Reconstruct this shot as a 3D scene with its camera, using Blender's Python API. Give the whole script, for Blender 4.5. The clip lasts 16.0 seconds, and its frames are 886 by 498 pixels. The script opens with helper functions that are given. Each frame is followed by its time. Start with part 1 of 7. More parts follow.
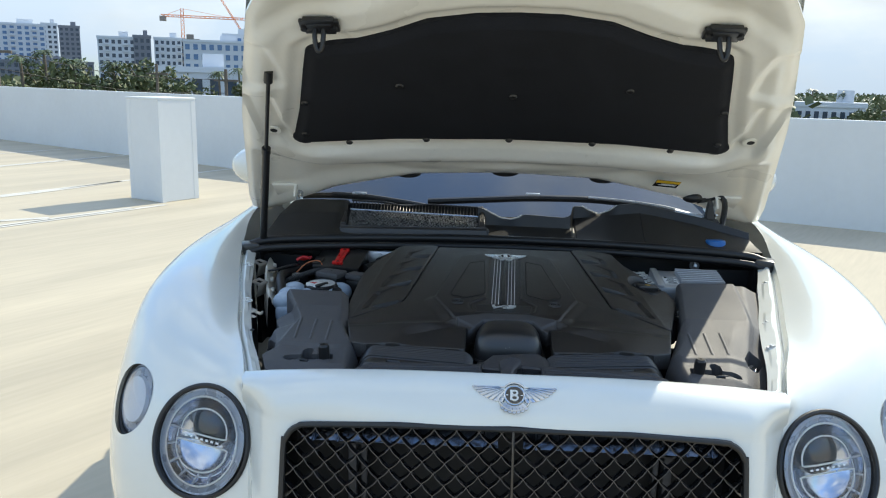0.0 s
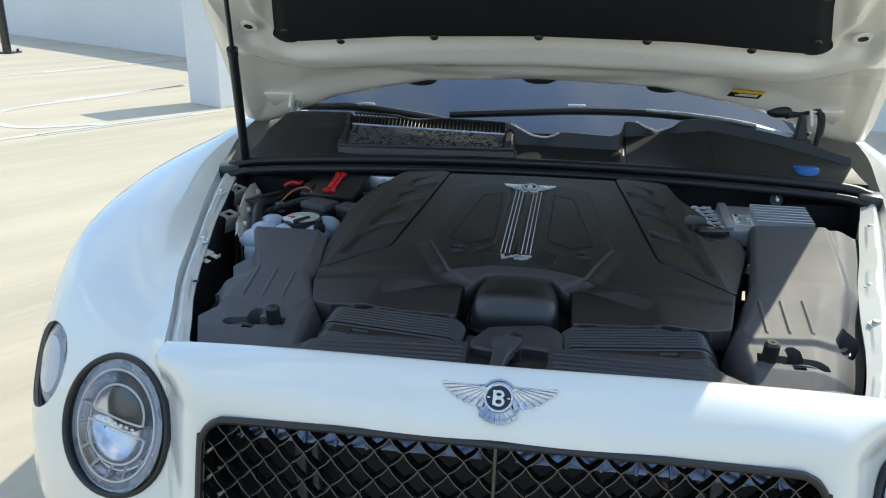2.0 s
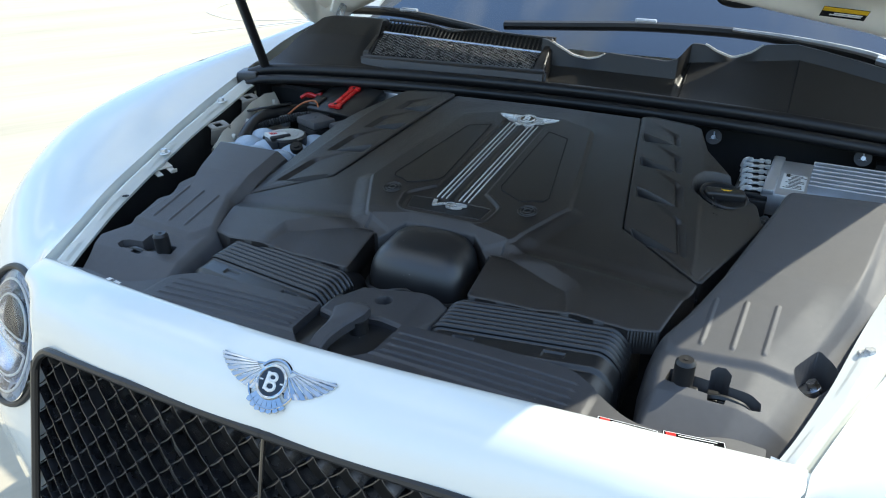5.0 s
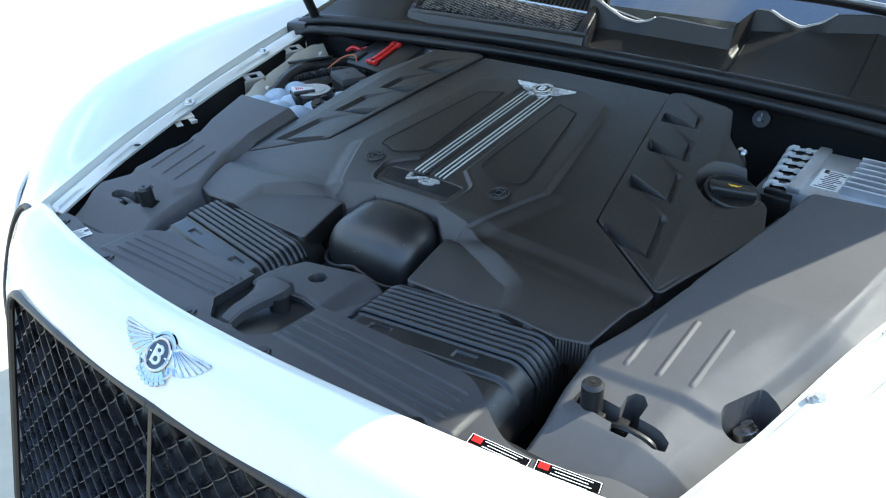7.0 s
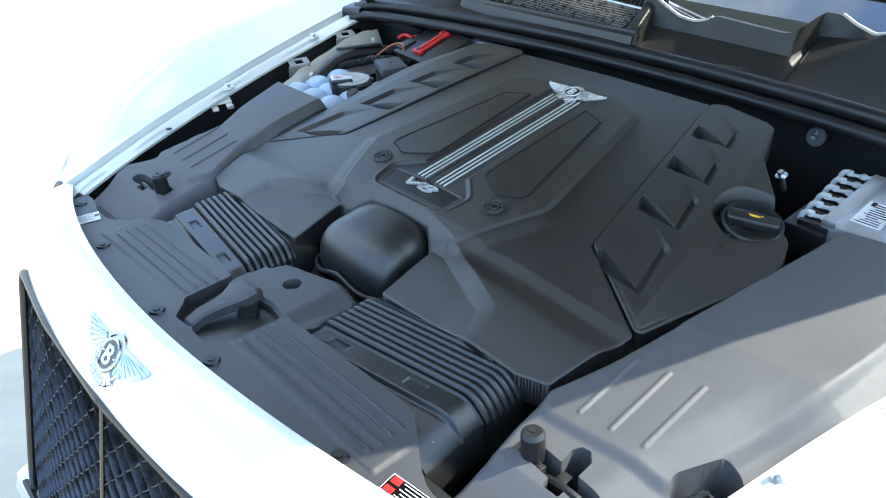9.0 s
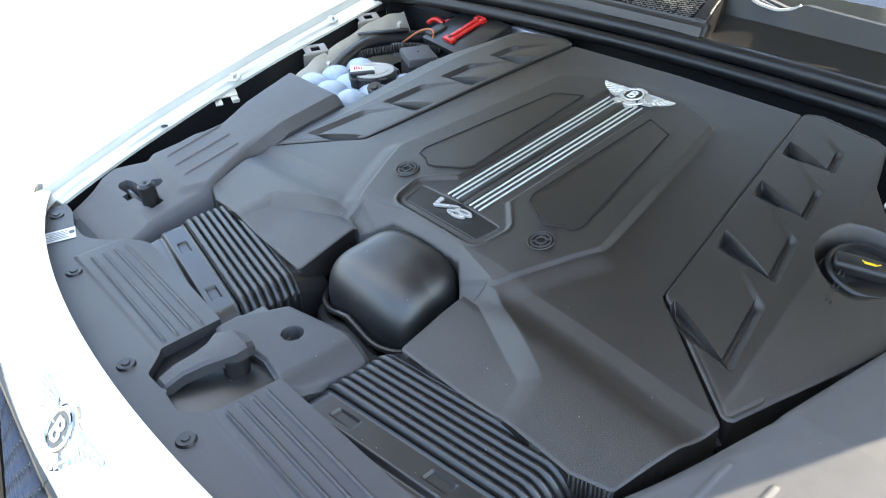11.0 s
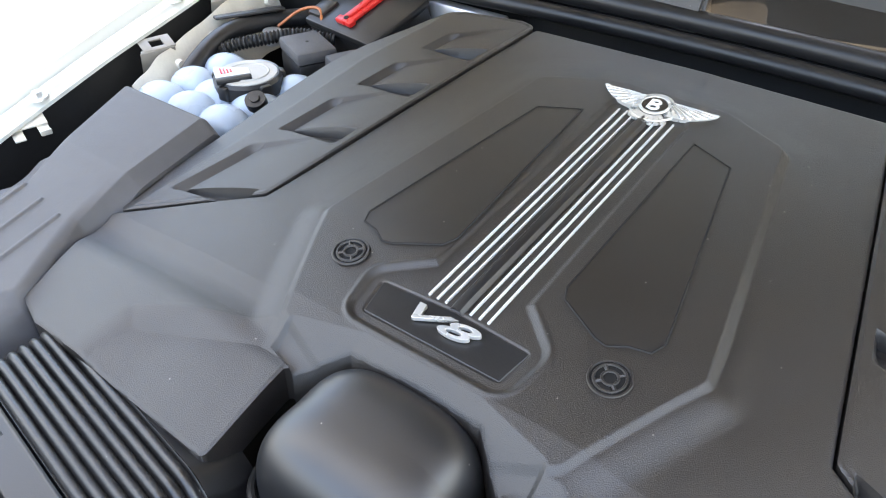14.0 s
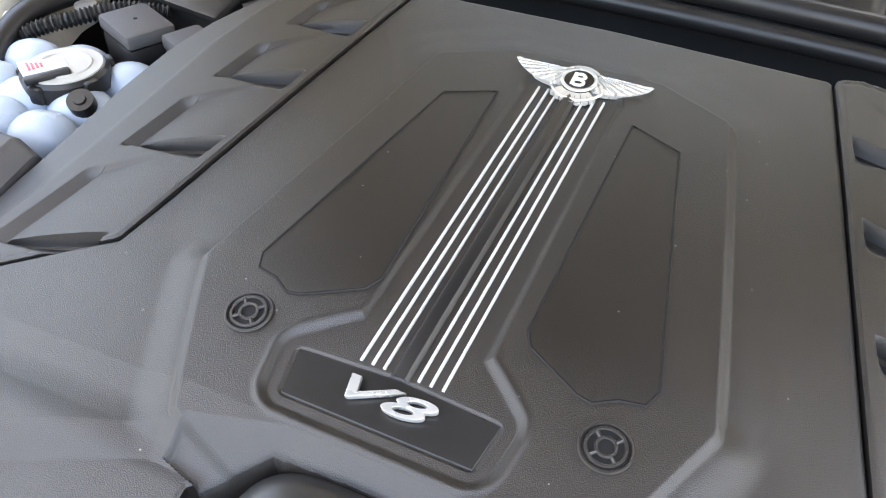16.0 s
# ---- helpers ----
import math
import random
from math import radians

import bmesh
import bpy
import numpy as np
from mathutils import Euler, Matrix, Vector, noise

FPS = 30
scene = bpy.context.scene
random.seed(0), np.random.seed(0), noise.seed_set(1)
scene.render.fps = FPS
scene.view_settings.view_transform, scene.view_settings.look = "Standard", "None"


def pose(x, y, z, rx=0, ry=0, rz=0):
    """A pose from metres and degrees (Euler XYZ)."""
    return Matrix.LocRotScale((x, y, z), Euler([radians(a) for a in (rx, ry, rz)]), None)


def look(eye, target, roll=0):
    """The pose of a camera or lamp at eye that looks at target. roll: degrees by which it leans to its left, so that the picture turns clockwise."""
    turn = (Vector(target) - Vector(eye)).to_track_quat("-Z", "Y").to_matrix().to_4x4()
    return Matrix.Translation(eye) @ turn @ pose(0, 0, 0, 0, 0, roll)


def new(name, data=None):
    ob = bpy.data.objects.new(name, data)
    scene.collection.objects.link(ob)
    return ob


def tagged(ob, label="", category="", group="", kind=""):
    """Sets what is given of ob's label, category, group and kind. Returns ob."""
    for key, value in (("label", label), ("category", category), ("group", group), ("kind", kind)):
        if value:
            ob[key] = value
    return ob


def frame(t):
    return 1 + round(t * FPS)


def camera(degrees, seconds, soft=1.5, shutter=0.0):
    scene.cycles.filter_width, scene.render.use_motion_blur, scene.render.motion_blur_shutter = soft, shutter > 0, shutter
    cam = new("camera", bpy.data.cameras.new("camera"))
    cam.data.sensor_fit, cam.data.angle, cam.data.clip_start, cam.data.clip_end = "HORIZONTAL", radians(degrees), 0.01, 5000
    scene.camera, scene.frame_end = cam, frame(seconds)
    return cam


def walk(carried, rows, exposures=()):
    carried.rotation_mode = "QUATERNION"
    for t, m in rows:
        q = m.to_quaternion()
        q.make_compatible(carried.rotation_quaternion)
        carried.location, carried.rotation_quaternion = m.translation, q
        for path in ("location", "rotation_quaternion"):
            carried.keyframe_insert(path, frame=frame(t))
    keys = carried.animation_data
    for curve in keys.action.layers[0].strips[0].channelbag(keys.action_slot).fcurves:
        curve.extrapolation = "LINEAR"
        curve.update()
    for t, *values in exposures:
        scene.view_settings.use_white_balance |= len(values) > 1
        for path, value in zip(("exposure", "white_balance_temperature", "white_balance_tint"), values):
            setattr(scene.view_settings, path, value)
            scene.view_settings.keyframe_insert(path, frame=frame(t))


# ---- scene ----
cam = camera(59.35, 16.0, 1.1)
PATH = [
    (0, (-0.0763, -1.3983, 1.6395), (-0.1696, 0.5558, 1.2236), 1.35),
    (0.5, (-0.0651, -1.2906, 1.6265), (-0.1935, 0.6457, 1.1424), 1.16),
    (1, (-0.0345, -1.1756, 1.6172), (-0.2003, 0.7410, 1.0702), 0.98),
    (1.5, (0.0067, -1.0549, 1.6116), (-0.2110, 0.8398, 1.0093), 0.82),
    (2, (0.0610, -0.9424, 1.6021), (-0.2178, 0.9273, 0.9491), 0.66),
    (2.5, (0.1219, -0.8423, 1.5866), (-0.2263, 0.9989, 0.8875), 0.59),
    (3, (0.1868, -0.7556, 1.5815), (-0.2450, 1.0531, 0.8453), 0.43),
    (3.5, (0.2535, -0.6913, 1.5793), (-0.2723, 1.0792, 0.8120), 0.23),
    (4, (0.3381, -0.6403, 1.5783), (-0.2818, 1.0820, 0.7725), 0.00),
    (4.5, (0.4260, -0.6013, 1.5823), (-0.2750, 1.0717, 0.7398), -0.17),
    (5, (0.5030, -0.5722, 1.5891), (-0.2906, 1.0405, 0.7119), -0.30),
    (5.8, (0.6103, -0.4934, 1.5953), (-0.3137, 1.0152, 0.6623), -0.71),
    (6.6, (0.6792, -0.3956, 1.6002), (-0.3575, 1.0057, 0.6196), -1.15),
    (7.5, (0.7361, -0.2988, 1.6078), (-0.4091, 0.9907, 0.5950), -1.72),
    (8, (0.7638, -0.2581, 1.6140), (-0.4322, 0.9758, 0.5907), -1.88),
    (8.8, (0.7866, -0.1919, 1.6181), (-0.4760, 0.9573, 0.5764), -2.19),
    (9.6, (0.7651, -0.1249, 1.6095), (-0.5390, 0.9586, 0.5486), -2.36),
    (10.5, (0.6833, -0.0645, 1.5871), (-0.6253, 0.9928, 0.5056), -2.32),
    (11, (0.6258, -0.0461, 1.5788), (-0.6700, 1.0143, 0.4850), -2.18),
    (11.5, (0.5589, -0.0126, 1.5578), (-0.7236, 1.0513, 0.4518), -2.06),
    (12, (0.4891, 0.0334, 1.5410), (-0.7648, 1.1182, 0.4224), -1.94),
    (12.5, (0.4213, 0.0736, 1.5265), (-0.7841, 1.2000, 0.3959), -1.66),
    (13, (0.3614, 0.1022, 1.5085), (-0.7749, 1.2799, 0.3587), -1.17),
    (13.5, (0.3081, 0.1197, 1.5061), (-0.7457, 1.3475, 0.3305), -0.65),
    (14, (0.2574, 0.1357, 1.5008), (-0.7073, 1.4111, 0.2997), 0.01),
    (14.5, (0.2135, 0.1548, 1.4953), (-0.6537, 1.4737, 0.2671), 0.61),
    (15, (0.1822, 0.1852, 1.4872), (-0.5871, 1.5314, 0.2239), 1.06),
    (15.5, (0.1579, 0.2124, 1.4829), (-0.5128, 1.5814, 0.1882), 1.69),
    (16, (0.1320, 0.2312, 1.4792), (-0.4532, 1.6121, 0.1560), 2.31),
]
EXPOSURES = [
    (0.0, 0.80, 6550, 4),
    (3.0, 0.95, 6450, 3),
    (5.0, 1.24, 6250, 3),
    (8.0, 1.88, 5900, 1),
    (10.5, 2.5, 6850, 6),
    (12.0, 2.96, 7450, 9),
    (14.0, 3.08, 8150, 13),
    (16.0, 3.22, 8600, 15),
]
walk(cam, [(t, look(eye, target, roll)) for t, eye, target, roll in PATH], EXPOSURES)

# ---- light ----
SUN_FROM = Vector((0.60, 0.80, 0.0)).normalized()
SUN_HIGH = radians(43)
world = bpy.data.worlds.new("world")
scene.world = world
world.use_nodes = True
wn, wl = world.node_tree.nodes, world.node_tree.links
wn.clear()
w_out = wn.new("ShaderNodeOutputWorld")
w_bg = wn.new("ShaderNodeBackground")
w_bg.inputs["Strength"].default_value = 0.215
w_sky = wn.new("ShaderNodeTexSky")
w_sky.sky_type = "NISHITA"
w_sky.sun_disc = False
w_sky.sun_elevation = SUN_HIGH
w_sky.sun_rotation = math.atan2(SUN_FROM.x, SUN_FROM.y)
w_sky.altitude, w_sky.air_density, w_sky.dust_density, w_sky.ozone_density = 10, 1.0, 0.5, 3.5
w_co = wn.new("ShaderNodeTexCoord")
w_map = wn.new("ShaderNodeMapping")
w_map.inputs["Scale"].default_value = (1.0, 1.0, 2.6)
w_noise = wn.new("ShaderNodeTexNoise")
w_noise.inputs["Scale"].default_value, w_noise.inputs["Detail"].default_value = 2.0, 9
w_noise.inputs["Roughness"].default_value = 0.55
w_ramp = wn.new("ShaderNodeValToRGB")
w_ramp.color_ramp.elements[0].position, w_ramp.color_ramp.elements[1].position = 0.46, 0.62
w_mix = wn.new("ShaderNodeMix")
w_mix.data_type = "RGBA"
w_grey = wn.new("ShaderNodeTexNoise")
w_grey.inputs["Scale"].default_value, w_grey.inputs["Detail"].default_value = 3.1, 6
w_tone = wn.new("ShaderNodeValToRGB")
w_tone.color_ramp.elements[0].position, w_tone.color_ramp.elements[1].position = 0.38, 0.68
w_tone.color_ramp.elements[0].color, w_tone.color_ramp.elements[1].color = (2.2, 2.35, 2.5, 1), (5.2, 5.3, 5.4, 1)
wl.new(w_map.outputs["Vector"], w_grey.inputs["Vector"])
wl.new(w_grey.outputs["Fac"], w_tone.inputs["Fac"])
wl.new(w_tone.outputs["Color"], w_mix.inputs[7])
wl.new(w_co.outputs["Generated"], w_map.inputs["Vector"])
wl.new(w_map.outputs["Vector"], w_noise.inputs["Vector"])
wl.new(w_noise.outputs["Fac"], w_ramp.inputs["Fac"])
w_half = wn.new("ShaderNodeMath")
w_half.operation = "MULTIPLY"
w_half.inputs[1].default_value = 0.75
wl.new(w_ramp.outputs["Color"], w_half.inputs[0])
wl.new(w_half.outputs[0], w_mix.inputs[0])
w_cap = wn.new("ShaderNodeVectorMath")
w_cap.operation = "MINIMUM"
w_cap.inputs[1].default_value = (3.3, 3.9, 4.8)
wl.new(w_sky.outputs["Color"], w_cap.inputs[0])
wl.new(w_cap.outputs["Vector"], w_mix.inputs[6])
w_sep = wn.new("ShaderNodeSeparateXYZ")
w_haze = wn.new("ShaderNodeMapRange")
w_haze.inputs["From Max"].default_value, w_haze.inputs["To Min"].default_value = 0.45, 0.50
w_fade = wn.new("ShaderNodeVectorMath")
w_fade.operation = "SCALE"
wl.new(w_co.outputs["Generated"], w_sep.inputs["Vector"])
wl.new(w_sep.outputs["Z"], w_haze.inputs["Value"])
wl.new(w_mix.outputs[2], w_fade.inputs[0])
wl.new(w_haze.outputs["Result"], w_fade.inputs["Scale"])
wl.new(w_fade.outputs["Vector"], w_bg.inputs["Color"])
wl.new(w_bg.outputs["Background"], w_out.inputs["Surface"])

sun = new("sun", bpy.data.lights.new("sun", "SUN"))
sun.data.energy, sun.data.angle, sun.data.color = 2.9, radians(0.53), (1.0, 0.91, 0.77)
sun.matrix_world = look(Vector((0, 0, 30)), Vector((0, 0, 30)) - (SUN_FROM * math.cos(SUN_HIGH) + Vector((0, 0, math.sin(SUN_HIGH)))))


# ---- materials ----
def material(name, color, rough=0.5, metal=0.0, coat=0.0, vary=0.12, scale=6.0, bump=0.0, bump_scale=300.0, rough_vary=0.1,
             color2=None, ior=1.5, stretch=(1, 1, 1), per_piece=0.0, specks=0.0, sheen=0.0, gloss=0.5, turn=0.0):
    """A surface with variation at two scales: broad tone and fine grain, with fine relief."""
    m = bpy.data.materials.new(name)
    m.use_nodes = True
    nodes, links = m.node_tree.nodes, m.node_tree.links
    b = nodes["Principled BSDF"]
    b.inputs["Metallic"].default_value, b.inputs["IOR"].default_value = metal, ior
    b.inputs["Coat Weight"].default_value, b.inputs["Coat Roughness"].default_value = coat, 0.04
    b.inputs["Sheen Weight"].default_value = sheen
    b.inputs["Specular IOR Level"].default_value = gloss
    co = nodes.new("ShaderNodeTexCoord")
    mp = nodes.new("ShaderNodeMapping")
    mp.inputs["Scale"].default_value = stretch
    spin = nodes.new("ShaderNodeVectorRotate")
    spin.rotation_type = "Z_AXIS"
    spin.inputs["Angle"].default_value = radians(turn)
    links.new(co.outputs["Object"], spin.inputs["Vector"])
    links.new(spin.outputs["Vector"], mp.inputs["Vector"])
    big, fine = nodes.new("ShaderNodeTexNoise"), nodes.new("ShaderNodeTexNoise")
    big.inputs["Scale"].default_value, big.inputs["Detail"].default_value = scale, 6
    fine.inputs["Scale"].default_value, fine.inputs["Detail"].default_value = scale * 14, 4
    links.new(mp.outputs["Vector"], big.inputs["Vector"])
    links.new(mp.outputs["Vector"], fine.inputs["Vector"])
    blend = nodes.new("ShaderNodeMath")
    blend.operation = "MULTIPLY_ADD"
    blend.inputs[1].default_value = 0.35
    links.new(fine.outputs["Fac"], blend.inputs[0])
    links.new(big.outputs["Fac"], blend.inputs[2])
    ramp = nodes.new("ShaderNodeValToRGB")
    c1 = tuple(v * (1 - vary) for v in color)
    c2 = color2 or tuple(min(1, v * (1 + vary)) for v in color)
    ramp.color_ramp.elements[0].position, ramp.color_ramp.elements[1].position = 0.42, 0.95
    ramp.color_ramp.elements[0].color, ramp.color_ramp.elements[1].color = (*c1, 1), (*c2, 1)
    links.new(blend.outputs[0], ramp.inputs["Fac"])
    out = ramp.outputs["Color"]
    if per_piece:
        info = nodes.new("ShaderNodeObjectInfo")
        hsv = nodes.new("ShaderNodeHueSaturation")
        rng = nodes.new("ShaderNodeMapRange")
        rng.inputs["To Min"].default_value, rng.inputs["To Max"].default_value = 1 - per_piece, 1 + per_piece
        links.new(info.outputs["Random"], rng.inputs["Value"])
        links.new(rng.outputs["Result"], hsv.inputs["Value"])
        links.new(out, hsv.inputs["Color"])
        out = hsv.outputs["Color"]
    if specks:
        vor = nodes.new("ShaderNodeTexVoronoi")
        vor.inputs["Scale"].default_value = 48
        links.new(co.outputs["Object"], vor.inputs["Vector"])
        less = nodes.new("ShaderNodeMath")
        less.operation = "LESS_THAN"
        less.inputs[1].default_value = 0.034
        links.new(vor.outputs["Distance"], less.inputs[0])
        mx = nodes.new("ShaderNodeMix")
        mx.data_type = "RGBA"
        mx.inputs[7].default_value = (specks, specks * 0.95, specks * 0.85, 1)
        links.new(less.outputs[0], mx.inputs[0])
        links.new(out, mx.inputs[6])
        out = mx.outputs[2]
    links.new(out, b.inputs["Base Color"])
    rr = nodes.new("ShaderNodeMapRange")
    rr.inputs["From Min"].default_value, rr.inputs["From Max"].default_value = 0.3, 0.7
    rr.inputs["To Min"].default_value, rr.inputs["To Max"].default_value = max(0.02, rough - rough_vary), min(1, rough + rough_vary)
    links.new(big.outputs["Fac"], rr.inputs["Value"])
    links.new(rr.outputs["Result"], b.inputs["Roughness"])
    if bump:
        bn, bp = nodes.new("ShaderNodeTexNoise"), nodes.new("ShaderNodeBump")
        bn.inputs["Scale"].default_value, bn.inputs["Detail"].default_value = bump_scale, 3
        links.new(mp.outputs["Vector"], bn.inputs["Vector"])
        bp.inputs["Strength"].default_value, bp.inputs["Distance"].default_value = bump, 0.002
        links.new(bn.outputs["Fac"], bp.inputs["Height"])
        links.new(bp.outputs["Normal"], b.inputs["Normal"])
    return m


def glass(name, tint, rough=0.02):
    m = bpy.data.materials.new(name)
    m.use_nodes = True
    b = m.node_tree.nodes["Principled BSDF"]
    b.inputs["Base Color"].default_value, b.inputs["Roughness"].default_value = (*tint, 1), rough
    b.inputs["Transmission Weight"].default_value, b.inputs["IOR"].default_value = 1.0, 1.45
    return m


PAINT = material("white_paint", (0.71, 0.72, 0.67), 0.22, coat=1.0, vary=0.02, scale=3, rough_vary=0.03)
CREAM = material("cream_underside_paint", (0.86, 0.83, 0.75), 0.30, coat=0.6, vary=0.04, scale=5, rough_vary=0.05)
COVER = material("grained_black_plastic", (0.0110, 0.0088, 0.0078), 0.40, vary=0.25, scale=5, bump=0.36, bump_scale=1250, rough_vary=0.04, specks=0.20, gloss=0.86)
INLAY = material("fine_grained_inlay", (0.0080, 0.0064, 0.0056), 0.40, vary=0.2, scale=7, bump=0.25, bump_scale=1700, rough_vary=0.05, specks=0.2, gloss=0.80)
SATIN = material("satin_black_plastic", (0.0115, 0.0110, 0.0112), 0.38, vary=0.15, scale=8, bump=0.06, bump_scale=700, rough_vary=0.06, specks=0.3, gloss=0.75)
GREYP = material("grey_black_plastic", (0.076, 0.0735, 0.075), 0.58, vary=0.16, scale=5, bump=0.22, bump_scale=2000, specks=0.14, gloss=0.5)
PANELP = material("dark_grey_panel_plastic", (0.040, 0.039, 0.042), 0.52, vary=0.16, scale=6, bump=0.2, bump_scale=1800, specks=0.16, gloss=0.6)
INNERWING = material("cream_foil_lining", (0.68, 0.64, 0.55), 0.40, vary=0.12, scale=16, bump=0.05, bump_scale=200)
PALE_GREY = material("pale_matt_grey", (0.46, 0.45, 0.42), 0.7, vary=0.08, scale=30)
COWL = material("fine_black_cowl_plastic", (0.017, 0.0160, 0.0153), 0.46, vary=0.22, scale=7, bump=0.10, bump_scale=900, rough_vary=0.06, specks=0.10, gloss=0.5)
SMOOTH = material("smooth_black_plastic", (0.016, 0.0155, 0.0155), 0.36, vary=0.15, scale=12, bump=0.02, bump_scale=400, rough_vary=0.06)
DOME = material("smooth_satin_black_plastic", (0.0115, 0.0112, 0.0118), 0.40, vary=0.10, scale=9, bump=0.03, bump_scale=900, rough_vary=0.04, specks=0.22, gloss=0.85)
RUBBER = material("black_rubber", (0.012, 0.012, 0.013), 0.42, vary=0.2, scale=10, bump=0.03, bump_scale=500)
DARK = material("dark_bay_lining", (0.004, 0.004, 0.0045), 0.7, vary=0.3, scale=9, bump=0.1, bump_scale=120)
GLOSS = material("gloss_black_trim", (0.006, 0.006, 0.007), 0.10, coat=0.8, vary=0.1, scale=9, rough_vary=0.03)
FELT = material("black_felt_lining", (0.015, 0.0160, 0.0195), 0.95, vary=0.2, scale=14, bump=0.3, bump_scale=260, gloss=0.2)
CHROME = material("bright_chrome", (0.52, 0.54, 0.56), 0.09, metal=1.0, vary=0.03, scale=20, rough_vary=0.03)
BARS = material("dark_chrome", (0.10, 0.102, 0.11), 0.26, metal=0.9, vary=0.12, scale=30)
SILVER = material("satin_silver", (0.62, 0.62, 0.60), 0.28, metal=0.55, vary=0.04, scale=30)
BRUSHED = material("brushed_aluminium", (0.74, 0.74, 0.73), 0.28, metal=1.0, vary=0.06, scale=30, rough_vary=0.06)
WIRE = material("dull_wire", (0.68, 0.68, 0.68), 0.3, metal=0.9, vary=0.2, scale=90)
CASTING = material("cast_aluminium", (0.55, 0.56, 0.58), 0.42, metal=0.8, vary=0.1, scale=20, bump=0.1, bump_scale=400)
STEEL = material("zinc_plated_steel", (0.5, 0.52, 0.55), 0.3, metal=1.0, vary=0.12, scale=60)
WHITEP = material("matt_white_plastic", (0.72, 0.72, 0.69), 0.45, vary=0.05, scale=30)
BADGE = material("silver_badge_face", (0.64, 0.64, 0.62), 0.34, metal=0.12, vary=0.02, scale=8, rough_vary=0.02)
BRACKETP = material("greyish_bracket_metal", (0.25, 0.23, 0.20), 0.42, metal=0.3, vary=0.15, scale=40)
TANKP = material("milky_tank_plastic", (0.40, 0.48, 0.57), 0.28, vary=0.06, scale=8)
RED = material("red_plastic", (0.62, 0.02, 0.018), 0.32, vary=0.1, scale=30)
BLUE = material("blue_plastic_cap", (0.01, 0.14, 0.45), 0.35, vary=0.1, scale=30)
YELLOW = material("yellow_print", (0.85, 0.52, 0.02), 0.5, vary=0.06, scale=60)
ORANGE = material("orange_paint", (0.75, 0.22, 0.05), 0.5, vary=0.15, scale=1)
PRINT = material("white_print", (0.75, 0.75, 0.73), 0.5, vary=0.05, scale=60)
COPPER = material("copper_cable", (0.45, 0.14, 0.05), 0.4, vary=0.1, scale=60)
GLASS = glass("clear_lamp_glass", (1, 1, 1))
LAMPBOWL = material("lamp_reflector", (0.72, 0.75, 0.80), 0.25, metal=0.5, vary=0.1, scale=30)
LAMPGREY = material("lamp_grey_trim", (0.42, 0.45, 0.50), 0.3, metal=0.4, vary=0.1, scale=30)
LAMPPALE = material("pale_lamp_cover", (0.60, 0.64, 0.70), 0.18, coat=0.5, vary=0.05, scale=20)
SHUTTER = material("dark_metal_shutter", (0.13, 0.14, 0.17), 0.16, metal=1.0, vary=0.2, scale=30)
LAMPMIRROR = material("smoked_reflector", (0.52, 0.55, 0.62), 0.12, metal=0.95, vary=0.1, scale=25, rough_vary=0.04)
WINDOW = material("tinted_windscreen", (0.030, 0.038, 0.052), 0.03, coat=1.0, vary=0.05, scale=2, rough_vary=0.01)
CONCRETE = material("pale_deck_concrete", (0.46, 0.405, 0.305), 0.85, vary=0.17, scale=1.6, bump=0.5, bump_scale=60, stretch=(0.10, 1.0, 1.0), turn=-58)
WALLP = material("white_painted_concrete", (0.66, 0.68, 0.68), 0.75, vary=0.05, scale=0.7, bump=0.25, bump_scale=40)
LINE = material("worn_white_line_paint", (0.56, 0.54, 0.48), 0.7, vary=0.12, scale=3, bump=0.2, bump_scale=60)
EARTH = material("mixed_town_ground", (0.12, 0.13, 0.10), 0.9, vary=0.5, scale=0.02)
LEAF = material("tree_leaves", (0.105, 0.125, 0.05), 0.6, vary=0.55, scale=0.5)
PALM = material("palm_leaves", (0.09, 0.12, 0.05), 0.5, vary=0.4, scale=0.6)
BARK = material("grey_bark", (0.16, 0.13, 0.10), 0.9, vary=0.3, scale=2)
FACADE = material("pale_facade", (0.62, 0.65, 0.69), 0.8, vary=0.06, scale=0.05, per_piece=0.06)
FACADE_GREY = material("grey_facade", (0.20, 0.21, 0.24), 0.8, vary=0.1, scale=0.05)
FACADE_RAW = material("raw_concrete_facade", (0.26, 0.23, 0.20), 0.9, vary=0.2, scale=0.08)
PANE = material("dark_window_pane", (0.05, 0.07, 0.10), 0.12, vary=0.2, scale=0.3)
PANE_BLUE = material("blue_window_pane", (0.10, 0.19, 0.34), 0.12, vary=0.2, scale=0.3)
TYRE = material("tyre_rubber", (0.02, 0.02, 0.02), 0.8, vary=0.2, scale=20)


# ---- mesh tools ----
def finish(ob, mat, smooth=True, angle=35):
    ob.data.materials.append(mat)
    if smooth:
        ob.data.polygons.foreach_set("use_smooth", [True] * len(ob.data.polygons))
        ob.data.set_sharp_from_angle(angle=radians(angle))
    return ob


def thing(name, label, category, group="", kind="", at=(0, 0, 0)):
    ob = tagged(new(name), label, category, group, kind)
    ob.empty_display_size = 0.05
    ob.location = at
    return ob


def under(ob, parent):
    if parent is not None:
        ob.parent = parent
        if parent.parent is None:
            ob.matrix_parent_inverse = Matrix.Translation(-parent.location)
    return ob


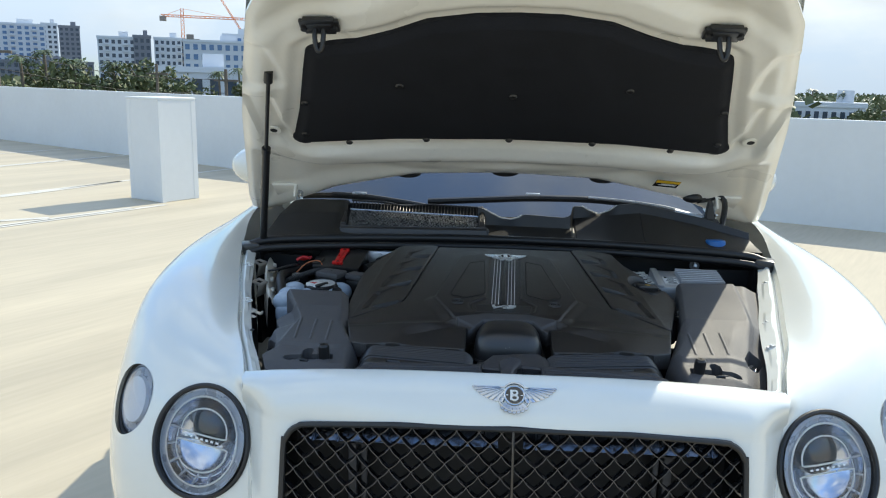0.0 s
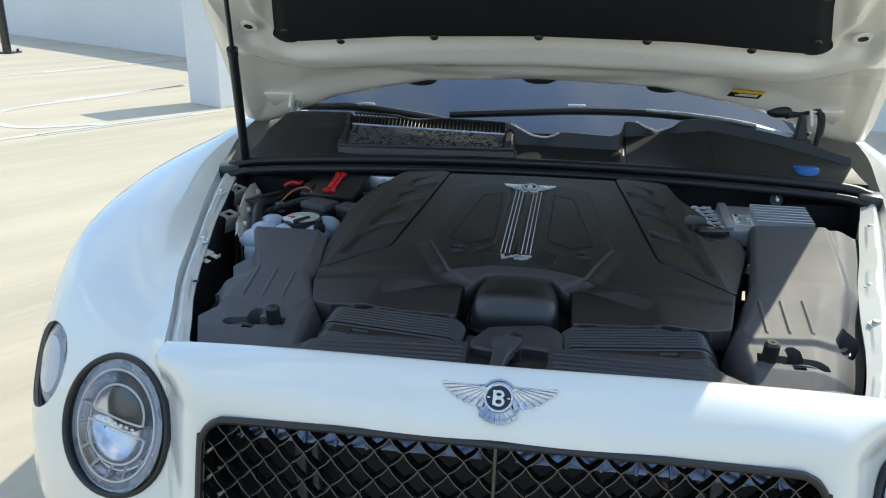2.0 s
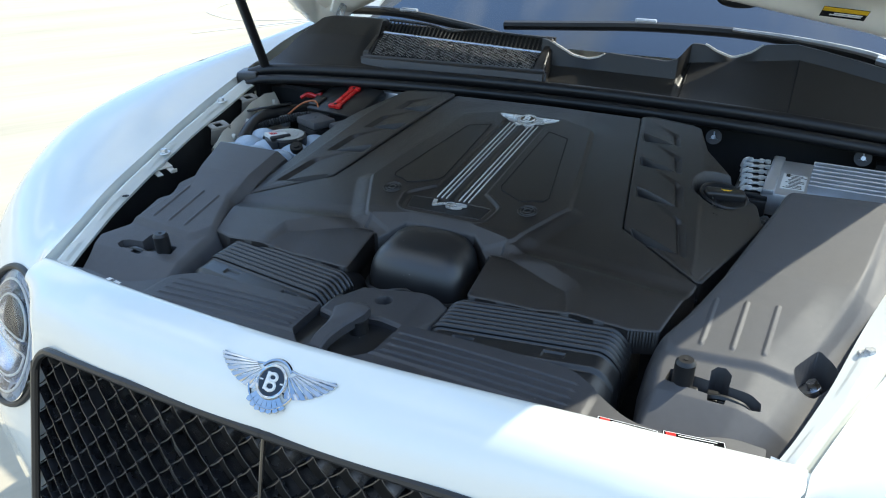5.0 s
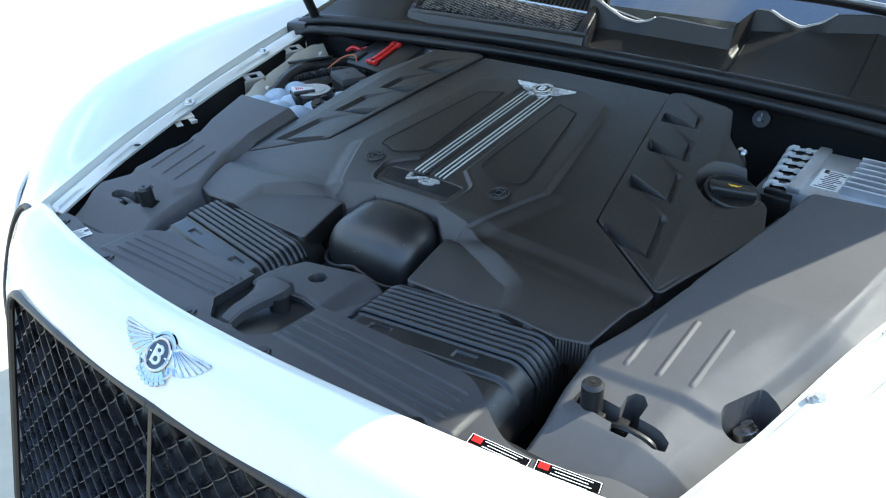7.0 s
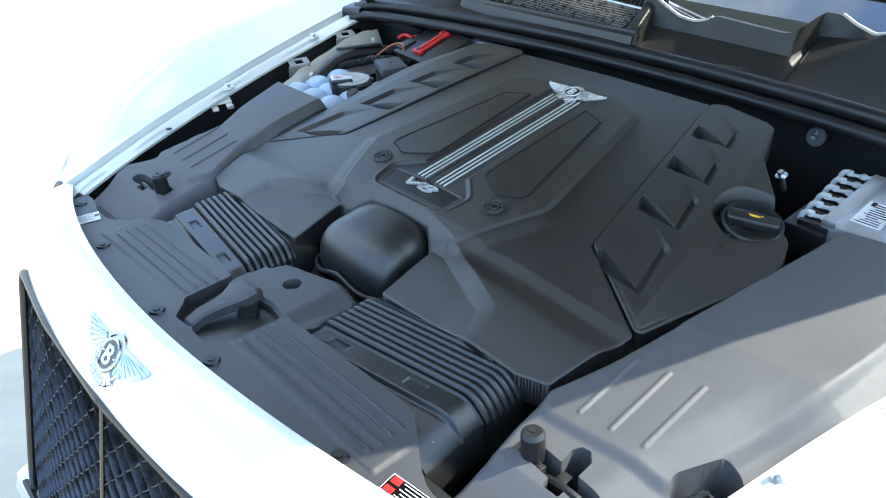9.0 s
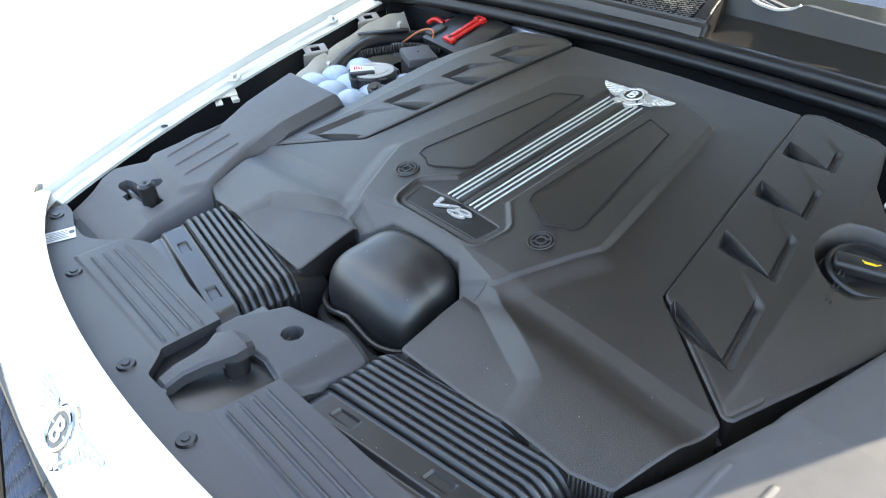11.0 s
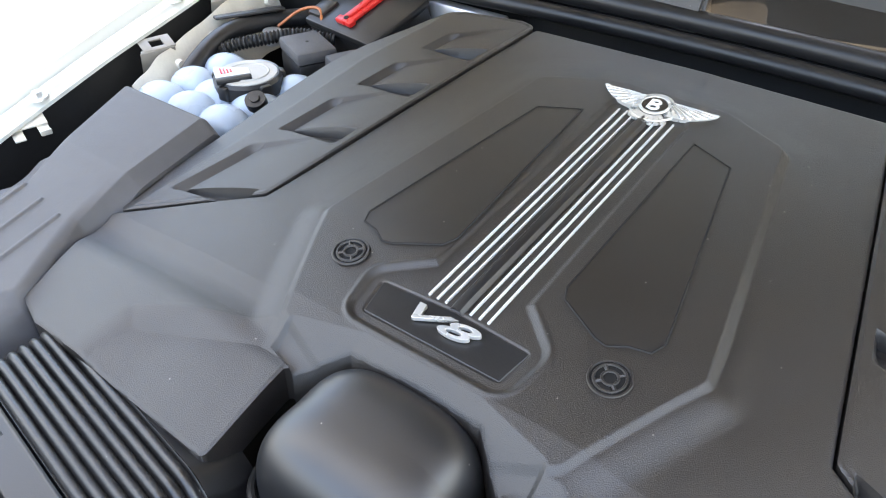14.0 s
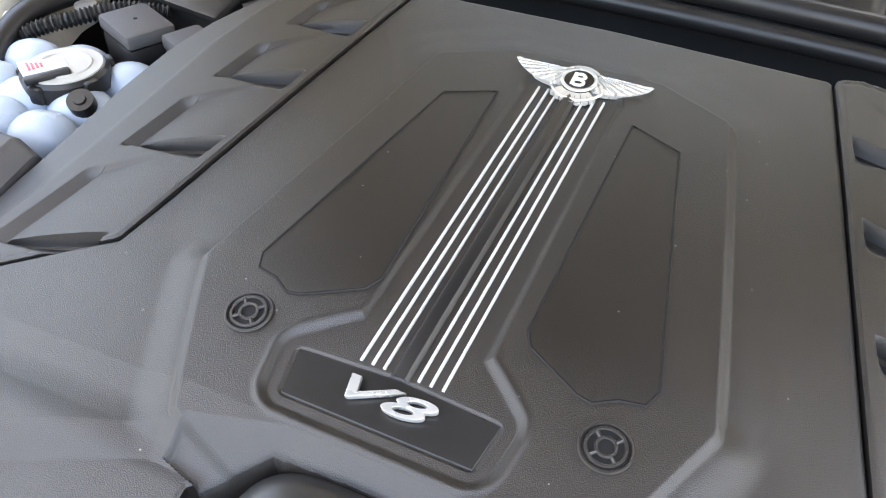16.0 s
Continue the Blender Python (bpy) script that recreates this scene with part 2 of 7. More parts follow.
def part(name, bm, mat, parent=None, label="", smooth=True, angle=35):
    """One mesh object from a bmesh in world coordinates, under a thing or a part."""
    me = bpy.data.meshes.new(name)
    bm.normal_update()
    bm.to_mesh(me)
    bm.free()
    ob = finish(under(new(name, me), parent), mat, smooth, angle)
    return tagged(ob, label)


def mesh_part(name, verts, faces, mat, parent=None, label="", smooth=True, angle=35):
    me = bpy.data.meshes.new(name)
    me.from_pydata([tuple(v) for v in verts], [], faces)
    me.update()
    ob = finish(under(new(name, me), parent), mat, smooth, angle)
    return tagged(ob, label)


def box(bm, cx, cy, cz, sx, sy, sz, bevel=0.0, m=None, seg=2):
    made = bmesh.ops.create_cube(bm, size=1.0)["verts"]
    bmesh.ops.scale(bm, vec=(sx, sy, sz), verts=made)
    if bevel:
        edges = list({e for v in made for e in v.link_edges})
        res = bmesh.ops.bevel(bm, geom=edges, offset=bevel, segments=seg, affect="EDGES", profile=0.5)
        made = list({v for f in res["faces"] for v in f.verts} | {v for v in made if v.is_valid})
    t = Matrix.Translation((cx, cy, cz)) @ (m or Matrix())
    bmesh.ops.transform(bm, matrix=t, verts=made)
    return made


def rod(bm, p, q, r, r2=None, seg=16, cap=True):
    p, q = Vector(p), Vector(q)
    made = bmesh.ops.create_cone(bm, cap_ends=cap, segments=seg, radius1=r, radius2=r if r2 is None else r2, depth=(q - p).length)["verts"]
    turn = (q - p).to_track_quat("Z", "Y").to_matrix().to_4x4()
    bmesh.ops.transform(bm, matrix=Matrix.Translation((p + q) / 2) @ turn, verts=made)
    return made


def ball(bm, c, r, scale=(1, 1, 1), seg=20, m=None):
    made = bmesh.ops.create_uvsphere(bm, u_segments=seg, v_segments=seg // 2 + 2, radius=r)["verts"]
    bmesh.ops.transform(bm, matrix=Matrix.Translation(c) @ (m or Matrix()) @ Matrix.Diagonal((*scale, 1)), verts=made)
    return made


def catmull(pts, n):
    """A smooth run of n points a span through the given ones."""
    p = [Vector(a) for a in pts]
    p = [2 * p[0] - p[1]] + p + [2 * p[-1] - p[-2]]
    out = []
    for i in range(1, len(p) - 2):
        for k in range(n):
            t = k / n
            out.append(0.5 * (2 * p[i] + (p[i + 1] - p[i - 1]) * t + (2 * p[i - 1] - 5 * p[i] + 4 * p[i + 1] - p[i + 2]) * t * t
                              + (3 * p[i] - p[i - 1] - 3 * p[i + 1] + p[i + 2]) * t ** 3))
    return out + [p[-2]]


def tube(bm, pts, r, seg=10, n=6, closed=False, up=(0, 0, 1)):
    """A bent tube along a smooth line; r may be a function of the share of the way."""
    line = catmull(pts, n) if len(pts) > 2 else [Vector(a) for a in pts]
    if closed:
        line = line[:-1]
    rings, up = [], Vector(up)
    for i, c in enumerate(line):
        a, b = (line[i - 1], line[(i + 1) % len(line)]) if closed else (line[max(i - 1, 0)], line[min(i + 1, len(line) - 1)])
        d = (b - a).normalized()
        side = d.cross(up)
        side = side.normalized() if side.length > 1e-4 else Vector((1, 0, 0))
        top = side.cross(d).normalized()
        rr = r(i / (len(line) - 1)) if callable(r) else r
        rings.append([bm.verts.new(c + side * (rr * math.cos(2 * math.pi * k / seg)) + top * (rr * math.sin(2 * math.pi * k / seg))) for k in range(seg)])
    for i in range(len(rings) - (0 if closed else 1)):
        a, b = rings[i], rings[(i + 1) % len(rings)]
        for k in range(seg):
            bm.faces.new((a[k], a[(k + 1) % seg], b[(k + 1) % seg], b[k]))
    if not closed:
        bm.faces.new(rings[0][::-1])
        bm.faces.new(rings[-1])
    bmesh.ops.recalc_face_normals(bm, faces=bm.faces)


def slab(bm, outline, top, thick, bevel=0.0, seg=2):
    """A plate with that outline in plan; top(x, y) gives its height."""
    vs = [bm.verts.new((x, y, top(x, y))) for x, y in outline]
    f = bm.faces.new(vs)
    f.normal_update()
    if f.normal.z < 0:
        f.normal_flip()
    low = bmesh.ops.extrude_face_region(bm, geom=[f])["geom"]
    moved = [v for v in low if isinstance(v, bmesh.types.BMVert)]
    bmesh.ops.translate(bm, vec=(0, 0, -thick), verts=moved)
    bmesh.ops.recalc_face_normals(bm, faces=list(bm.faces))
    if bevel:
        edges = [e for e in bm.edges if e.is_valid and all(v in vs for v in e.verts)]
        bmesh.ops.bevel(bm, geom=edges, offset=bevel, segments=seg, affect="EDGES", profile=0.5)


def polygon_sd(px, py, pts, r=0.0):
    """Signed distance to a polygon whose corners are rounded by r: negative inside."""
    pts = [np.array(p, float) for p in pts]
    if r:
        pts = shrink(pts, r)
    d = np.full(np.shape(px), 1e9)
    s = np.ones(np.shape(px))
    n = len(pts)
    for i in range(n):
        a, b = pts[i], pts[i - 1]
        ex, ey = b[0] - a[0], b[1] - a[1]
        wx, wy = px - a[0], py - a[1]
        t = np.clip((wx * ex + wy * ey) / (ex * ex + ey * ey), 0, 1)
        d = np.minimum(d, (wx - ex * t) ** 2 + (wy - ey * t) ** 2)
        c1, c2, c3 = py >= a[1], py < b[1], ex * wy > ey * wx
        s = np.where((c1 & c2 & c3) | (~c1 & ~c2 & ~c3), -s, s)
    return s * np.sqrt(d) - r


def shrink(pts, r):
    """The polygon moved inwards by r."""
    n = len(pts)
    area = sum(pts[i - 1][0] * pts[i][1] - pts[i][0] * pts[i - 1][1] for i in range(n))
    way = 1 if area > 0 else -1
    out = []
    for i in range(n):
        a, b, c = pts[i - 1], pts[i], pts[(i + 1) % n]
        n1, n2 = np.array([-(b - a)[1], (b - a)[0]]) * way, np.array([-(c - b)[1], (c - b)[0]]) * way
        n1, n2 = n1 / np.linalg.norm(n1), n2 / np.linalg.norm(n2)
        m = n1 + n2
        out.append(b + m * (r / max(0.3, (1 + n1 @ n2))))
    return out


def step(x, a, b):
    t = np.clip((x - a) / (b - a), 0, 1)
    return t * t * (3 - 2 * t)


def segment_d(px, py, a, b):
    ex, ey = b[0] - a[0], b[1] - a[1]
    t = np.clip(((px - a[0]) * ex + (py - a[1]) * ey) / (ex * ex + ey * ey), 0, 1)
    return np.hypot(px - a[0] - ex * t, py - a[1] - ey * t), t


def surface(name, us, vs, fn, mat, parent=None, label="", keep=None, skirt=None, angle=35, flip=False):
    """A sheet fn(U, V) -> X, Y, Z over a grid, cut along keep(U, V, X, Y, Z) = 0 (negative stays), with a wall
    along its rim in the direction of skirt."""
    U, V = np.meshgrid(np.array(us, float), np.array(vs, float), indexing="ij")
    X, Y, Z = (np.broadcast_to(np.asarray(a, float), U.shape) for a in fn(U, V))
    nu, nv = U.shape
    D = keep(U, V, X, Y, Z) if keep else -np.ones(U.shape)
    pos = np.stack([X, Y, Z], -1).reshape(-1, 3)
    dd = D.reshape(-1)
    verts, faces, rim = [], [], []
    index, cross = {}, {}

    def corner(i):
        if i not in index:
            index[i] = len(verts)
            verts.append(pos[i])
        return index[i]

    def between(i, j):
        key = (min(i, j), max(i, j))
        if key not in cross:
            t = min(0.93, max(0.07, dd[i] / (dd[i] - dd[j])))
            cross[key] = len(verts)
            verts.append(pos[i] + (pos[j] - pos[i]) * t)
        return cross[key]

    ins = dd < 0
    for a in range(nu - 1):
        for b in range(nv - 1):
            ids = (a * nv + b, (a + 1) * nv + b, (a + 1) * nv + b + 1, a * nv + b + 1)
            flags = [ins[i] for i in ids]
            if all(flags):
                face = [corner(i) for i in ids]
                if skirt is not None:
                    if a == 0:
                        rim.append((face[3], face[0]))
                    if a == nu - 2:
                        rim.append((face[1], face[2]))
                    if b == 0:
                        rim.append((face[0], face[1]))
                    if b == nv - 2:
                        rim.append((face[2], face[3]))
                faces.append(face)
            elif any(flags):
                face, cuts = [], []
                for k in range(4):
                    i, j = ids[k], ids[(k + 1) % 4]
                    if ins[i]:
                        face.append(corner(i))
                    if ins[i] != ins[j]:
                        c = between(i, j)
                        face.append(c)
                        cuts.append((c, ins[i]))
                if len(face) >= 3:
                    faces.append(face)
                    if len(cuts) == 2:
                        rim.append((cuts[0][0], cuts[1][0]) if cuts[0][1] else (cuts[1][0], cuts[0][0]))
    if skirt is not None:
        low = {}
        for p, q in rim:
            for i in (p, q):
                if i not in low:
                    low[i] = len(verts)
                    verts.append(np.asarray(verts[i]) + np.asarray(skirt))
            faces.append([q, p, low[p], low[q]])
    if flip:
        faces = [f[::-1] for f in faces]
    return mesh_part(name, verts, faces, mat, parent, label, True, angle)


def span(a, b, n):
    return np.linspace(a, b, n)


def mirrored(pts):
    """The outline of a shape from its right half, from the middle of its front to the middle of its back."""
    left = [(-x, y) for x, y in reversed(pts) if abs(x) > 1e-6]
    return list(pts) + left


def text_part(name, body, size, depth, m, mat, parent, label="", shear=0.0):
    cu = bpy.data.curves.new(name, "FONT")
    cu.body, cu.size, cu.extrude, cu.shear = body, size, depth, shear
    cu.align_x, cu.align_y, cu.bevel_depth = "CENTER", "CENTER", size * 0.010
    tmp = bpy.data.objects.new(name, cu)
    me = bpy.data.meshes.new_from_object(tmp)
    bpy.data.objects.remove(tmp)
    me.transform(m)
    ob = finish(under(new(name, me), parent), mat, False)
    return tagged(ob, label)


# ---- setting ----
# The deck lies at z = 0, the town's ground 13 m below it.
bm = bmesh.new()
bmesh.ops.create_grid(bm, x_segments=2, y_segments=2, size=4000)
bmesh.ops.translate(bm, vec=(0, 0, -13), verts=bm.verts)
tagged(part("ground", bm, EARTH), "flat green and grey town ground reaching the horizon", "ground", kind="structure")

WALL_LINE = [(-40.0, 36.0), (-9.6, 16.1), (-4.5, 12.75), (3.6, 8.72), (26.0, -2.4)]
bm = bmesh.new()
outline = WALL_LINE + [(26.0, -40.0), (-40.0, -40.0)]
slab(bm, [(x, y) for x, y in outline], lambda x, y: 0.0, 0.4)
tagged(part("floor", bm, CONCRETE, None, "", False), "sun-bleached broom-finished concrete car park deck", "parking deck", kind="structure")


def wall_run(name, line, height, thick):
    """An upright wall along a line in plan, with the given thickness to its far side and a bevelled coping edge."""
    bm = bmesh.new()
    n = [Vector((b[1] - a[1], a[0] - b[0])).normalized() * -1 for a, b in zip(line, line[1:])]
    outer = []
    for i, p in enumerate(line):
        m = (n[max(i - 1, 0)] + n[min(i, len(n) - 1)]).normalized()
        outer.append((p[0] + m.x * thick, p[1] + m.y * thick))
    for i in range(len(line) - 1):
        quad = [line[i], line[i + 1], outer[i + 1], outer[i]]
        low = [bm.verts.new((x, y, 0.0)) for x, y in quad]
        high = [bm.verts.new((x, y, height)) for x, y in quad]
        for k in range(4):
            bm.faces.new((low[k], low[(k + 1) % 4], high[(k + 1) % 4], high[k]))
        bm.faces.new(high)
    bmesh.ops.remove_doubles(bm, verts=bm.verts, dist=0.001)
    bmesh.ops.recalc_face_normals(bm, faces=bm.faces)
    edges = [e for e in bm.edges if all(abs(v.co.z - height) < 1e-4 for v in e.verts)]
    bmesh.ops.bevel(bm, geom=edges, offset=0.015, segments=2, affect="EDGES")
    return part(name, bm, WALLP, None, "", False)


tagged(wall_run("wall_north", WALL_LINE, 1.32, 0.2), "white painted concrete parapet round the deck", "parapet wall", kind="structure")
tagged(wall_run("wall_south", [(26.0, -2.4), (26.0, -40.0), (-40.0, -40.0), (-40.0, 36.0)], 1.32, 0.2), "white painted concrete parapet behind the deck", "parapet wall", kind="structure")

# The white boxed column in front of the parapet.
pillar = thing("column", "white painted boxed column with corner trims standing on the deck", "column", at=(-4.45, 9.05, 0))
turn = Matrix.Rotation(math.atan2(-0.345, 0.60), 4, "Z")
bm = bmesh.new()
box(bm, -4.44, 9.07, 0.68, 0.66, 0.60, 1.36, 0.012, turn)
part("shaft", bm, WALLP, pillar, "", False)
for k, (sx, sy) in enumerate([(-1, -1), (1, -1), (1, 1), (-1, 1)]):
    c = turn @ Vector((sx * 0.2955, sy * 0.2655, 0))
    bm = bmesh.new()
    box(bm, -4.44 + c.x, 9.07 + c.y, 0.672, 0.074, 0.074, 1.344, 0.002, turn)
    part("corner_trim", bm, WALLP, pillar, "", False)
bm = bmesh.new()
box(bm, -4.44, 9.07, 1.361, 0.672, 0.612, 0.034, 0.008, turn)
part("cap", bm, WALLP, pillar)


def stripe(name, pts, width, z=0.004):
    """A painted line on the deck."""
    line = [Vector((x, y, 0)) for x, y in pts]
    line = catmull(line, 8) if len(line) > 2 else line
    bm = bmesh.new()
    rows = []
    for i, c in enumerate(line):
        d = (line[min(i + 1, len(line) - 1)] - line[max(i - 1, 0)]).normalized()
        s = Vector((-d.y, d.x, 0)) * width / 2
        rows.append((bm.verts.new(c + s + Vector((0, 0, z))), bm.verts.new(c - s + Vector((0, 0, z)))))
    for a, b in zip(rows, rows[1:]):
        bm.faces.new((a[0], a[1], b[1], b[0]))
    bmesh.ops.recalc_face_normals(bm, faces=bm.faces)
    ob = part(name, bm, LINE, None, "", False)
    return tagged(ob, "worn white painted line on the concrete deck", "road marking", "bay markings", "structure")


for a, b in [((-8.9, 11.7), (-7.6, 14.8)), ((-6.7, 8.7), (-5.65, 11.0)), ((-5.4, 6.5), (-4.2, 8.5)), ((-10.3, 13.9), (-9.1, 16.6)), ((-5.15, 11.9), (-4.65, 13.0)),
             ((-2.3, 9.8), (-1.5, 11.4)), ((0.5, 8.4), (1.3, 10.0))]:
    stripe("road_marking", [a, b], 0.10)
stripe("road_marking", [(-4.5, 8.16), (-5.77, 6.0)], 0.10)
stripe("road_marking", [(-5.80, 10.64), (-6.3, 9.3), (-6.76, 8.3), (-6.80, 7.7), (-6.6, 7.25), (-6.2, 7.0), (-5.77, 6.9), (-5.1, 7.3)], 0.12)
stripe("road_marking", [(-7.77, 14.56), (-9.48, 10.6)], 0.10)


def deck_post(x, y):
    post = thing("post", "black steel post on a bolted base plate", "post", "deck posts", at=(x, y, 0))
    bm = bmesh.new()
    box(bm, x, y, 0.02, 0.42, 0.42, 0.04, 0.006)
    part("base_plate", bm, GLOSS, post)
    bm = bmesh.new()
    rod(bm, (x, y, 0.04), (x, y, 3.2), 0.09, seg=20)
    part("shaft", bm, GLOSS, post)
    for sx, sy in [(-1, -1), (1, -1), (1, 1), (-1, 1)]:
        bm = bmesh.new()
        rod(bm, (x + sx * 0.15, y + sy * 0.15, 0.04), (x + sx * 0.15, y + sy * 0.15, 0.09), 0.03, seg=8)
        part("bolt", bm, GLOSS, post)


deck_post(-11.95, 14.85)
deck_post(-12.75, 12.65)


# ---- town beyond the parapet ----
def building(name, x, y, top, wide, deep, storeys, bays, wall, pane, label, facing=None, balcony=False, base=-13.0):
    """A block whose front looks back to the deck, with recessed windows floor by floor."""
    house = thing(name, label, "building", at=(x, y, base))
    back = Vector((x, y, 0)).normalized()
    face = Matrix.Rotation(math.atan2(-back.x, back.y) if facing is None else facing, 4, "Z")
    place = Matrix.Translation((x, y, 0)) @ face
    high = top - base
    bm = bmesh.new()
    made = box(bm, 0, deep / 2, base + high / 2, wide, deep, high)
    bmesh.ops.transform(bm, matrix=place, verts=bm.verts)
    part("wall", bm, wall, house, "", False)
    bm = bmesh.new()
    box(bm, 0, deep / 2, top + 0.5, wide + 0.6, deep + 0.6, 1.0)
    box(bm, wide * 0.2, deep / 2, top + 2.0, wide * 0.25, deep * 0.5, 3.0)
    bmesh.ops.transform(bm, matrix=place, verts=bm.verts)
    part("roof", bm, wall, house, "", False)
    w, h = wide / bays, high / storeys
    bm = bmesh.new()
    box(bm, 0, 0, 0, w * 0.55, 0.3, h * 0.55)
    bmesh.ops.transform(bm, matrix=face, verts=bm.verts)
    me = bpy.data.meshes.new("window")
    bm.to_mesh(me)
    bm.free()
    me.materials.append(pane)
    rail = None
    if balcony:
        bm = bmesh.new()
        box(bm, 0, -0.6, -h * 0.33, w * 0.8, 1.2, 0.9)
        bmesh.ops.transform(bm, matrix=face, verts=bm.verts)
        rail = bpy.data.meshes.new("balcony")
        bm.to_mesh(rail)
        bm.free()
        rail.materials.append(wall)
    for s in range(storeys):
        if base + (s + 1) * h < -2:
            continue
        for k in range(bays):
            c = place @ Vector((-wide / 2 + (k + 0.5) * w, -0.05, base + (s + 0.5) * h))
            for kind, data in (("window", me), ("balcony", rail if k % 3 == 1 else None)):
                if data:
                    ob = under(new(kind, data), house)
                    ob.location = c
    return house


building("tower", -270, 444, 29, 34, 18, 14, 9, FACADE, PANE_BLUE, "pale blue and white high-rise apartment tower", balcony=True)
building("tower", -272, 487, 32, 9, 16, 15, 3, FACADE, PANE, "white high-rise tower with dark window bands")
building("tower", -262, 492, 31, 12, 16, 15, 4, FACADE_GREY, PANE, "grey high-rise tower with pale balconies")
building("apartment_building", -179, 379, 19.5, 17, 18, 10, 6, FACADE, PANE, "white apartment building with dark windows and balconies", balcony=True)
building("apartment_building", -168, 383, 20.5, 8, 18, 10, 3, FACADE_GREY, PANE, "dark grey block between white apartment wings")
building("apartment_building", -158, 390, 20.0, 13, 18, 10, 5, FACADE, PANE, "white apartment wing with dark windows", balcony=True)
building("building_shell", -161, 420, 21.0, 15, 16, 9, 6, FACADE_RAW, PANE, "unfinished concrete frame building with open floors")
building("apartment_building", -123, 358, 17.5, 28, 16, 7, 8, FACADE, PANE_BLUE, "white building with bright blue window columns")
building("apartment_building", -116, 366, 21.0, 12, 12, 8, 4, FACADE, PANE_BLUE, "white set-back upper storeys with blue windows")
building("low_building", -52, 140, 2.6, 15, 20, 3, 5, FACADE, PANE, "low white flat-roofed building among trees")
building("low_building", 71, 165, -1.3, 13, 14, 3, 8, FACADE, PANE, "low white building with a panelled front")
building("low_building", 92, 152, -2.6, 30, 14, 3, 10, FACADE_RAW, PANE, "long low flat-roofed building")
building("low_building", -245, 420, 8.0, 60, 14, 6, 18, FACADE_GREY, PANE, "long dark apartment row")


def tower_crane(x, y, base, top, jib_left, jib_right, up):
    crane = thing("tower_crane", "orange lattice tower crane over a building site", "crane", at=(x, y, base))
    side = Vector((y, -x, 0)).normalized()
    for name, p, q, w in [("mast", Vector((x, y, base)), Vector((x, y, top)), 1.6), ("jib", Vector((x, y, top - 4)) - side * jib_left, Vector((x, y, top - 4)) + side * jib_right + Vector((0, 0, up)), 1.1)]:
        bm = bmesh.new()
        d = (q - p).normalized()
        a = side if name == "mast" else Vector((0, 0, 1))
        b = d.cross(a).normalized()
        corners = [(sa * a + sb * b) * w / 2 for sa, sb in [(-1, -1), (1, -1), (1, 1), (-1, 1)]]
        for c in corners:
            rod(bm, p + c, q + c, 0.14, seg=5)
        n = int((q - p).length / 2.4)
        for i in range(n):
            for k in range(4):
                rod(bm, p + d * (i * 2.4) + corners[k], p + d * ((i + 1) * 2.4) + corners[(k + 1) % 4], 0.09, seg=4)
        part(name, bm, ORANGE, crane, "", False)
    bm = bmesh.new()
    for f in (-jib_left, jib_right):
        rod(bm, (x, y, top), Vector((x, y, top - 4)) + side * f * 0.85, 0.08, seg=4)
    part("stay", bm, ORANGE, crane)
    bm = bmesh.new()
    box(bm, *(Vector((x, y, top - 5.5)) - side * jib_left * 0.9), 3, 2, 2.6)
    part("counterweight", bm, FACADE_RAW, crane, "", False)


tower_crane(-164.7, 428, 2, 38, 11, 33, 0)
tower_crane(-128, 440, 2, 30, 2, 4, 0)
bm = bmesh.new()
crane_boom = thing("crane_boom", "orange luffing crane boom rising over the roofs", "crane", at=(-134.8, 438.4, 24))
for dz in (0, 1.4):
    rod(bm, (-132.0, 439.2, 21 + dz), (-153, 432, 56 + dz), 0.16, seg=5)
for i in range(18):
    p, q = Vector((-132.0, 439.2, 21)), Vector((-153, 432, 56))
    rod(bm, p.lerp(q, i / 18), p.lerp(q, (i + 0.5) / 18) + Vector((0, 0, 1.4)), 0.1, seg=4)
    rod(bm, p.lerp(q, (i + 0.5) / 18) + Vector((0, 0, 1.4)), p.lerp(q, (i + 1) / 18), 0.1, seg=4)
part("boom", bm, ORANGE, crane_boom, "", False)


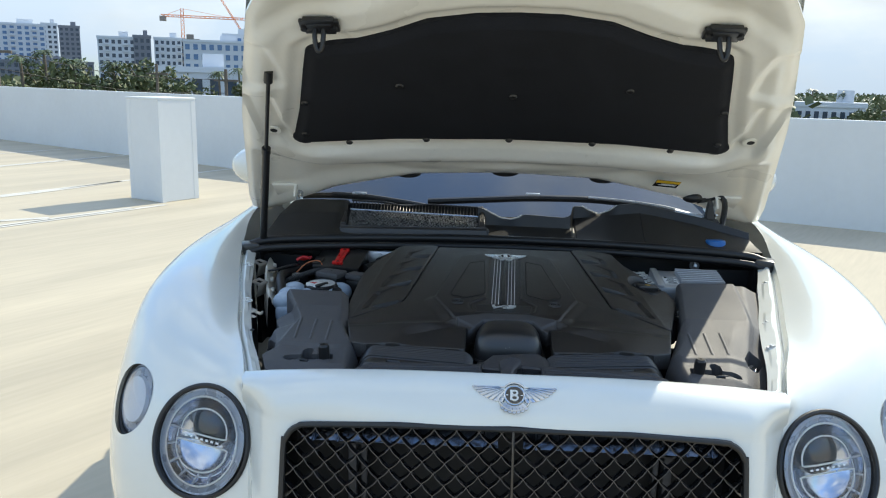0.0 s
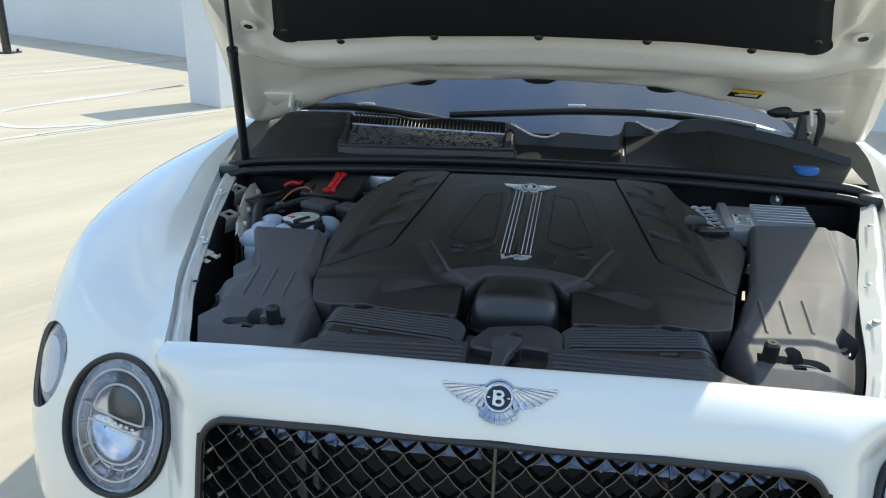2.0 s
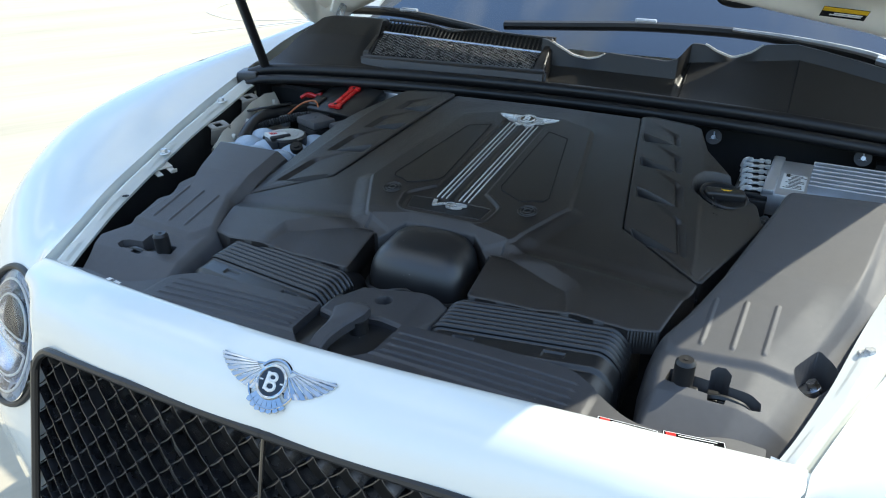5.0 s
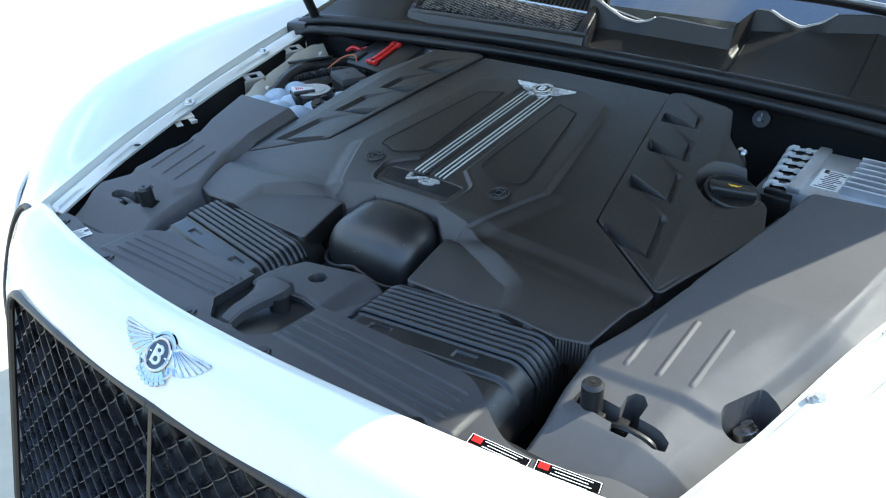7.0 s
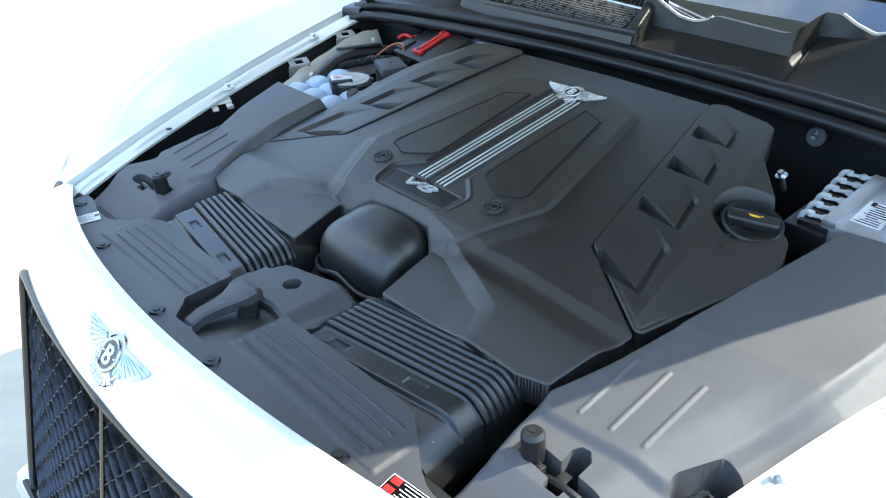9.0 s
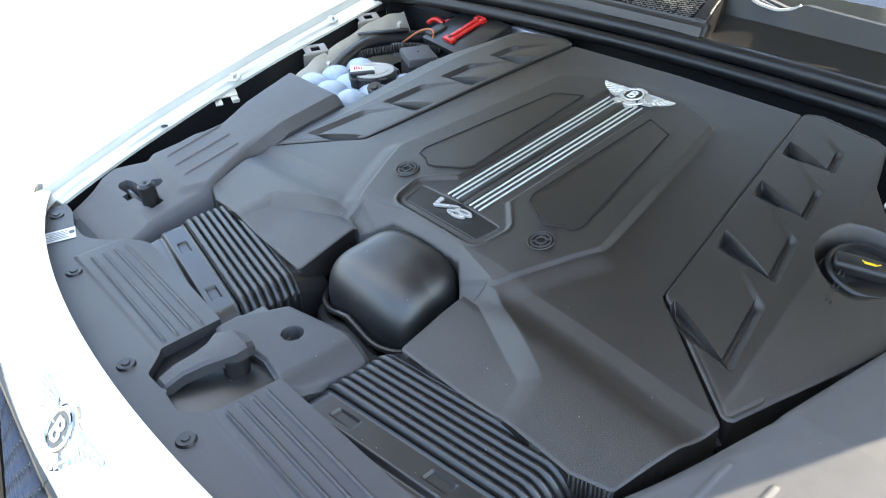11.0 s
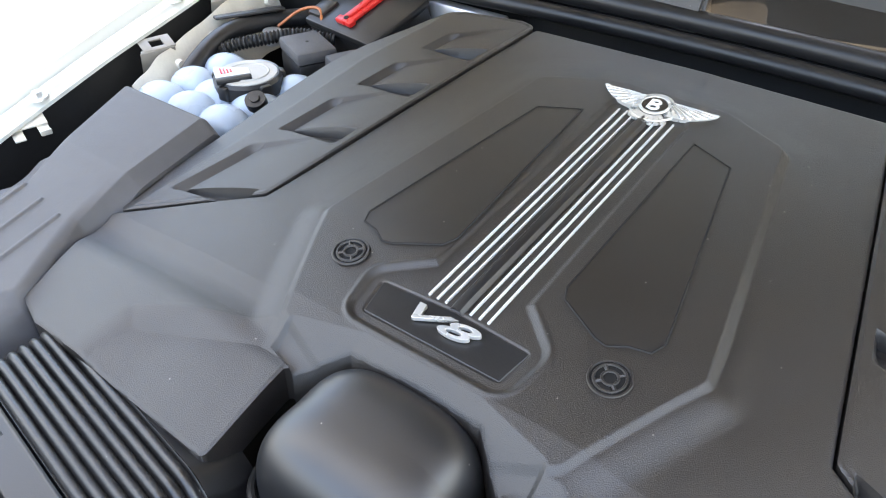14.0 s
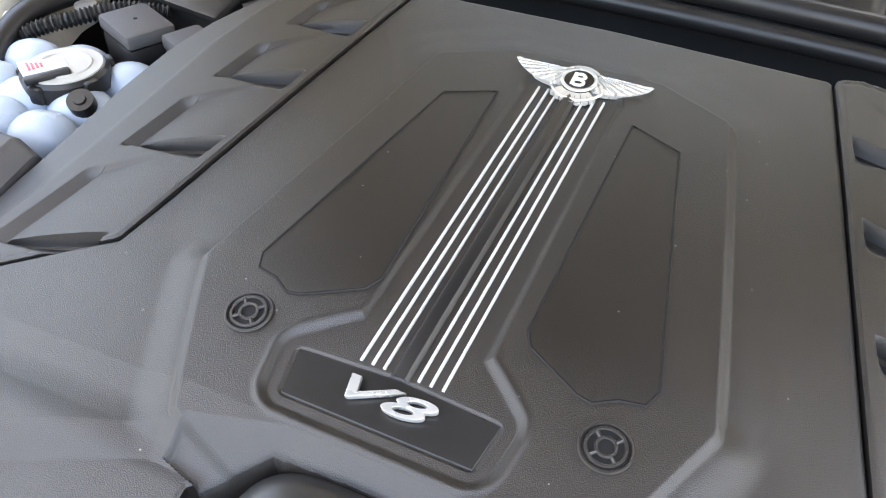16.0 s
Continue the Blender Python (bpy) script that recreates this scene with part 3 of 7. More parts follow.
def broadleaf(x, y, top, wide, seed):
    """A tree with a tapered trunk, limbs and a crown of many small leaf clumps."""
    rng = random.Random(seed)
    tree = thing("tree", "broad green street tree below the parapet", "tree", "trees beyond the parapet", at=(x, y, -13))
    bm = bmesh.new()
    rod(bm, (x, y, -13), (x + 0.3, y, top - wide), 0.35, 0.2, 8)
    for k in range(6):
        a = k * 1.05 + rng.random()
        rod(bm, (x + 0.3, y, top - wide * 1.1), (x + math.cos(a) * wide * 0.6, y + math.sin(a) * wide * 0.6, top - wide * rng.uniform(0.2, 0.6)), 0.16, 0.05, 6)
    part("trunk", bm, BARK, tree)
    verts, faces = [], []
    lobes = [(rng.gauss(0, 0.42) * wide, rng.gauss(0, 0.42) * wide, top - wide * rng.uniform(0.15, 0.95), wide * rng.uniform(0.22, 0.4)) for _ in range(16)]
    for lx, ly, lz, lr in lobes:
        for _ in range(70):
            d = Vector((rng.gauss(0, 1), rng.gauss(0, 1), rng.gauss(0, 0.8))).normalized() * lr * rng.uniform(0.6, 1.05)
            c = Vector((x + lx, y + ly, lz)) + d
            u = Vector((rng.gauss(0, 1), rng.gauss(0, 1), rng.gauss(0, 1))).normalized() * rng.uniform(0.18, 0.42)
            v = u.cross(Vector((rng.gauss(0, 1), rng.gauss(0, 1), rng.gauss(0, 1)))).normalized() * rng.uniform(0.12, 0.3)
            n = len(verts)
            verts += [c + u, c + v, c - u, c - v]
            faces.append((n, n + 1, n + 2, n + 3))
    mesh_part("crown", verts, faces, LEAF, tree, "", False)
    return tree


def palm_tree(x, y, top, seed):
    rng = random.Random(seed)
    tree = thing("palm_tree", "slim palm with drooping fronds", "palm tree", "palms beyond the parapet", at=(x, y, -13))
    bm = bmesh.new()
    tube(bm, [(x, y, -13), (x + 0.3, y, (top - 13) / 2), (x, y, top)], lambda s: 0.24 - 0.08 * s, 8, 4)
    part("trunk", bm, BARK, tree)
    verts, faces = [], []
    for k in range(18):
        a, lift = rng.uniform(0, 6.28), rng.uniform(-0.2, 1.0)
        out, prev = Vector((math.cos(a), math.sin(a), 0)), None
        for i in range(9):
            s = i / 8
            c = Vector((x, y, top)) + out * (2.3 * s) + Vector((0, 0, lift * s * 1.5 - 2.0 * s * s))
            w = 0.45 * math.sin(math.pi * min(1, s + 0.12)) + 0.03
            side = Vector((-out.y, out.x, -0.35))
            n = len(verts)
            verts += [c, c + side * w, c + Vector((out.y, -out.x, -0.35)) * w]
            if prev is not None and i % 1 == 0:
                faces += [(prev, n, n + 1), (prev, n, n + 2)]
            prev = n
    mesh_part("crown", verts, faces, PALM, tree, "", False)


for i, (x, y, top, wide) in enumerate([(-60, 90, 2.6, 6), (-54, 94, 3.6, 5), (-49, 97, 2.2, 4.5), (-44, 99, 4.0, 4.2), (-66, 86, 2.2, 6), (-46, 108, 2.0, 5), (-40, 105, 0.6, 4.5),
                                       (-52, 104, 1.6, 5), (-36, 120, 1.0, 3.5), (66, 150, -3.4, 3.4), (84, 146, -1.2, 4), (58, 158, -2.6, 4), (62, 133, -1.2, 3.4), (96, 190, 0.4, 5)]):
    broadleaf(x, y, top, wide, i)
for i, (x, y, top) in enumerate([(-53, 92, 4.3), (-50.5, 94, 3.4), (-47.5, 98, 3.2), (-56, 92, 3.6), (-43, 125, 2.6), (-37.5, 128, 2.4), (-40, 126, 3.2), (75, 168, 1.8), (82, 202, 2.3)]):
    palm_tree(x, y, top, i)
rng = random.Random(4)
verts, faces = [], []
for _ in range(26000):
    a, far = rng.uniform(-1.3, 1.3), rng.uniform(150, 900) ** 1.0
    c = Vector((math.sin(a) * far, math.cos(a) * far, -13 + rng.uniform(2, 12.5) + 0.004 * min(far, 400)))
    u = Vector((rng.gauss(0, 1), rng.gauss(0, 1), rng.gauss(0, 1))).normalized() * rng.uniform(0.8, 2.2)
    v = u.cross(Vector((rng.gauss(0, 1), rng.gauss(0, 1), rng.gauss(0, 1)))).normalized() * rng.uniform(0.6, 1.5)
    n = len(verts)
    verts += [c + u, c + v, c - u, c - v]
    faces.append((n, n + 1, n + 2, n + 3))
tagged(mesh_part("far_woods", verts, faces, LEAF, None, "", False), "low green treetops spreading to the horizon", "trees", kind="stuff")


def utility_pole(x, y, top):
    pole = thing("utility_pole", "weathered wooden utility pole with a crossarm", "utility pole", "utility poles", at=(x, y, -13))
    bm = bmesh.new()
    rod(bm, (x, y, -13), (x, y, top), 0.17, 0.12, 8)
    part("shaft", bm, BARK, pole)
    bm = bmesh.new()
    box(bm, x, y, top - 0.8, 1.8, 0.12, 0.14)
    part("crossarm", bm, BARK, pole, "", False)


POLES = [(-38, 33, 4.2), (-26.8, 41, 3.6), (-27.2, 63.2, 2.7), (-18.9, 55.6, 2.3)]
for p in POLES:
    utility_pole(*p)
for k, dz in enumerate((-0.75, -1.7, -2.6)):
    bm = bmesh.new()
    for a, b in ((POLES[0], POLES[1]), (POLES[1], POLES[3])):
        mid = ((a[0] + b[0]) / 2, (a[1] + b[1]) / 2, (a[2] + b[2]) / 2 + dz - 0.5)
        tube(bm, [(a[0], a[1], a[2] + dz), mid, (b[0], b[1], b[2] + dz)], 0.022, 5, 8)
    tagged(part("overhead_cable", bm, DARK), "thin black overhead cable slung between poles", "cable", "overhead cables")


# ---- the car: x to its left-hand side, y to its tail, nose badge over the origin ----
car = thing("car", "white luxury sport utility car with its bonnet raised", "car", at=(0, 0.9, 0))

# Fender skins: five rails from the bonnet line down to the sill, nose to door.
RAIL_TOP = [(0.57, 0.15, 1.028), (0.605, 0.25, 1.045), (0.652, 0.37, 1.062), (0.69, 0.50, 1.080), (0.735, 0.65, 1.098), (0.785, 0.82, 1.115), (0.84, 1.05, 1.138), (0.895, 1.35, 1.17), (0.93, 1.9, 1.2), (0.93, 2.6, 1.2)]
RAIL_CROWN = [(0.567, 0.125, 1.008), (0.632, 0.212, 1.03), (0.718, 0.315, 1.064), (0.779, 0.44, 1.1), (0.835, 0.6, 1.132), (0.88, 0.79, 1.151), (0.905, 1.04, 1.163), (0.93, 1.35, 1.172), (0.95, 1.9, 1.185), (0.95, 2.6, 1.185)]
RAIL_SHOULDER = [(0.558, 0.118, 0.96), (0.655, 0.165, 0.99), (0.778, 0.253, 1.02), (0.869, 0.364, 1.058), (0.932, 0.52, 1.095), (0.966, 0.75, 1.115), (0.98, 1.02, 1.124), (0.968, 1.35, 1.125), (0.975, 1.9, 1.13), (0.975, 2.6, 1.13)]
RAIL_MID = [(0.545, 0.08, 0.88), (0.662, 0.105, 0.885), (0.781, 0.163, 0.89), (0.884, 0.247, 0.91), (0.962, 0.404, 0.935), (1.001, 0.67, 0.955), (1.009, 1.0, 0.97), (0.998, 1.35, 0.98), (0.998, 1.9, 0.98), (0.998, 2.6, 0.98)]
RAIL_LOW = [(0.538, 0.045, 0.72), (0.669, 0.071, 0.72), (0.798, 0.127, 0.72), (0.904, 0.213, 0.72), (0.98, 0.372, 0.72), (1.014, 0.65, 0.72), (1.014, 1.0, 0.74), (1.0, 1.35, 0.74), (1.0, 1.9, 0.74), (1.0, 2.6, 0.74)]
RAIL_SILL = [(0.528, 0.0, 0.4), (0.655, 0.1, 0.4), (0.786, 0.152, 0.4), (0.89, 0.238, 0.4), (0.966, 0.394, 0.4), (1.001, 0.67, 0.4), (0.999, 1.0, 0.4), (0.985, 1.35, 0.4), (0.985, 1.9, 0.4), (0.985, 2.6, 0.4)]
LAMPS = {"main": (Vector((0.661, 0.110, 0.882)), 23, 21, 0.117), "side": (Vector((0.852, 0.250, 0.910)), 49, 18, 0.083)}


def lamp_frame(key, side):
    c, yaw, lean, r = LAMPS[key]
    m = Matrix.Rotation(radians(yaw), 4, "Z") @ Matrix.Rotation(radians(90 - lean), 4, "X")
    m = Matrix.Translation(c) @ m
    if side < 0:
        m = Matrix.Diagonal((-1, 1, 1, 1)) @ m
    return m, r


def fender_grid(side):
    rails = [[np.array(p) for p in catmull(r, 14)] for r in (RAIL_TOP, RAIL_CROWN, RAIL_SHOULDER, RAIL_MID, RAIL_LOW, RAIL_SILL)]
    grid = []
    for i in range(len(rails[0])):
        grid.append([tuple(p) for p in catmull([Vector(r[i]) for r in rails], 9)])
    g = np.array(grid)
    g[:, :, 0] *= side
    return g


def fender(side):
    g = fender_grid(side)
    frames = [(lamp_frame(k, side)) for k in LAMPS]

    def fn(U, V):
        return g[:, :, 0], g[:, :, 1], g[:, :, 2]

    def keep(U, V, X, Y, Z):
        d = -np.ones(X.shape)
        for m, r in frames:
            inv = np.array(m.inverted())
            lx = inv[0, 0] * X + inv[0, 1] * Y + inv[0, 2] * Z + inv[0, 3]
            ly = inv[1, 0] * X + inv[1, 1] * Y + inv[1, 2] * Z + inv[1, 3]
            lz = inv[2, 0] * X + inv[2, 1] * Y + inv[2, 2] * Z + inv[2, 3]
            d = np.maximum(d, np.where(np.abs(lz) < 0.15, r * 0.97 - np.hypot(lx, ly), -1))
        wheel = np.where(np.abs(X) > 0.8, 0.39 - np.hypot(Y - 0.95, Z - 0.37), -1)
        return np.maximum(d, wheel)

    return surface("fender", np.arange(g.shape[0]), np.arange(g.shape[1]), fn, PAINT, car, "glossy white front fender", keep, None, 60, side < 0)


for side in (-1, 1):
    skin = fender(side)
    # the fender's front edge turns in behind the nose panel
    g = fender_grid(side)
    bm = bmesh.new()
    rows = [[bm.verts.new((p[0] + side * dx, p[1] + dy, p[2] - 0.002)) for dx, dy in ((0.001, 0.0), (-0.014, 0.005), (-0.040, 0.012))] for p in g[0]]
    for p, q in zip(rows, rows[1:]):
        for j in range(2):
            bm.faces.new((p[j], p[j + 1], q[j + 1], q[j]))
    bmesh.ops.recalc_face_normals(bm, faces=bm.faces)
    part("front_return", bm, PAINT, skin, "white return behind the nose panel")


# The rolled flange between fender and engine bay, with its bolts.
FLANGE_IN = [(0.535, 0.165, 1.012), (0.570, 0.25, 1.026), (0.611, 0.37, 1.040), (0.647, 0.50, 1.058), (0.691, 0.65, 1.075), (0.737, 0.82, 1.092), (0.782, 0.98, 1.11)]


def flange(side):
    reach = lambda y: float(np.interp(y, [0.2, 0.3, 0.41, 0.5, 0.75, 0.98], [0, 0.010, 0.018, 0.019, 0.012, 0])) if side > 0 else -float(np.interp(y, [0.3, 0.4, 0.75, 0.98], [0, 0.010, 0.010, 0]))
    inner, outer = catmull([(x - reach(y), y, z) for x, y, z in FLANGE_IN], 8), catmull(RAIL_TOP[:6] + [(0.825, 0.98, 1.131)], 8)
    n = min(len(inner), len(outer))

    def fn(U, V):
        i = U.astype(int)
        a, b = np.array([tuple(p) for p in inner])[i], np.array([tuple(p) for p in outer])[i]
        v = V[..., None]
        p = a + (b - a) * v
        drop = -0.016 * np.sin(np.pi * np.clip((V - 0.72) / 0.28, 0, 1)) - 0.006 * step(V, 0.55, 0.75) * (1 - step(V, 0.97, 1.0)) + 0.003 * step(V, 0.2, 0.26) * (1 - step(V, 0.5, 0.56)) * (np.sin(U * 0.55) > 0.2)
        wave = 0.0005 * np.sin(U * 0.62) * (1 - V) ** 2
        return side * (p[..., 0] + wave), p[..., 1], p[..., 2] + drop

    ob = surface("fender_flange", np.arange(n), span(0, 1, 25), fn, PAINT, car, "white stepped fender flange beside the bay", None, (0, 0, -0.005), 50, side < 0)
    for y, x, z in ((0.381, 0.6195, 1.048), (0.525, 0.658, 1.063), (0.818, 0.752, 1.095)) if side > 0 else ((0.538, 0.678, 1.0705), (0.811, 0.757, 1.1005)):
        bm = bmesh.new()
        rod(bm, (side * x, y, z), (side * x, y, z + 0.003), 0.0135, 0.0125, 18)
        rod(bm, (side * x, y, z + 0.003), (side * x, y, z + 0.009), 0.0075, 0.0065, 6)
        part("bolt", bm, SILVER, ob, "zinc flange bolt")
    bm = bmesh.new()
    rod(bm, (side * 0.618, 0.372 if side < 0 else 0.23, 1.047 if side < 0 else 1.03), (side * 0.618, 0.372 if side < 0 else 0.23, 1.0475 if side < 0 else 1.0305), 0.006, seg=14)
    part("hole", bm, DARK, ob)


for side in (-1, 1):
    flange(side)


# ---- nose panel, cut for the grille ----
LEAN = 0.26


def nose_front(x):
    return -0.023 + 0.255 * x * x


def lip(x):
    k = (np.abs(x) / 0.565) ** 2.0
    return 0.047 + 0.103 * k, 1.086 - 0.056 * k ** 1.15


def nose(U, V):
    """V = 0 at the lip, 1 at the grille's top edge, past that straight down."""
    ly, lz = lip(U)
    fy, fz = nose_front(U), 1.004 - 0.135 * np.abs(U) ** 2
    v = np.clip(V, 0, 1)
    # a rounded brow from the lip to the grille's edge
    soft = 1 - step(np.abs(U), 0.16, 0.40)
    cy, cz = fy + 0.006 + 0.010 * soft, lz - 0.004 - 0.0115 * soft
    y = (1 - v) ** 2 * ly + 2 * v * (1 - v) * cy + v * v * fy
    z = (1 - v) ** 2 * lz + 2 * v * (1 - v) * cz + v * v * fz
    down = np.clip(V - 1, 0, 10)
    edge = step(np.abs(U), 0.462, 0.585)
    return U, y + 0.075 * edge * step(V, 0.15, 1.1) - down * 0.62 * LEAN, z - down * 0.62


GRILLE = [(-0.452, 0.56), (0.452, 0.56), (0.452, 0.972), (0.23, 0.995), (0, 1.002), (-0.23, 0.995), (-0.452, 0.972)]


def nose_keep(U, V, X, Y, Z):
    hole = -polygon_sd(X, Z, GRILLE, 0.038)
    width = np.abs(U) - np.minimum(0.545 + 0.42 * np.clip(Y - 0.07, 0, 0.1) - 0.075 * np.clip(0.97 - Z, 0, 0.25), 0.566)
    return np.maximum(np.where(V > 0.93, hole, -1), width)


panel = surface("nose_panel", span(-0.57, 0.57, 191), np.concatenate([span(0, 1, 26), span(1.01, 2.0, 80)]), nose, PAINT, car, "white nose panel over the grille", nose_keep, (0, 0.012, -0.006), 50, True)

# grille surround
bm = bmesh.new()
ring = []
outline = shrink([np.array(p) for p in GRILLE], 0.03)
pts = []
n = len(outline)
for i in range(n):
    b = np.array(GRILLE[i])
    a, c = np.array(GRILLE[i - 1]), np.array(GRILLE[(i + 1) % n])
    u, w = (a - b) / np.linalg.norm(a - b), (c - b) / np.linalg.norm(c - b)
    r = 0.055 if abs(b[0]) > 0.4 else 0.02
    for t in (0, 0.25, 0.5, 0.75, 1):
        p = (1 - t) ** 2 * (b + u * r) + 2 * t * (1 - t) * b + t * t * (b + w * r)
        pts.append(Vector((p[0], nose_front(p[0]) + 0.001 - (1.0 - p[1]) * LEAN, p[1])))
tube(bm, pts + [pts[0]], 0.0062, 8, 2, True, (0, 1, 0))
grille = under(tagged(new("grille"), "black diamond mesh radiator grille"), car)
part("surround", bm, SMOOTH, grille, "black grille surround")


def grille_y(x, z):
    return nose_front(x) + 0.007 - (1.0 - z) * LEAN


def in_grille(x, z):
    return float(polygon_sd(np.array([x]), np.array([z]), GRILLE, 0.02)[0]) < -0.002


# diamond lattice: arched bars in two directions
PITCH, RISE = 0.043, 0.041
for way in (-1, 1):
    for k in range(-28, 29):
        run, runs = [], []
        for i in range(0, 181):
            z = 0.56 + i * 0.0025
            s = (z - 0.56) / RISE
            bow = 0.0030 * abs(math.sin(2 * math.pi * s))
            x = (k + way * s) * PITCH + bow * way
            if in_grille(x, z):
                run.append((x, z))
            elif run:
                runs.append(run)
                run = []
        if run:
            runs.append(run)
        for run in runs:
            if len(run) < 6:
                continue
            bm = bmesh.new()
            rows = []
            for i, (x, z) in enumerate(run):
                (xa, za), (xb, zb) = run[max(i - 1, 0)], run[min(i + 1, len(run) - 1)]
                d = Vector((xb - xa, 0, zb - za)).normalized()
                nrm = Vector((-d.z, 0, d.x)) * 0.00075
                y = grille_y(x, z) + way * 0.0008
                c, back = Vector((x, y, z)), Vector((0, 0.017, 0))
                rows.append([bm.verts.new(c + nrm), bm.verts.new(c - nrm), bm.verts.new(c - nrm * 0.7 + back), bm.verts.new(c + nrm * 0.7 + back)])
            for a, b in zip(rows, rows[1:]):
                for j in range(4):
                    bm.faces.new((a[j], a[(j + 1) % 4], b[(j + 1) % 4], b[j]))
            bmesh.ops.recalc_face_normals(bm, faces=bm.faces)
            part("bar", bm, BARS, grille)
bm = bmesh.new()
tube(bm, [(0, grille_y(0, z) - 0.007, z) for z in (1.0, 0.9, 0.8, 0.7, 0.56)], 0.0030, 8, 4)
part("centre_bar", bm, GLOSS, grille, "slim black centre bar")
# what lies behind the mesh
bm = bmesh.new()
box(bm, 0, 0.155, 0.78, 0.92, 0.012, 0.46)
part("radiator", bm, DARK, grille, "dark radiator core behind the mesh")
for s in (-1, 1):
    bm = bmesh.new()
    box(bm, s * 0.33, 0.125, 0.80, 0.018, 0.03, 0.30, 0.003)
    box(bm, s * 0.33, 0.12, 0.90, 0.06, 0.02, 0.02, 0.003)
    box(bm, s * 0.305, 0.12, 0.80, 0.012, 0.02, 0.26, 0.003)
    part("bracket", bm, GREYP, grille, "bare metal bracket behind the mesh")
    bm = bmesh.new()
    lean = Matrix.Translation((s * 0.225, 0.075, 0.955)) @ Matrix.Rotation(radians(-38), 4, "X")
    box(bm, 0, 0, 0, 0.40, 0.004, 0.075, 0.001, lean)
    for i in range(8):
        box(bm, (i - 3.5) * 0.05, -0.004, 0, 0.006, 0.008, 0.075, 0.001, lean)
    part("upper_shutter", bm, SHUTTER, grille, "gloss black ribbed upper shutter")
    bm = bmesh.new()
    box(bm, s * 0.462, 0.115, 0.76, 0.008, 0.10, 0.42)
    part("side_duct", bm, DARK, grille)
bm = bmesh.new()
box(bm, 0, 0.11, 1.005, 0.95, 0.12, 0.012)
part("top_duct", bm, DARK, grille)


# ---- winged badge ----
def wing_badge(name, m, half, parent, metal, label, tilt=0.0):
    """A flat winged badge in the plane of m: x across, y up, z out."""
    badge = under(tagged(new(name), label), parent)
    k = half
    TOP = [(0.22, 0.235), (0.45, 0.205), (0.72, 0.205), (1.0, 0.245)]
    EDGE = [(0.25, -0.165), (0.38, -0.155), (0.52, -0.125), (0.64, -0.080), (0.75, -0.020), (0.85, 0.050), (0.93, 0.120), (0.985, 0.185), (1.005, 0.240)]
    for s in (-1, 1):
        bm = bmesh.new()
        root = np.array((0.14, 0.225))
        rows = []
        for t in (0.26, 0.5, 0.75, 0.93, 1.0):
            row = []
            high = 0.024 + 0.018 * (1 - t)
            for i in range(8):
                a, c = np.array(EDGE[i]), np.array(EDGE[i + 1])
                p, q = root + (a - root) * t, root + (c - root) * t
                mid = (p + q) / 2
                far = ((a + c) / 2 - root) * (0.035 if t == 1.0 else 0.0)
                row += [(p, 0.005), (mid + (p - mid) * 0.6 + far, high), (mid + (q - mid) * 0.6 + far, high * 0.9)]
            row.append((root + (np.array(EDGE[8]) - root) * t, 0.005))
            rows.append([bm.verts.new((s * v[0] * k, v[1] * k, h * k)) for v, h in row])
        for p, q in zip(rows, rows[1:]):
            for j in range(len(p) - 1):
                bm.faces.new((p[j], p[j + 1], q[j + 1], q[j]))
        base = TOP + EDGE[7::-1] + [(0.20, -0.10)]
        lo = [bm.verts.new((s * x * k, y * k, -0.05 * k)) for x, y in base]
        hi = [bm.verts.new((s * x * k, y * k, 0.004 * k)) for x, y in base]
        for j in range(len(base)):
            bm.faces.new((lo[j], lo[(j + 1) % len(base)], hi[(j + 1) % len(base)], hi[j]))
        bm.faces.new(hi)
        tube(bm, [(s * x * k, y * k, 0.012 * k) for x, y in TOP], lambda t: (0.020 - 0.012 * t) * k, 6, 4)
        bmesh.ops.recalc_face_normals(bm, faces=bm.faces)
        bmesh.ops.transform(bm, matrix=m, verts=bm.verts)
        part("wing", bm, metal, badge)
    # tail feathers, ring and disc
    bm = bmesh.new()
    for i in range(7):
        a0, a1 = radians(-90 + (i - 3.5) * 14), radians(-90 + (i - 2.5) * 14)
        quad = [(r * math.cos(a), r * 0.96 * math.sin(a) - 0.01) for r, a in ((0.27, a0), (0.45, a0 + 0.02), (0.47, (a0 + a1) / 2), (0.45, a1 - 0.02), (0.27, a1))]
        lo = [bm.verts.new((x * k, y * k, -0.04 * k)) for x, y in quad]
        hi = [bm.verts.new((x * k, y * k, (0.03 if j in (0, 2, 4) else 0.008) * k)) for j, (x, y) in enumerate(quad)]
        for j in range(5):
            bm.faces.new((lo[j], lo[(j + 1) % 5], hi[(j + 1) % 5], hi[j]))
        bm.faces.new(hi)
    bmesh.ops.recalc_face_normals(bm, faces=bm.faces)
    tube(bm, [(0.40 * k * math.cos(a), 0.40 * k * math.sin(a) * 0.96, 0.004 * k) for a in np.linspace(math.pi * 1.08, math.pi * 1.92, 15)], 0.022 * k, 6, 1)
    tube(bm, [(0.31 * k * math.cos(a), 0.33 * k * math.sin(a), 0.01 * k) for a in np.linspace(math.pi * 0.2, math.pi * 0.8, 12)], 0.03 * k, 6, 1)
    bmesh.ops.remove_doubles(bm, verts=bm.verts, dist=1e-6)
    bmesh.ops.transform(bm, matrix=m, verts=bm.verts)
    part("tail", bm, metal, badge, "", True, 25)
    bm = bmesh.new()
    tube(bm, [(0.238 * k * math.cos(a), 0.238 * k * math.sin(a), 0.05 * k) for a in np.linspace(0, 2 * math.pi, 33)], 0.026 * k, 8, 1, True)
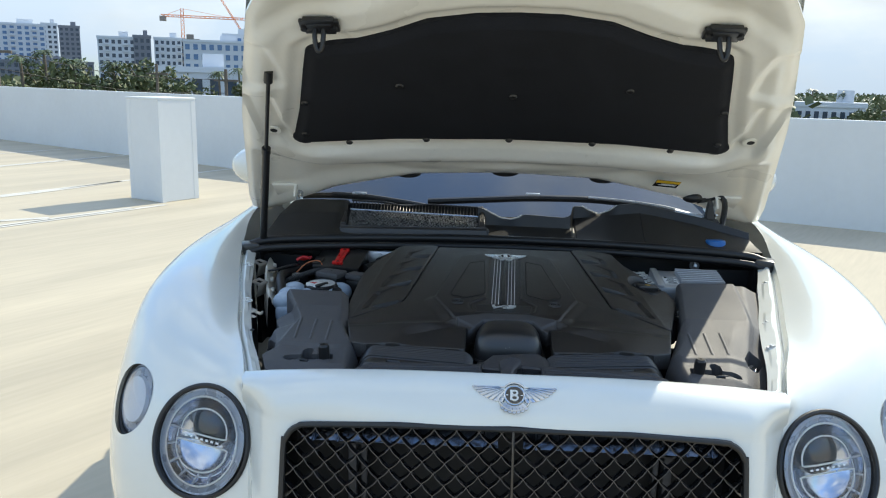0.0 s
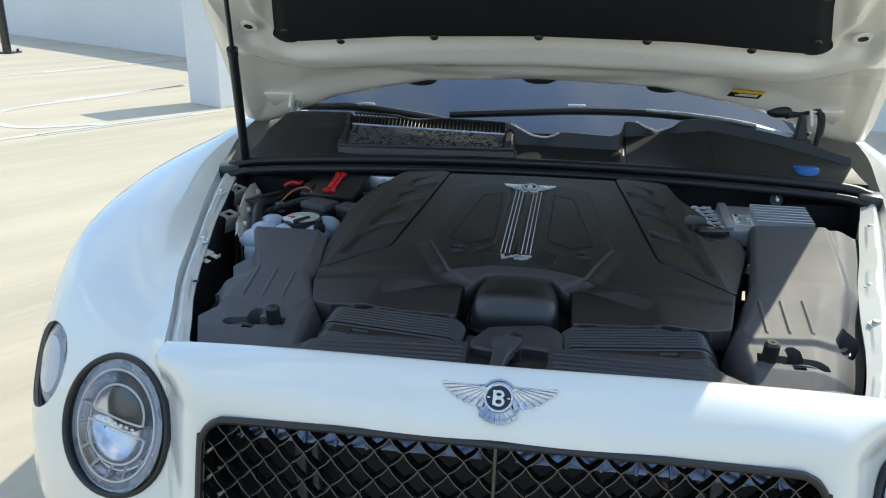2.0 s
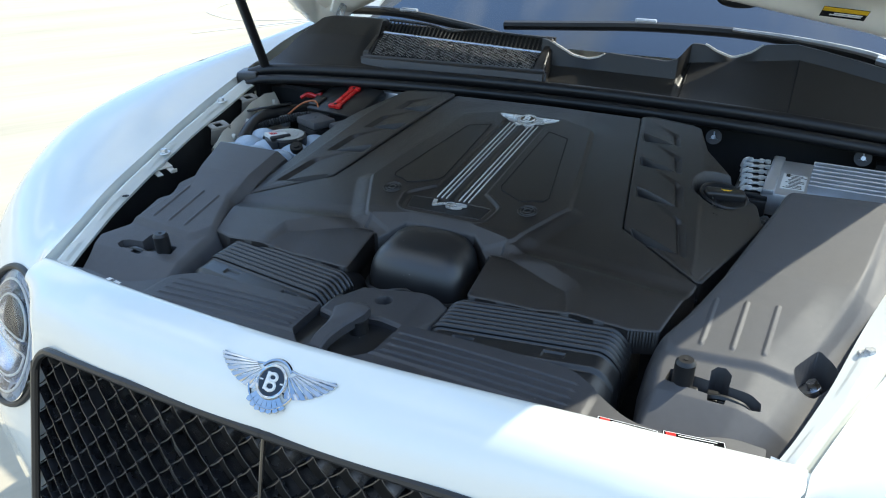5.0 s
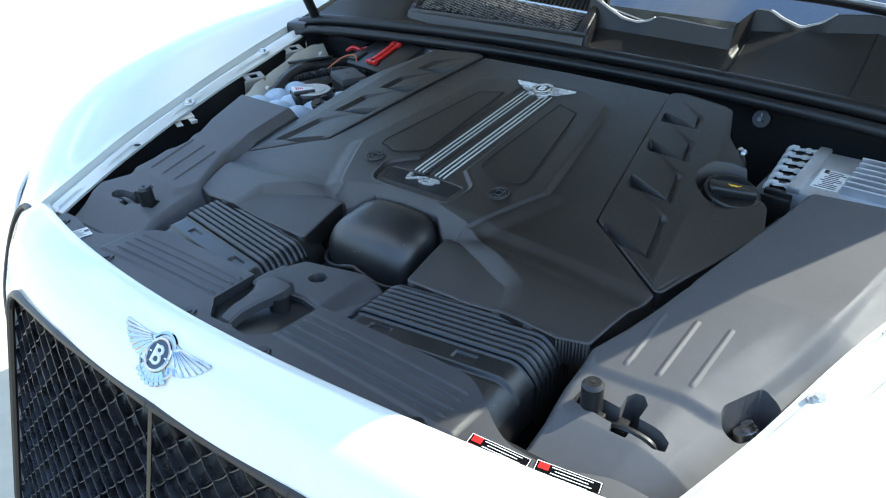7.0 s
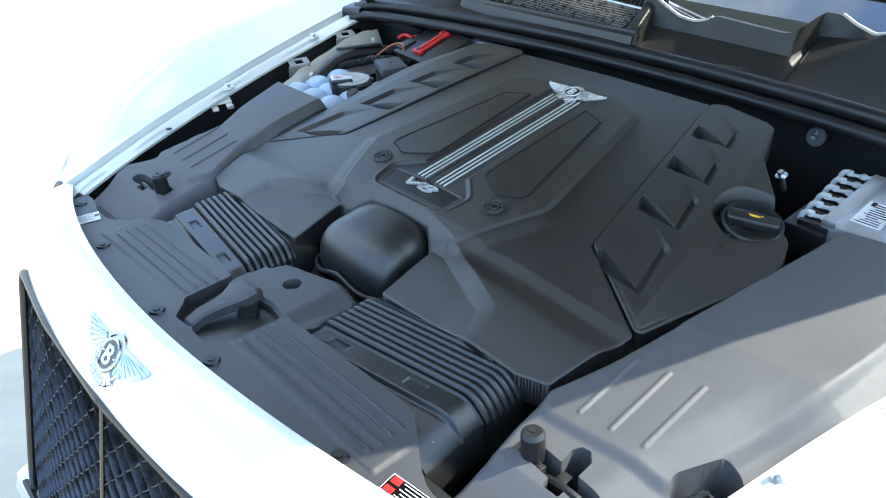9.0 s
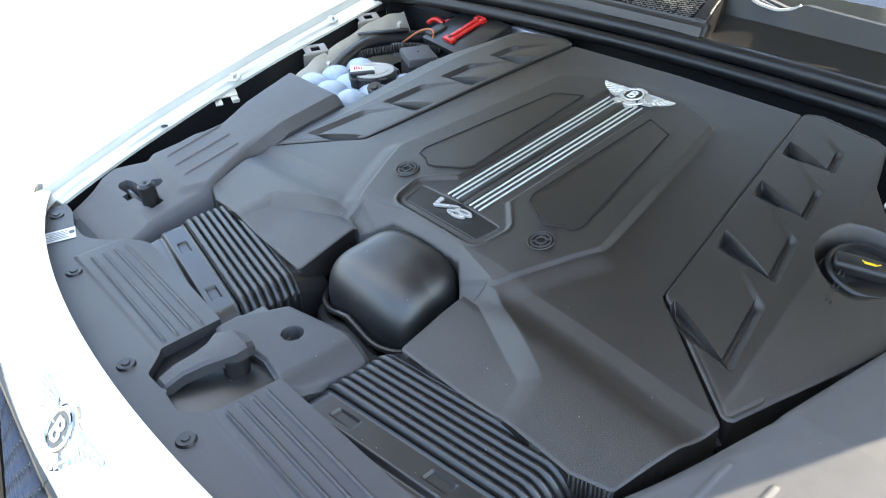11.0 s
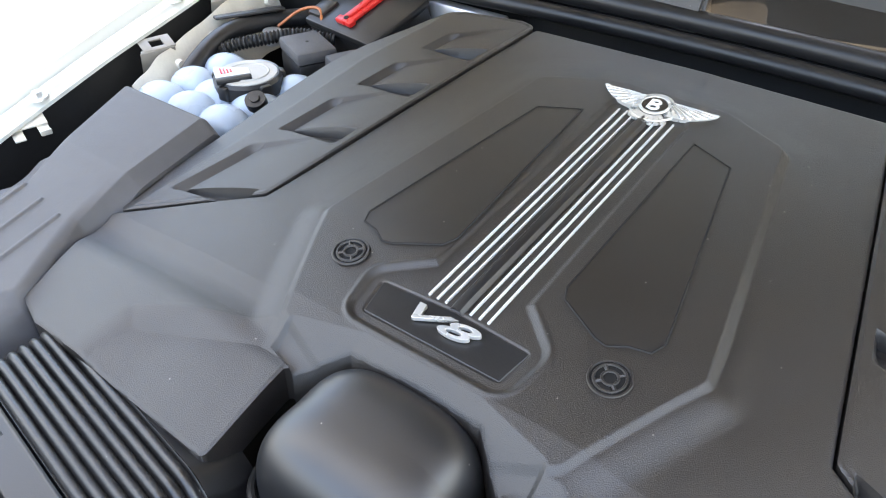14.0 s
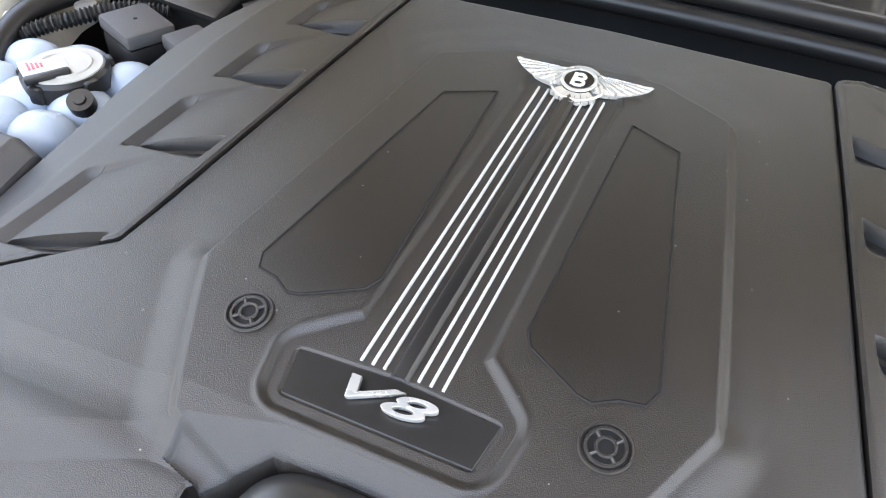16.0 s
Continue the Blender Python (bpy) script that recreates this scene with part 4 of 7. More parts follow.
    bmesh.ops.transform(bm, matrix=m, verts=bm.verts)
    part("ring", bm, metal, badge)
    bm = bmesh.new()
    rod(bm, (0, 0, -0.02 * k), (0, 0, 0.052 * k), 0.234 * k, seg=32)
    bmesh.ops.transform(bm, matrix=m, verts=bm.verts)
    part("disc", bm, GLOSS, badge, "black enamel disc")
    bm = bmesh.new()
    for dy, w in ((-0.068, 0.074), (0.062, 0.064)):
        tube(bm, [(w * 1.1 * k * math.cos(a), w * 0.86 * k * math.sin(a) + dy * k, 0.056 * k) for a in np.linspace(0, 2 * math.pi, 21)], 0.025 * k, 6, 1, True)
    box(bm, -0.076 * k, 0, 0.056 * k, 0.052 * k, 0.265 * k, 0.022 * k)
    bmesh.ops.transform(bm, matrix=m, verts=bm.verts)
    part("mark", bm, WHITEP, badge, "white mark on the disc")
    if half > 0.07:
        bm = bmesh.new()
        for s in (-1, 1):
            box(bm, s * 0.175 * k, 0.0, 0.053 * k, 0.05 * k, 0.022 * k, 0.006 * k)
        bmesh.ops.transform(bm, matrix=m, verts=bm.verts)
        part("lettering", bm, PRINT, badge, "small white bars of lettering")
    return badge


wing_badge("nose_badge", Matrix.Translation((0, 0.0045, 1.0580)) @ Matrix.Rotation(radians(44), 4, "X"), 0.079, car, CHROME, "chrome winged badge on the nose")


# ---- headlights ----
def disc_ring(bm, r0, r1, z0, z1, seg=48):
    a = [bm.verts.new((r0 * math.cos(t), r0 * math.sin(t), z0)) for t in np.linspace(0, 2 * math.pi, seg, endpoint=False)]
    b = [bm.verts.new((r1 * math.cos(t), r1 * math.sin(t), z1)) for t in np.linspace(0, 2 * math.pi, seg, endpoint=False)]
    for i in range(seg):
        bm.faces.new((a[i], a[(i + 1) % seg], b[(i + 1) % seg], b[i]))


def headlight(key, side):
    m, r = lamp_frame(key, side)
    lamp = under(tagged(new("headlight"), "round headlight with clear glass in a black gasket" if key == "main" else "small round side lamp in a black gasket"), car)

    def put(name, bm, mat, label="", smooth=True):
        bmesh.ops.remove_doubles(bm, verts=bm.verts, dist=1e-5)
        bmesh.ops.recalc_face_normals(bm, faces=bm.faces)
        bmesh.ops.transform(bm, matrix=m, verts=bm.verts)
        if side < 0:
            bmesh.ops.reverse_faces(bm, faces=bm.faces)
        return part(name, bm, mat, lamp, label, smooth)

    def circle(rr, z, n=40, squash=1.0, dy=0.0, a0=0.0, a1=2 * math.pi):
        return [(rr * math.cos(t), squash * rr * math.sin(t) + dy, z) for t in np.linspace(a0, a1, n)]

    # the gasket follows the curved skin; a dark collar runs in to the lamp
    inv = np.array(m.inverted())
    g = fender_grid(side).reshape(-1, 3)
    local = g @ inv[:3, :3].T + inv[:3, 3]
    rim = []
    for t in np.linspace(0, 2 * math.pi, 49):
        d = np.hypot(local[:, 0] - r * math.cos(t), local[:, 1] - r * math.sin(t)) + 10 * (np.abs(local[:, 2]) > 0.12)
        near = np.argsort(d)[:6]
        wgt = 1 / (d[near] + 0.004) ** 2
        rim.append(float((local[near, 2] * wgt).sum() / wgt.sum()))
    soft = [(rim[i - 2 if i > 1 else i - 3] + rim[i - 1 if i else -2] + rim[i] + rim[(i + 1) % 48] + rim[(i + 2) % 48]) / 5 for i in range(48)]
    soft.append(soft[0])
    drop = 0.0005 if key == "main" else -0.013
    way = [(r * math.cos(t), r * math.sin(t), z + drop) for t, z in zip(np.linspace(0, 2 * math.pi, 49), soft)]
    bm = bmesh.new()
    tube(bm, way, 0.0062 if key == "main" else 0.0045, 8, 1, True)
    put("gasket", bm, RUBBER, "black rubber gasket")
    sink = min(0.0, float(np.mean(soft)) - (0.002 if key == "main" else 0.013))
    bm = bmesh.new()
    a = [bm.verts.new(p) for p in way[:-1]]
    b = [bm.verts.new((p[0] * 0.965, p[1] * 0.965, min(p[2], sink + 0.001))) for p in way[:-1]]
    for i in range(48):
        bm.faces.new((a[i], a[(i + 1) % 48], b[(i + 1) % 48], b[i]))
    put("collar", bm, RUBBER)
    m = m @ Matrix.Translation((0, 0, sink))
    bm = bmesh.new()
    disc_ring(bm, r * 0.965, r * 0.90, 0.001, 0.0015)
    disc_ring(bm, r * 0.90, r * 0.78, 0.0015, -0.008)
    put("bezel", bm, LAMPGREY, "satin grey bezel ring")
    bm = bmesh.new()
    rings = [(r * 0.985, 0.001), (r * 0.9, 0.009), (r * 0.7, 0.016), (r * 0.4, 0.021), (r * 0.02, 0.023)]
    for (ra, za), (rb, zb) in zip(rings, rings[1:]):
        disc_ring(bm, ra, rb, za, zb)
    put("lens", bm, GLASS, "clear domed lens").visible_shadow = False
    if key == "main":
        bm = bmesh.new()
        for (ra, za), (rb, zb) in zip(((0.78, -0.008), (0.70, -0.030), (0.50, -0.046), (0.25, -0.050)), ((0.70, -0.030), (0.50, -0.046), (0.25, -0.050), (0.01, -0.052))):
            disc_ring(bm, r * ra, r * rb, za, zb)
        put("bowl", bm, LAMPMIRROR, "smoked mirror reflector bowl")
        bm = bmesh.new()
        tube(bm, circle(r * 0.78, -0.005), 0.0021, 6, 1, True)
        put("inner_ring", bm, WHITEP, "thin white ring")
        bm = bmesh.new()
        dome = circle(r * 0.50, -0.014, 15, 0.80, r * 0.16, 0.0, math.pi)
        tube(bm, dome + [(-r * 0.46, r * 0.11, -0.014), (0, r * 0.10, -0.012), (r * 0.46, r * 0.11, -0.014), dome[0]], 0.0019, 6, 2)
        bowl = circle(r * 0.56, -0.016, 17, 0.78, -r * 0.10, -math.pi, 0.0)
        tube(bm, bowl + [(r * 0.52, -r * 0.055, -0.016), (0, -r * 0.05, -0.014), (-r * 0.52, -r * 0.055, -0.016), bowl[0]], 0.0019, 6, 2)
        put("light_guide", bm, WHITEP, "white light guide outlines")
        bm = bmesh.new()
        rod(bm, (0, r * 0.30, -0.048), (0, r * 0.30, -0.024), r * 0.40, r * 0.30, 32)
        ball(bm, (0, r * 0.30, -0.028), r * 0.32, (1, 1, 0.35), 24)
        put("projector", bm, GLOSS, "dark projector lens")
        bm = bmesh.new()
        for i in range(7):
            box(bm, (i - 3) * r * 0.115, r * 0.028, -0.013, r * 0.055, r * 0.035, 0.002)
        put("lettering", bm, LAMPBOWL, "row of small silver bars", False)
        bm = bmesh.new()
        for i in range(9):
            a = radians(170 + i * 25)
            c, t = Vector((math.cos(a), math.sin(a), 0)), Vector((-math.sin(a), math.cos(a), 0))
            p, q = c * r * 0.58 + Vector((0, 0, -0.034)), c * r * 0.765 + Vector((0, 0, -0.010))
            tube(bm, [p, (p + q) / 2 + t * 0.001, q], 0.0026, 6, 3)
        tube(bm, circle(r * 0.62, -0.030, 24, 1.0, 0.0, radians(165), radians(375)), 0.0013, 6, 1)
        put("reflector_rib", bm, LAMPBOWL, "bright radial reflector ribs")
    else:
        bm = bmesh.new()
        disc_ring(bm, r * 0.78, r * 0.58, -0.008, -0.012)
        put("bowl", bm, LAMPGREY, "satin grey inner ring")
        bm = bmesh.new()
        rod(bm, (0, 0, -0.03), (0, 0, -0.004), r * 0.60, r * 0.58, 40)
        put("core", bm, LAMPPALE, "plain pale lamp core")
    return lamp


for side in (-1, 1):
    headlight("main", side)
    headlight("side", side)


# ---- lower body, doors, mirrors, wheels and screen ----
bm = bmesh.new()
box(bm, 0, 0.07, 0.44, 1.04, 0.36, 0.24, 0.03)
part("bumper", bm, PAINT, car, "white lower bumper")
bm = bmesh.new()
box(bm, 0, 3.55, 0.80, 1.98, 1.95, 0.80, 0.12, seg=3)
part("tail_body", bm, PAINT, car, "white rear body")
bm = bmesh.new()
vs = []
for x, y, z in ((0.64, 2.15, 1.62), (0.62, 4.1, 1.64), (0.90, 4.4, 1.2), (0.90, 1.9, 1.2)):
    vs.append((bm.verts.new((x, y, z)), bm.verts.new((-x, y, z))))
for k in range(4):
    a, b = vs[k], vs[(k + 1) % 4]
    bm.faces.new((a[0], a[1], b[1], b[0]))
bm.faces.new([v[0] for v in vs])
bm.faces.new([v[1] for v in vs][::-1])
bmesh.ops.recalc_face_normals(bm, faces=bm.faces)
part("cabin", bm, WINDOW, car, "dark glazed cabin", False)
bm = bmesh.new()
box(bm, 0, 3.1, 1.665, 1.22, 2.0, 0.05, 0.02)
part("roof", bm, PAINT, car, "white roof")
bm = bmesh.new()
box(bm, 0, 1.7, 0.30, 1.7, 3.0, 0.10)
part("underbody", bm, DARK, car)


def screen(U, V):
    return U * (1 - 0.21 * V), 1.375 + 0.78 * V - 0.16 * np.abs(U) ** 2 * (1 - V) * -1.0 * 0.9, 1.175 + 0.45 * V - 0.03 * np.abs(U) ** 2


surface("windscreen", span(-0.80, 0.80, 40), span(0, 1, 20), screen, WINDOW, car, "tinted windscreen reflecting the sky", angle=60, flip=True)
for side in (-1, 1):
    bm = bmesh.new()
    tube(bm, [(side * 0.80, 1.40 + 0.1, 1.165), (side * 0.73, 1.75, 1.40), (side * 0.64, 2.15, 1.635)], 0.035, 8)
    part("pillar", bm, PAINT, car, "white windscreen pillar")
    bm = bmesh.new()
    ball(bm, (side * 1.045, 1.93, 1.275), 0.10, (1.15, 0.75, 0.80))
    part("mirror", bm, PAINT, car, "white door mirror")
for x, y in ((0.84, 0.95), (-0.84, 0.95), (0.84, 3.95), (-0.84, 3.95)):
    wheel = under(tagged(new("wheel"), "black tyre on a silver rim"), car)
    s = 1 if x > 0 else -1
    bm = bmesh.new()
    tube(bm, [(x, y + 0.25 * math.cos(a), 0.37 + 0.25 * math.sin(a)) for a in np.linspace(0, 2 * math.pi, 33)], 0.12, 10, 1, True)
    part("tyre", bm, TYRE, wheel)
    bm = bmesh.new()
    rod(bm, (x - 0.08 * s, y, 0.37), (x + 0.08 * s, y, 0.37), 0.22, seg=28)
    part("rim", bm, CASTING, wheel)


# ---- bonnet, raised on its hinges ----
HD, HN = Vector((0, -0.85, 0.527)), Vector((0, -0.527, -0.85))
HOOD = [(0.0, 0.352), (0.30, 0.328), (0.576, 0.215), (0.70, 0.125), (0.80, 0.04), (0.885, 0.0), (0.915, 0.03), (0.90, 0.14), (0.83, 0.44), (0.772, 0.69), (0.70, 0.95), (0.63, 1.17), (0.57, 1.27), (0.40, 1.33), (0.0, 1.36)]
PAD = [(0.0, 0.572), (0.33, 0.558), (0.58, 0.522), (0.645, 0.515), (0.655, 0.54), (0.60, 0.72), (0.545, 0.94), (0.525, 1.015), (0.48, 1.03), (0.39, 1.05), (0.30, 1.09), (0.215, 1.135), (0.10, 1.158), (0.0, 1.162)]
hood = under(tagged(new("bonnet"), "raised white bonnet with a cream painted underside"), car)


def hood_at(x, s, w=0.0):
    return (x + 0 * s, 1.44 + HD.y * s + HN.y * w, 1.19 + HD.z * s + HN.z * w)


def hood_w(x, s):
    """How far the stamped underside stands out towards the engine bay."""
    d = polygon_sd(x, s, mirrored(HOOD), 0.02)
    p = polygon_sd(x, s, mirrored(PAD), 0.03)
    w = 0.022 * step(d, -0.10, -0.015) - 0.006 * step(d, -0.02, 0.0)
    w = w + 0.016 * step(p, 0.012, 0.05) * (1 - step(p, 0.09, 0.15))
    w = w + 0.020 * step(s, 0.36, 0.42) * (1 - step(s, 0.46, 0.54)) * (1 - step(np.abs(x), 0.55, 0.72))
    w = w - 0.016 * step(np.abs(x), 0.655, 0.675) * (1 - step(np.abs(x), 0.725, 0.745)) * step(s, 0.50, 0.56) * (1 - step(s, 0.80, 0.815))
    w = w - 0.012 * step(np.abs(x), 0.60, 0.63) * (1 - step(np.abs(x), 0.70, 0.73)) * step(s, 0.84, 0.87) * (1 - step(s, 1.03, 1.07))
    w = w - 0.02 * np.exp(-((np.abs(x) - 0.47) ** 2 + (s - 1.12) ** 2) / 0.006)
    w = w + 0.012 * (np.abs(x) ** 2)
    return w


surface("underside", span(-0.93, 0.93, 250), span(-0.02, 1.38, 190), lambda U, V: hood_at(U, V, hood_w(U, V)), CREAM, hood, "cream stamped inner panel", lambda U, V, X, Y, Z: polygon_sd(U, V, mirrored(HOOD), 0.02), tuple(HN * -0.012), 40, True)
surface("skin", span(-0.94, 0.94, 120), span(-0.03, 1.39, 90), lambda U, V: hood_at(U, V, -0.03 - 0.05 * (1 - (U / 0.95) ** 2) - 0.04 * np.sin(np.clip(V / 1.36, 0, 1) * math.pi)), PAINT, hood, "glossy white outer skin", lambda U, V, X, Y, Z: polygon_sd(U, V, mirrored(HOOD), 0.02) - 0.006, tuple(HN * 0.03), 50)


def cowl_shade(U, V):
    """A strip added over the cowl behind the inner panel to block the sun."""
    s = np.interp(np.abs(U), [0.0, 0.30, 0.576, 0.70], [0.352, 0.328, 0.215, 0.14])
    x, y, z = hood_at(U, s, -0.02)
    return x, y + 0.092 * V, z - 0.012 * V - 0.003 * V * V


surface("cowl_shade", span(-0.60, 0.60, 60), span(0, 1, 8), cowl_shade, PAINT, hood, "added white strip behind the bonnet that shades the cowl", None, (0, 0, -0.004), 50)


def pad_w(x, s):
    p = polygon_sd(x, s, mirrored(PAD), 0.03)
    return hood_w(x, s) * 0 + 0.012 + 0.014 * step(-p, 0.0, 0.03) + 0.002 * np.sin(x * 9) * np.sin(s * 11)


surface("insulation_pad", span(-0.67, 0.67, 180), span(0.5, 1.18, 100), lambda U, V: hood_at(U, V, pad_w(U, V)), FELT, hood, "black felt insulation pad", lambda U, V, X, Y, Z: polygon_sd(U, V, mirrored(PAD), 0.03), tuple(HN * -0.02), 40, True)
for x, s in ((-0.48, 0.555), (-0.245, 0.585), (0, 0.595), (0.245, 0.585), (0.48, 0.555), (-0.30, 0.88), (0.0, 0.84), (0.30, 0.88), (0.605, 0.6), (-0.605, 0.6), (0.57, 0.78), (-0.57, 0.78)):
    bm = bmesh.new()
    c = Vector(hood_at(x, s, 0.027))
    rod(bm, c, c + HN * 0.004, 0.011, 0.008, 14)
    part("clip", bm, SMOOTH, hood)
for side in (-1, 1):
    c = Vector(hood_at(side * 0.47, 1.115, 0.012))
    bm = bmesh.new()
    for k in range(3):
        box(bm, 0, 0, 0, (0.095, 0.075, 0.06)[k], (0.04, 0.052, 0.03)[k], (0.010, 0.014, 0.022)[k], 0.003)
    for sx in (-1, 1):
        rod(bm, (sx * 0.036, 0, 0), (sx * 0.036, 0, 0.014), 0.008, seg=8)
    turn = Matrix((Vector((1, 0, 0)), HD, HN)).transposed().to_4x4()
    turn = Matrix.Translation(c) @ Matrix((Vector((1, 0, 0)), HD, HN)).transposed().to_4x4()
    bmesh.ops.transform(bm, matrix=turn, verts=bm.verts)
    part("striker_plate", bm, SMOOTH, hood, "black striker plate")
    bm = bmesh.new()
    tube(bm, [c + Vector((-0.010, 0, 0)), c + Vector((-0.010, -0.008, -0.030)), c + Vector((-0.004, -0.010, -0.056)), c + Vector((0.006, -0.010, -0.056)), c + Vector((0.010, -0.008, -0.030)), c + Vector((0.010, 0, 0))], 0.0062, 8, 5)
    part("striker", bm, SMOOTH, hood, "black striker hoop")
    bm = bmesh.new()
    c = Vector(hood_at(side * 0.705, 0.59, hood_w(np.array(0.705), np.array(0.59)) + 0.002))
    rod(bm, c, c + HN * 0.003, 0.024, 0.022, 20)
    part("boss", bm, CREAM, hood)
    bm = bmesh.new()
    rod(bm, c + HN * 0.003, c + HN * 0.0035, 0.011, seg=16)
    part("hole", bm, DARK, hood)
for x in (-0.322, 0.0, 0.322):
    s = 0.338 if x == 0 else 0.308
    bm = bmesh.new()
    ball(bm, hood_at(x, s, 0.006), 0.04, (1.15, 0.28, 0.42), 18)
    part("stop", bm, RUBBER, hood, "black rubber stop on the rear edge")

# warning label and grommet on the rear beam
lab = Matrix.Translation(hood_at(0.517, 0.352, 0.040)) @ Matrix((Vector((1, 0, 0)), HD, HN)).transposed().to_4x4() @ Matrix.Rotation(radians(-9), 4, "Z")
for name, mat, rects, up in (("label_plate", GLOSS, [(0, 0, 0.080, 0.044)], 0.0), ("label_band", YELLOW, [(0, 0.013, 0.078, 0.016)], 0.0006), ("label_lines", PRINT, [(0.008, -0.003, 0.05, 0.004), (0.004, -0.010, 0.056, 0.004)], 0.0006)):
    bm = bmesh.new()
    for cx, cy, sx, sy in rects:
        box(bm, cx, cy, up, sx, sy, 0.001)
    bmesh.ops.transform(bm, matrix=lab, verts=bm.verts)
    part(name, bm, mat, hood, {"label_plate": "black warning label", "label_band": "yellow label band", "label_lines": "white bars of small print"}[name], False)
bm = bmesh.new()
c = Vector(hood_at(0.635, 0.215, 0.024))
ball(bm, c, 0.030, (1.1, 0.6, 0.6), 18)
part("grommet", bm, RUBBER, hood, "black cable grommet")
bm = bmesh.new()
tube(bm, [c + Vector((0.02, 0, -0.01)), (0.69, 1.27, 1.275), (0.735, 1.27, 1.285), (0.75, 1.26, 1.26), (0.735, 1.22, 1.20), (0.72, 1.20, 1.16)], 0.010, 8)
part("loom", bm, RUBBER, hood, "black cable loom at the hinge")

for side in (-1, 1):
    hinge = under(tagged(new("hinge"), "bare metal bonnet hinge"), car)
    bm = bmesh.new()
    tube(bm, [(side * 0.715, 1.31, 1.275), (side * 0.71, 1.27, 1.24), (side * 0.72, 1.25, 1.20), (side * 0.745, 1.235, 1.18), (side * 0.757, 1.21, 1.14), (side * 0.758, 1.19, 1.10)], 0.011, 6)
    for z in (1.27, 1.2, 1.14):
        ball(bm, (side * 0.722, 1.24 + (z - 1.14) * 0.5, z), 0.016, (0.8, 0.6, 1), 10)
    part("arm", bm, STEEL, hinge)
    bm = bmesh.new()
    box(bm, side * 0.76, 1.30, 1.262, 0.09, 0.09, 0.010, 0.003, Matrix.Rotation(radians(-32), 4, "X"))
    box(bm, side * 0.722, 1.29, 1.245, 0.008, 0.09, 0.05, 0.002, Matrix.Rotation(radians(-32), 4, "X"))
    part("leaf", bm, CREAM, hinge, "cream painted hinge leaf")

strut = under(tagged(new("gas_strut"), "black gas strut holding the bonnet up"), car)
a, b = Vector((-0.772, 1.02, 1.105)), Vector((-0.640, 0.652, 1.662))
mid = a.lerp(b, 0.60)
bm = bmesh.new()
rod(bm, a, mid, 0.0115, seg=16)
part("cylinder", bm, SMOOTH, strut)
bm = bmesh.new()
rod(bm, mid, b, 0.0055, seg=12)
part("piston_rod", bm, SMOOTH, strut)
bm = bmesh.new()
rod(bm, mid - (b - a).normalized() * 0.006, mid + (b - a).normalized() * 0.012, 0.013, seg=16)
part("collar", bm, SMOOTH, strut)
bm = bmesh.new()
rod(bm, b - (b - a).normalized() * 0.035, b, 0.012, seg=12)
part("end_fitting", bm, SMOOTH, strut)

# ---- rear edge of the bay: seal, cowl, wipers ----
SEAL = [(-0.80, 0.975, 1.128), (-0.72, 1.0, 1.142), (-0.4, 1.045, 1.150), (0.0, 1.062, 1.153), (0.4, 1.045, 1.150), (0.72, 1.0, 1.142), (0.80, 0.975, 1.128)]
seal = under(tagged(new("bay_seal"), "black rubber seal along the bulkhead"), car)
for name, dy, dz, r in (("bead", 0.0, 0.0, 0.0135), ("lower_bead", -0.024, -0.020, 0.0115), ("foot", 0.006, -0.026, 0.012)):
    bm = bmesh.new()
    tube(bm, [(x, y + dy, z + dz) for x, y, z in SEAL], r, 12, 10)
    part(name, bm, RUBBER, seal)
for side in (-1, 1):
    bm = bmesh.new()
    box(bm, side * 0.80, 0.975, 1.122, 0.055, 0.06, 0.03, 0.008, Matrix.Rotation(side * -0.35, 4, "Z"))
    box(bm, side * 0.805, 0.955, 1.10, 0.05, 0.035, 0.03, 0.006)
    part("end_block", bm, SATIN, seal, "moulded black end block")


def hexa(bm, low, high, bevel):
    """A bevelled block between two four-cornered faces."""
    a, b = [bm.verts.new(p) for p in low], [bm.verts.new(p) for p in high]
    made = [bm.faces.new(a), bm.faces.new(b[::-1])] + [bm.faces.new((a[i], b[i], b[(i + 1) % 4], a[(i + 1) % 4])) for i in range(4)]
    bmesh.ops.recalc_face_normals(bm, faces=made)
    bmesh.ops.bevel(bm, geom=list({e for f in made for e in f.edges}), offset=bevel, segments=3, affect="EDGES", clamp_overlap=True)


COWL_X = [-0.80, -0.68, -0.55, -0.074, -0.045, -0.010, 0.024, 0.050, 0.066, 0.20, 0.222, 0.232, 0.262, 0.285, 0.322, 0.358, 0.382, 0.443, 0.653, 0.80]
COWL_TOP = [1.222, 1.246, 1.246, 1.242, 1.226, 1.209, 1.205, 1.212, 1.224, 1.217, 1.226, 1.247, 1.247, 1.234, 1.222, 1.236, 1.256, 1.262, 1.226, 1.185]


def eased(x, xs, zs):
    """A line through the given heights with softened corners."""
    return sum(np.interp(x + d, xs, zs) for d in (-0.006, -0.003, 0.0, 0.003, 0.006)) / 5


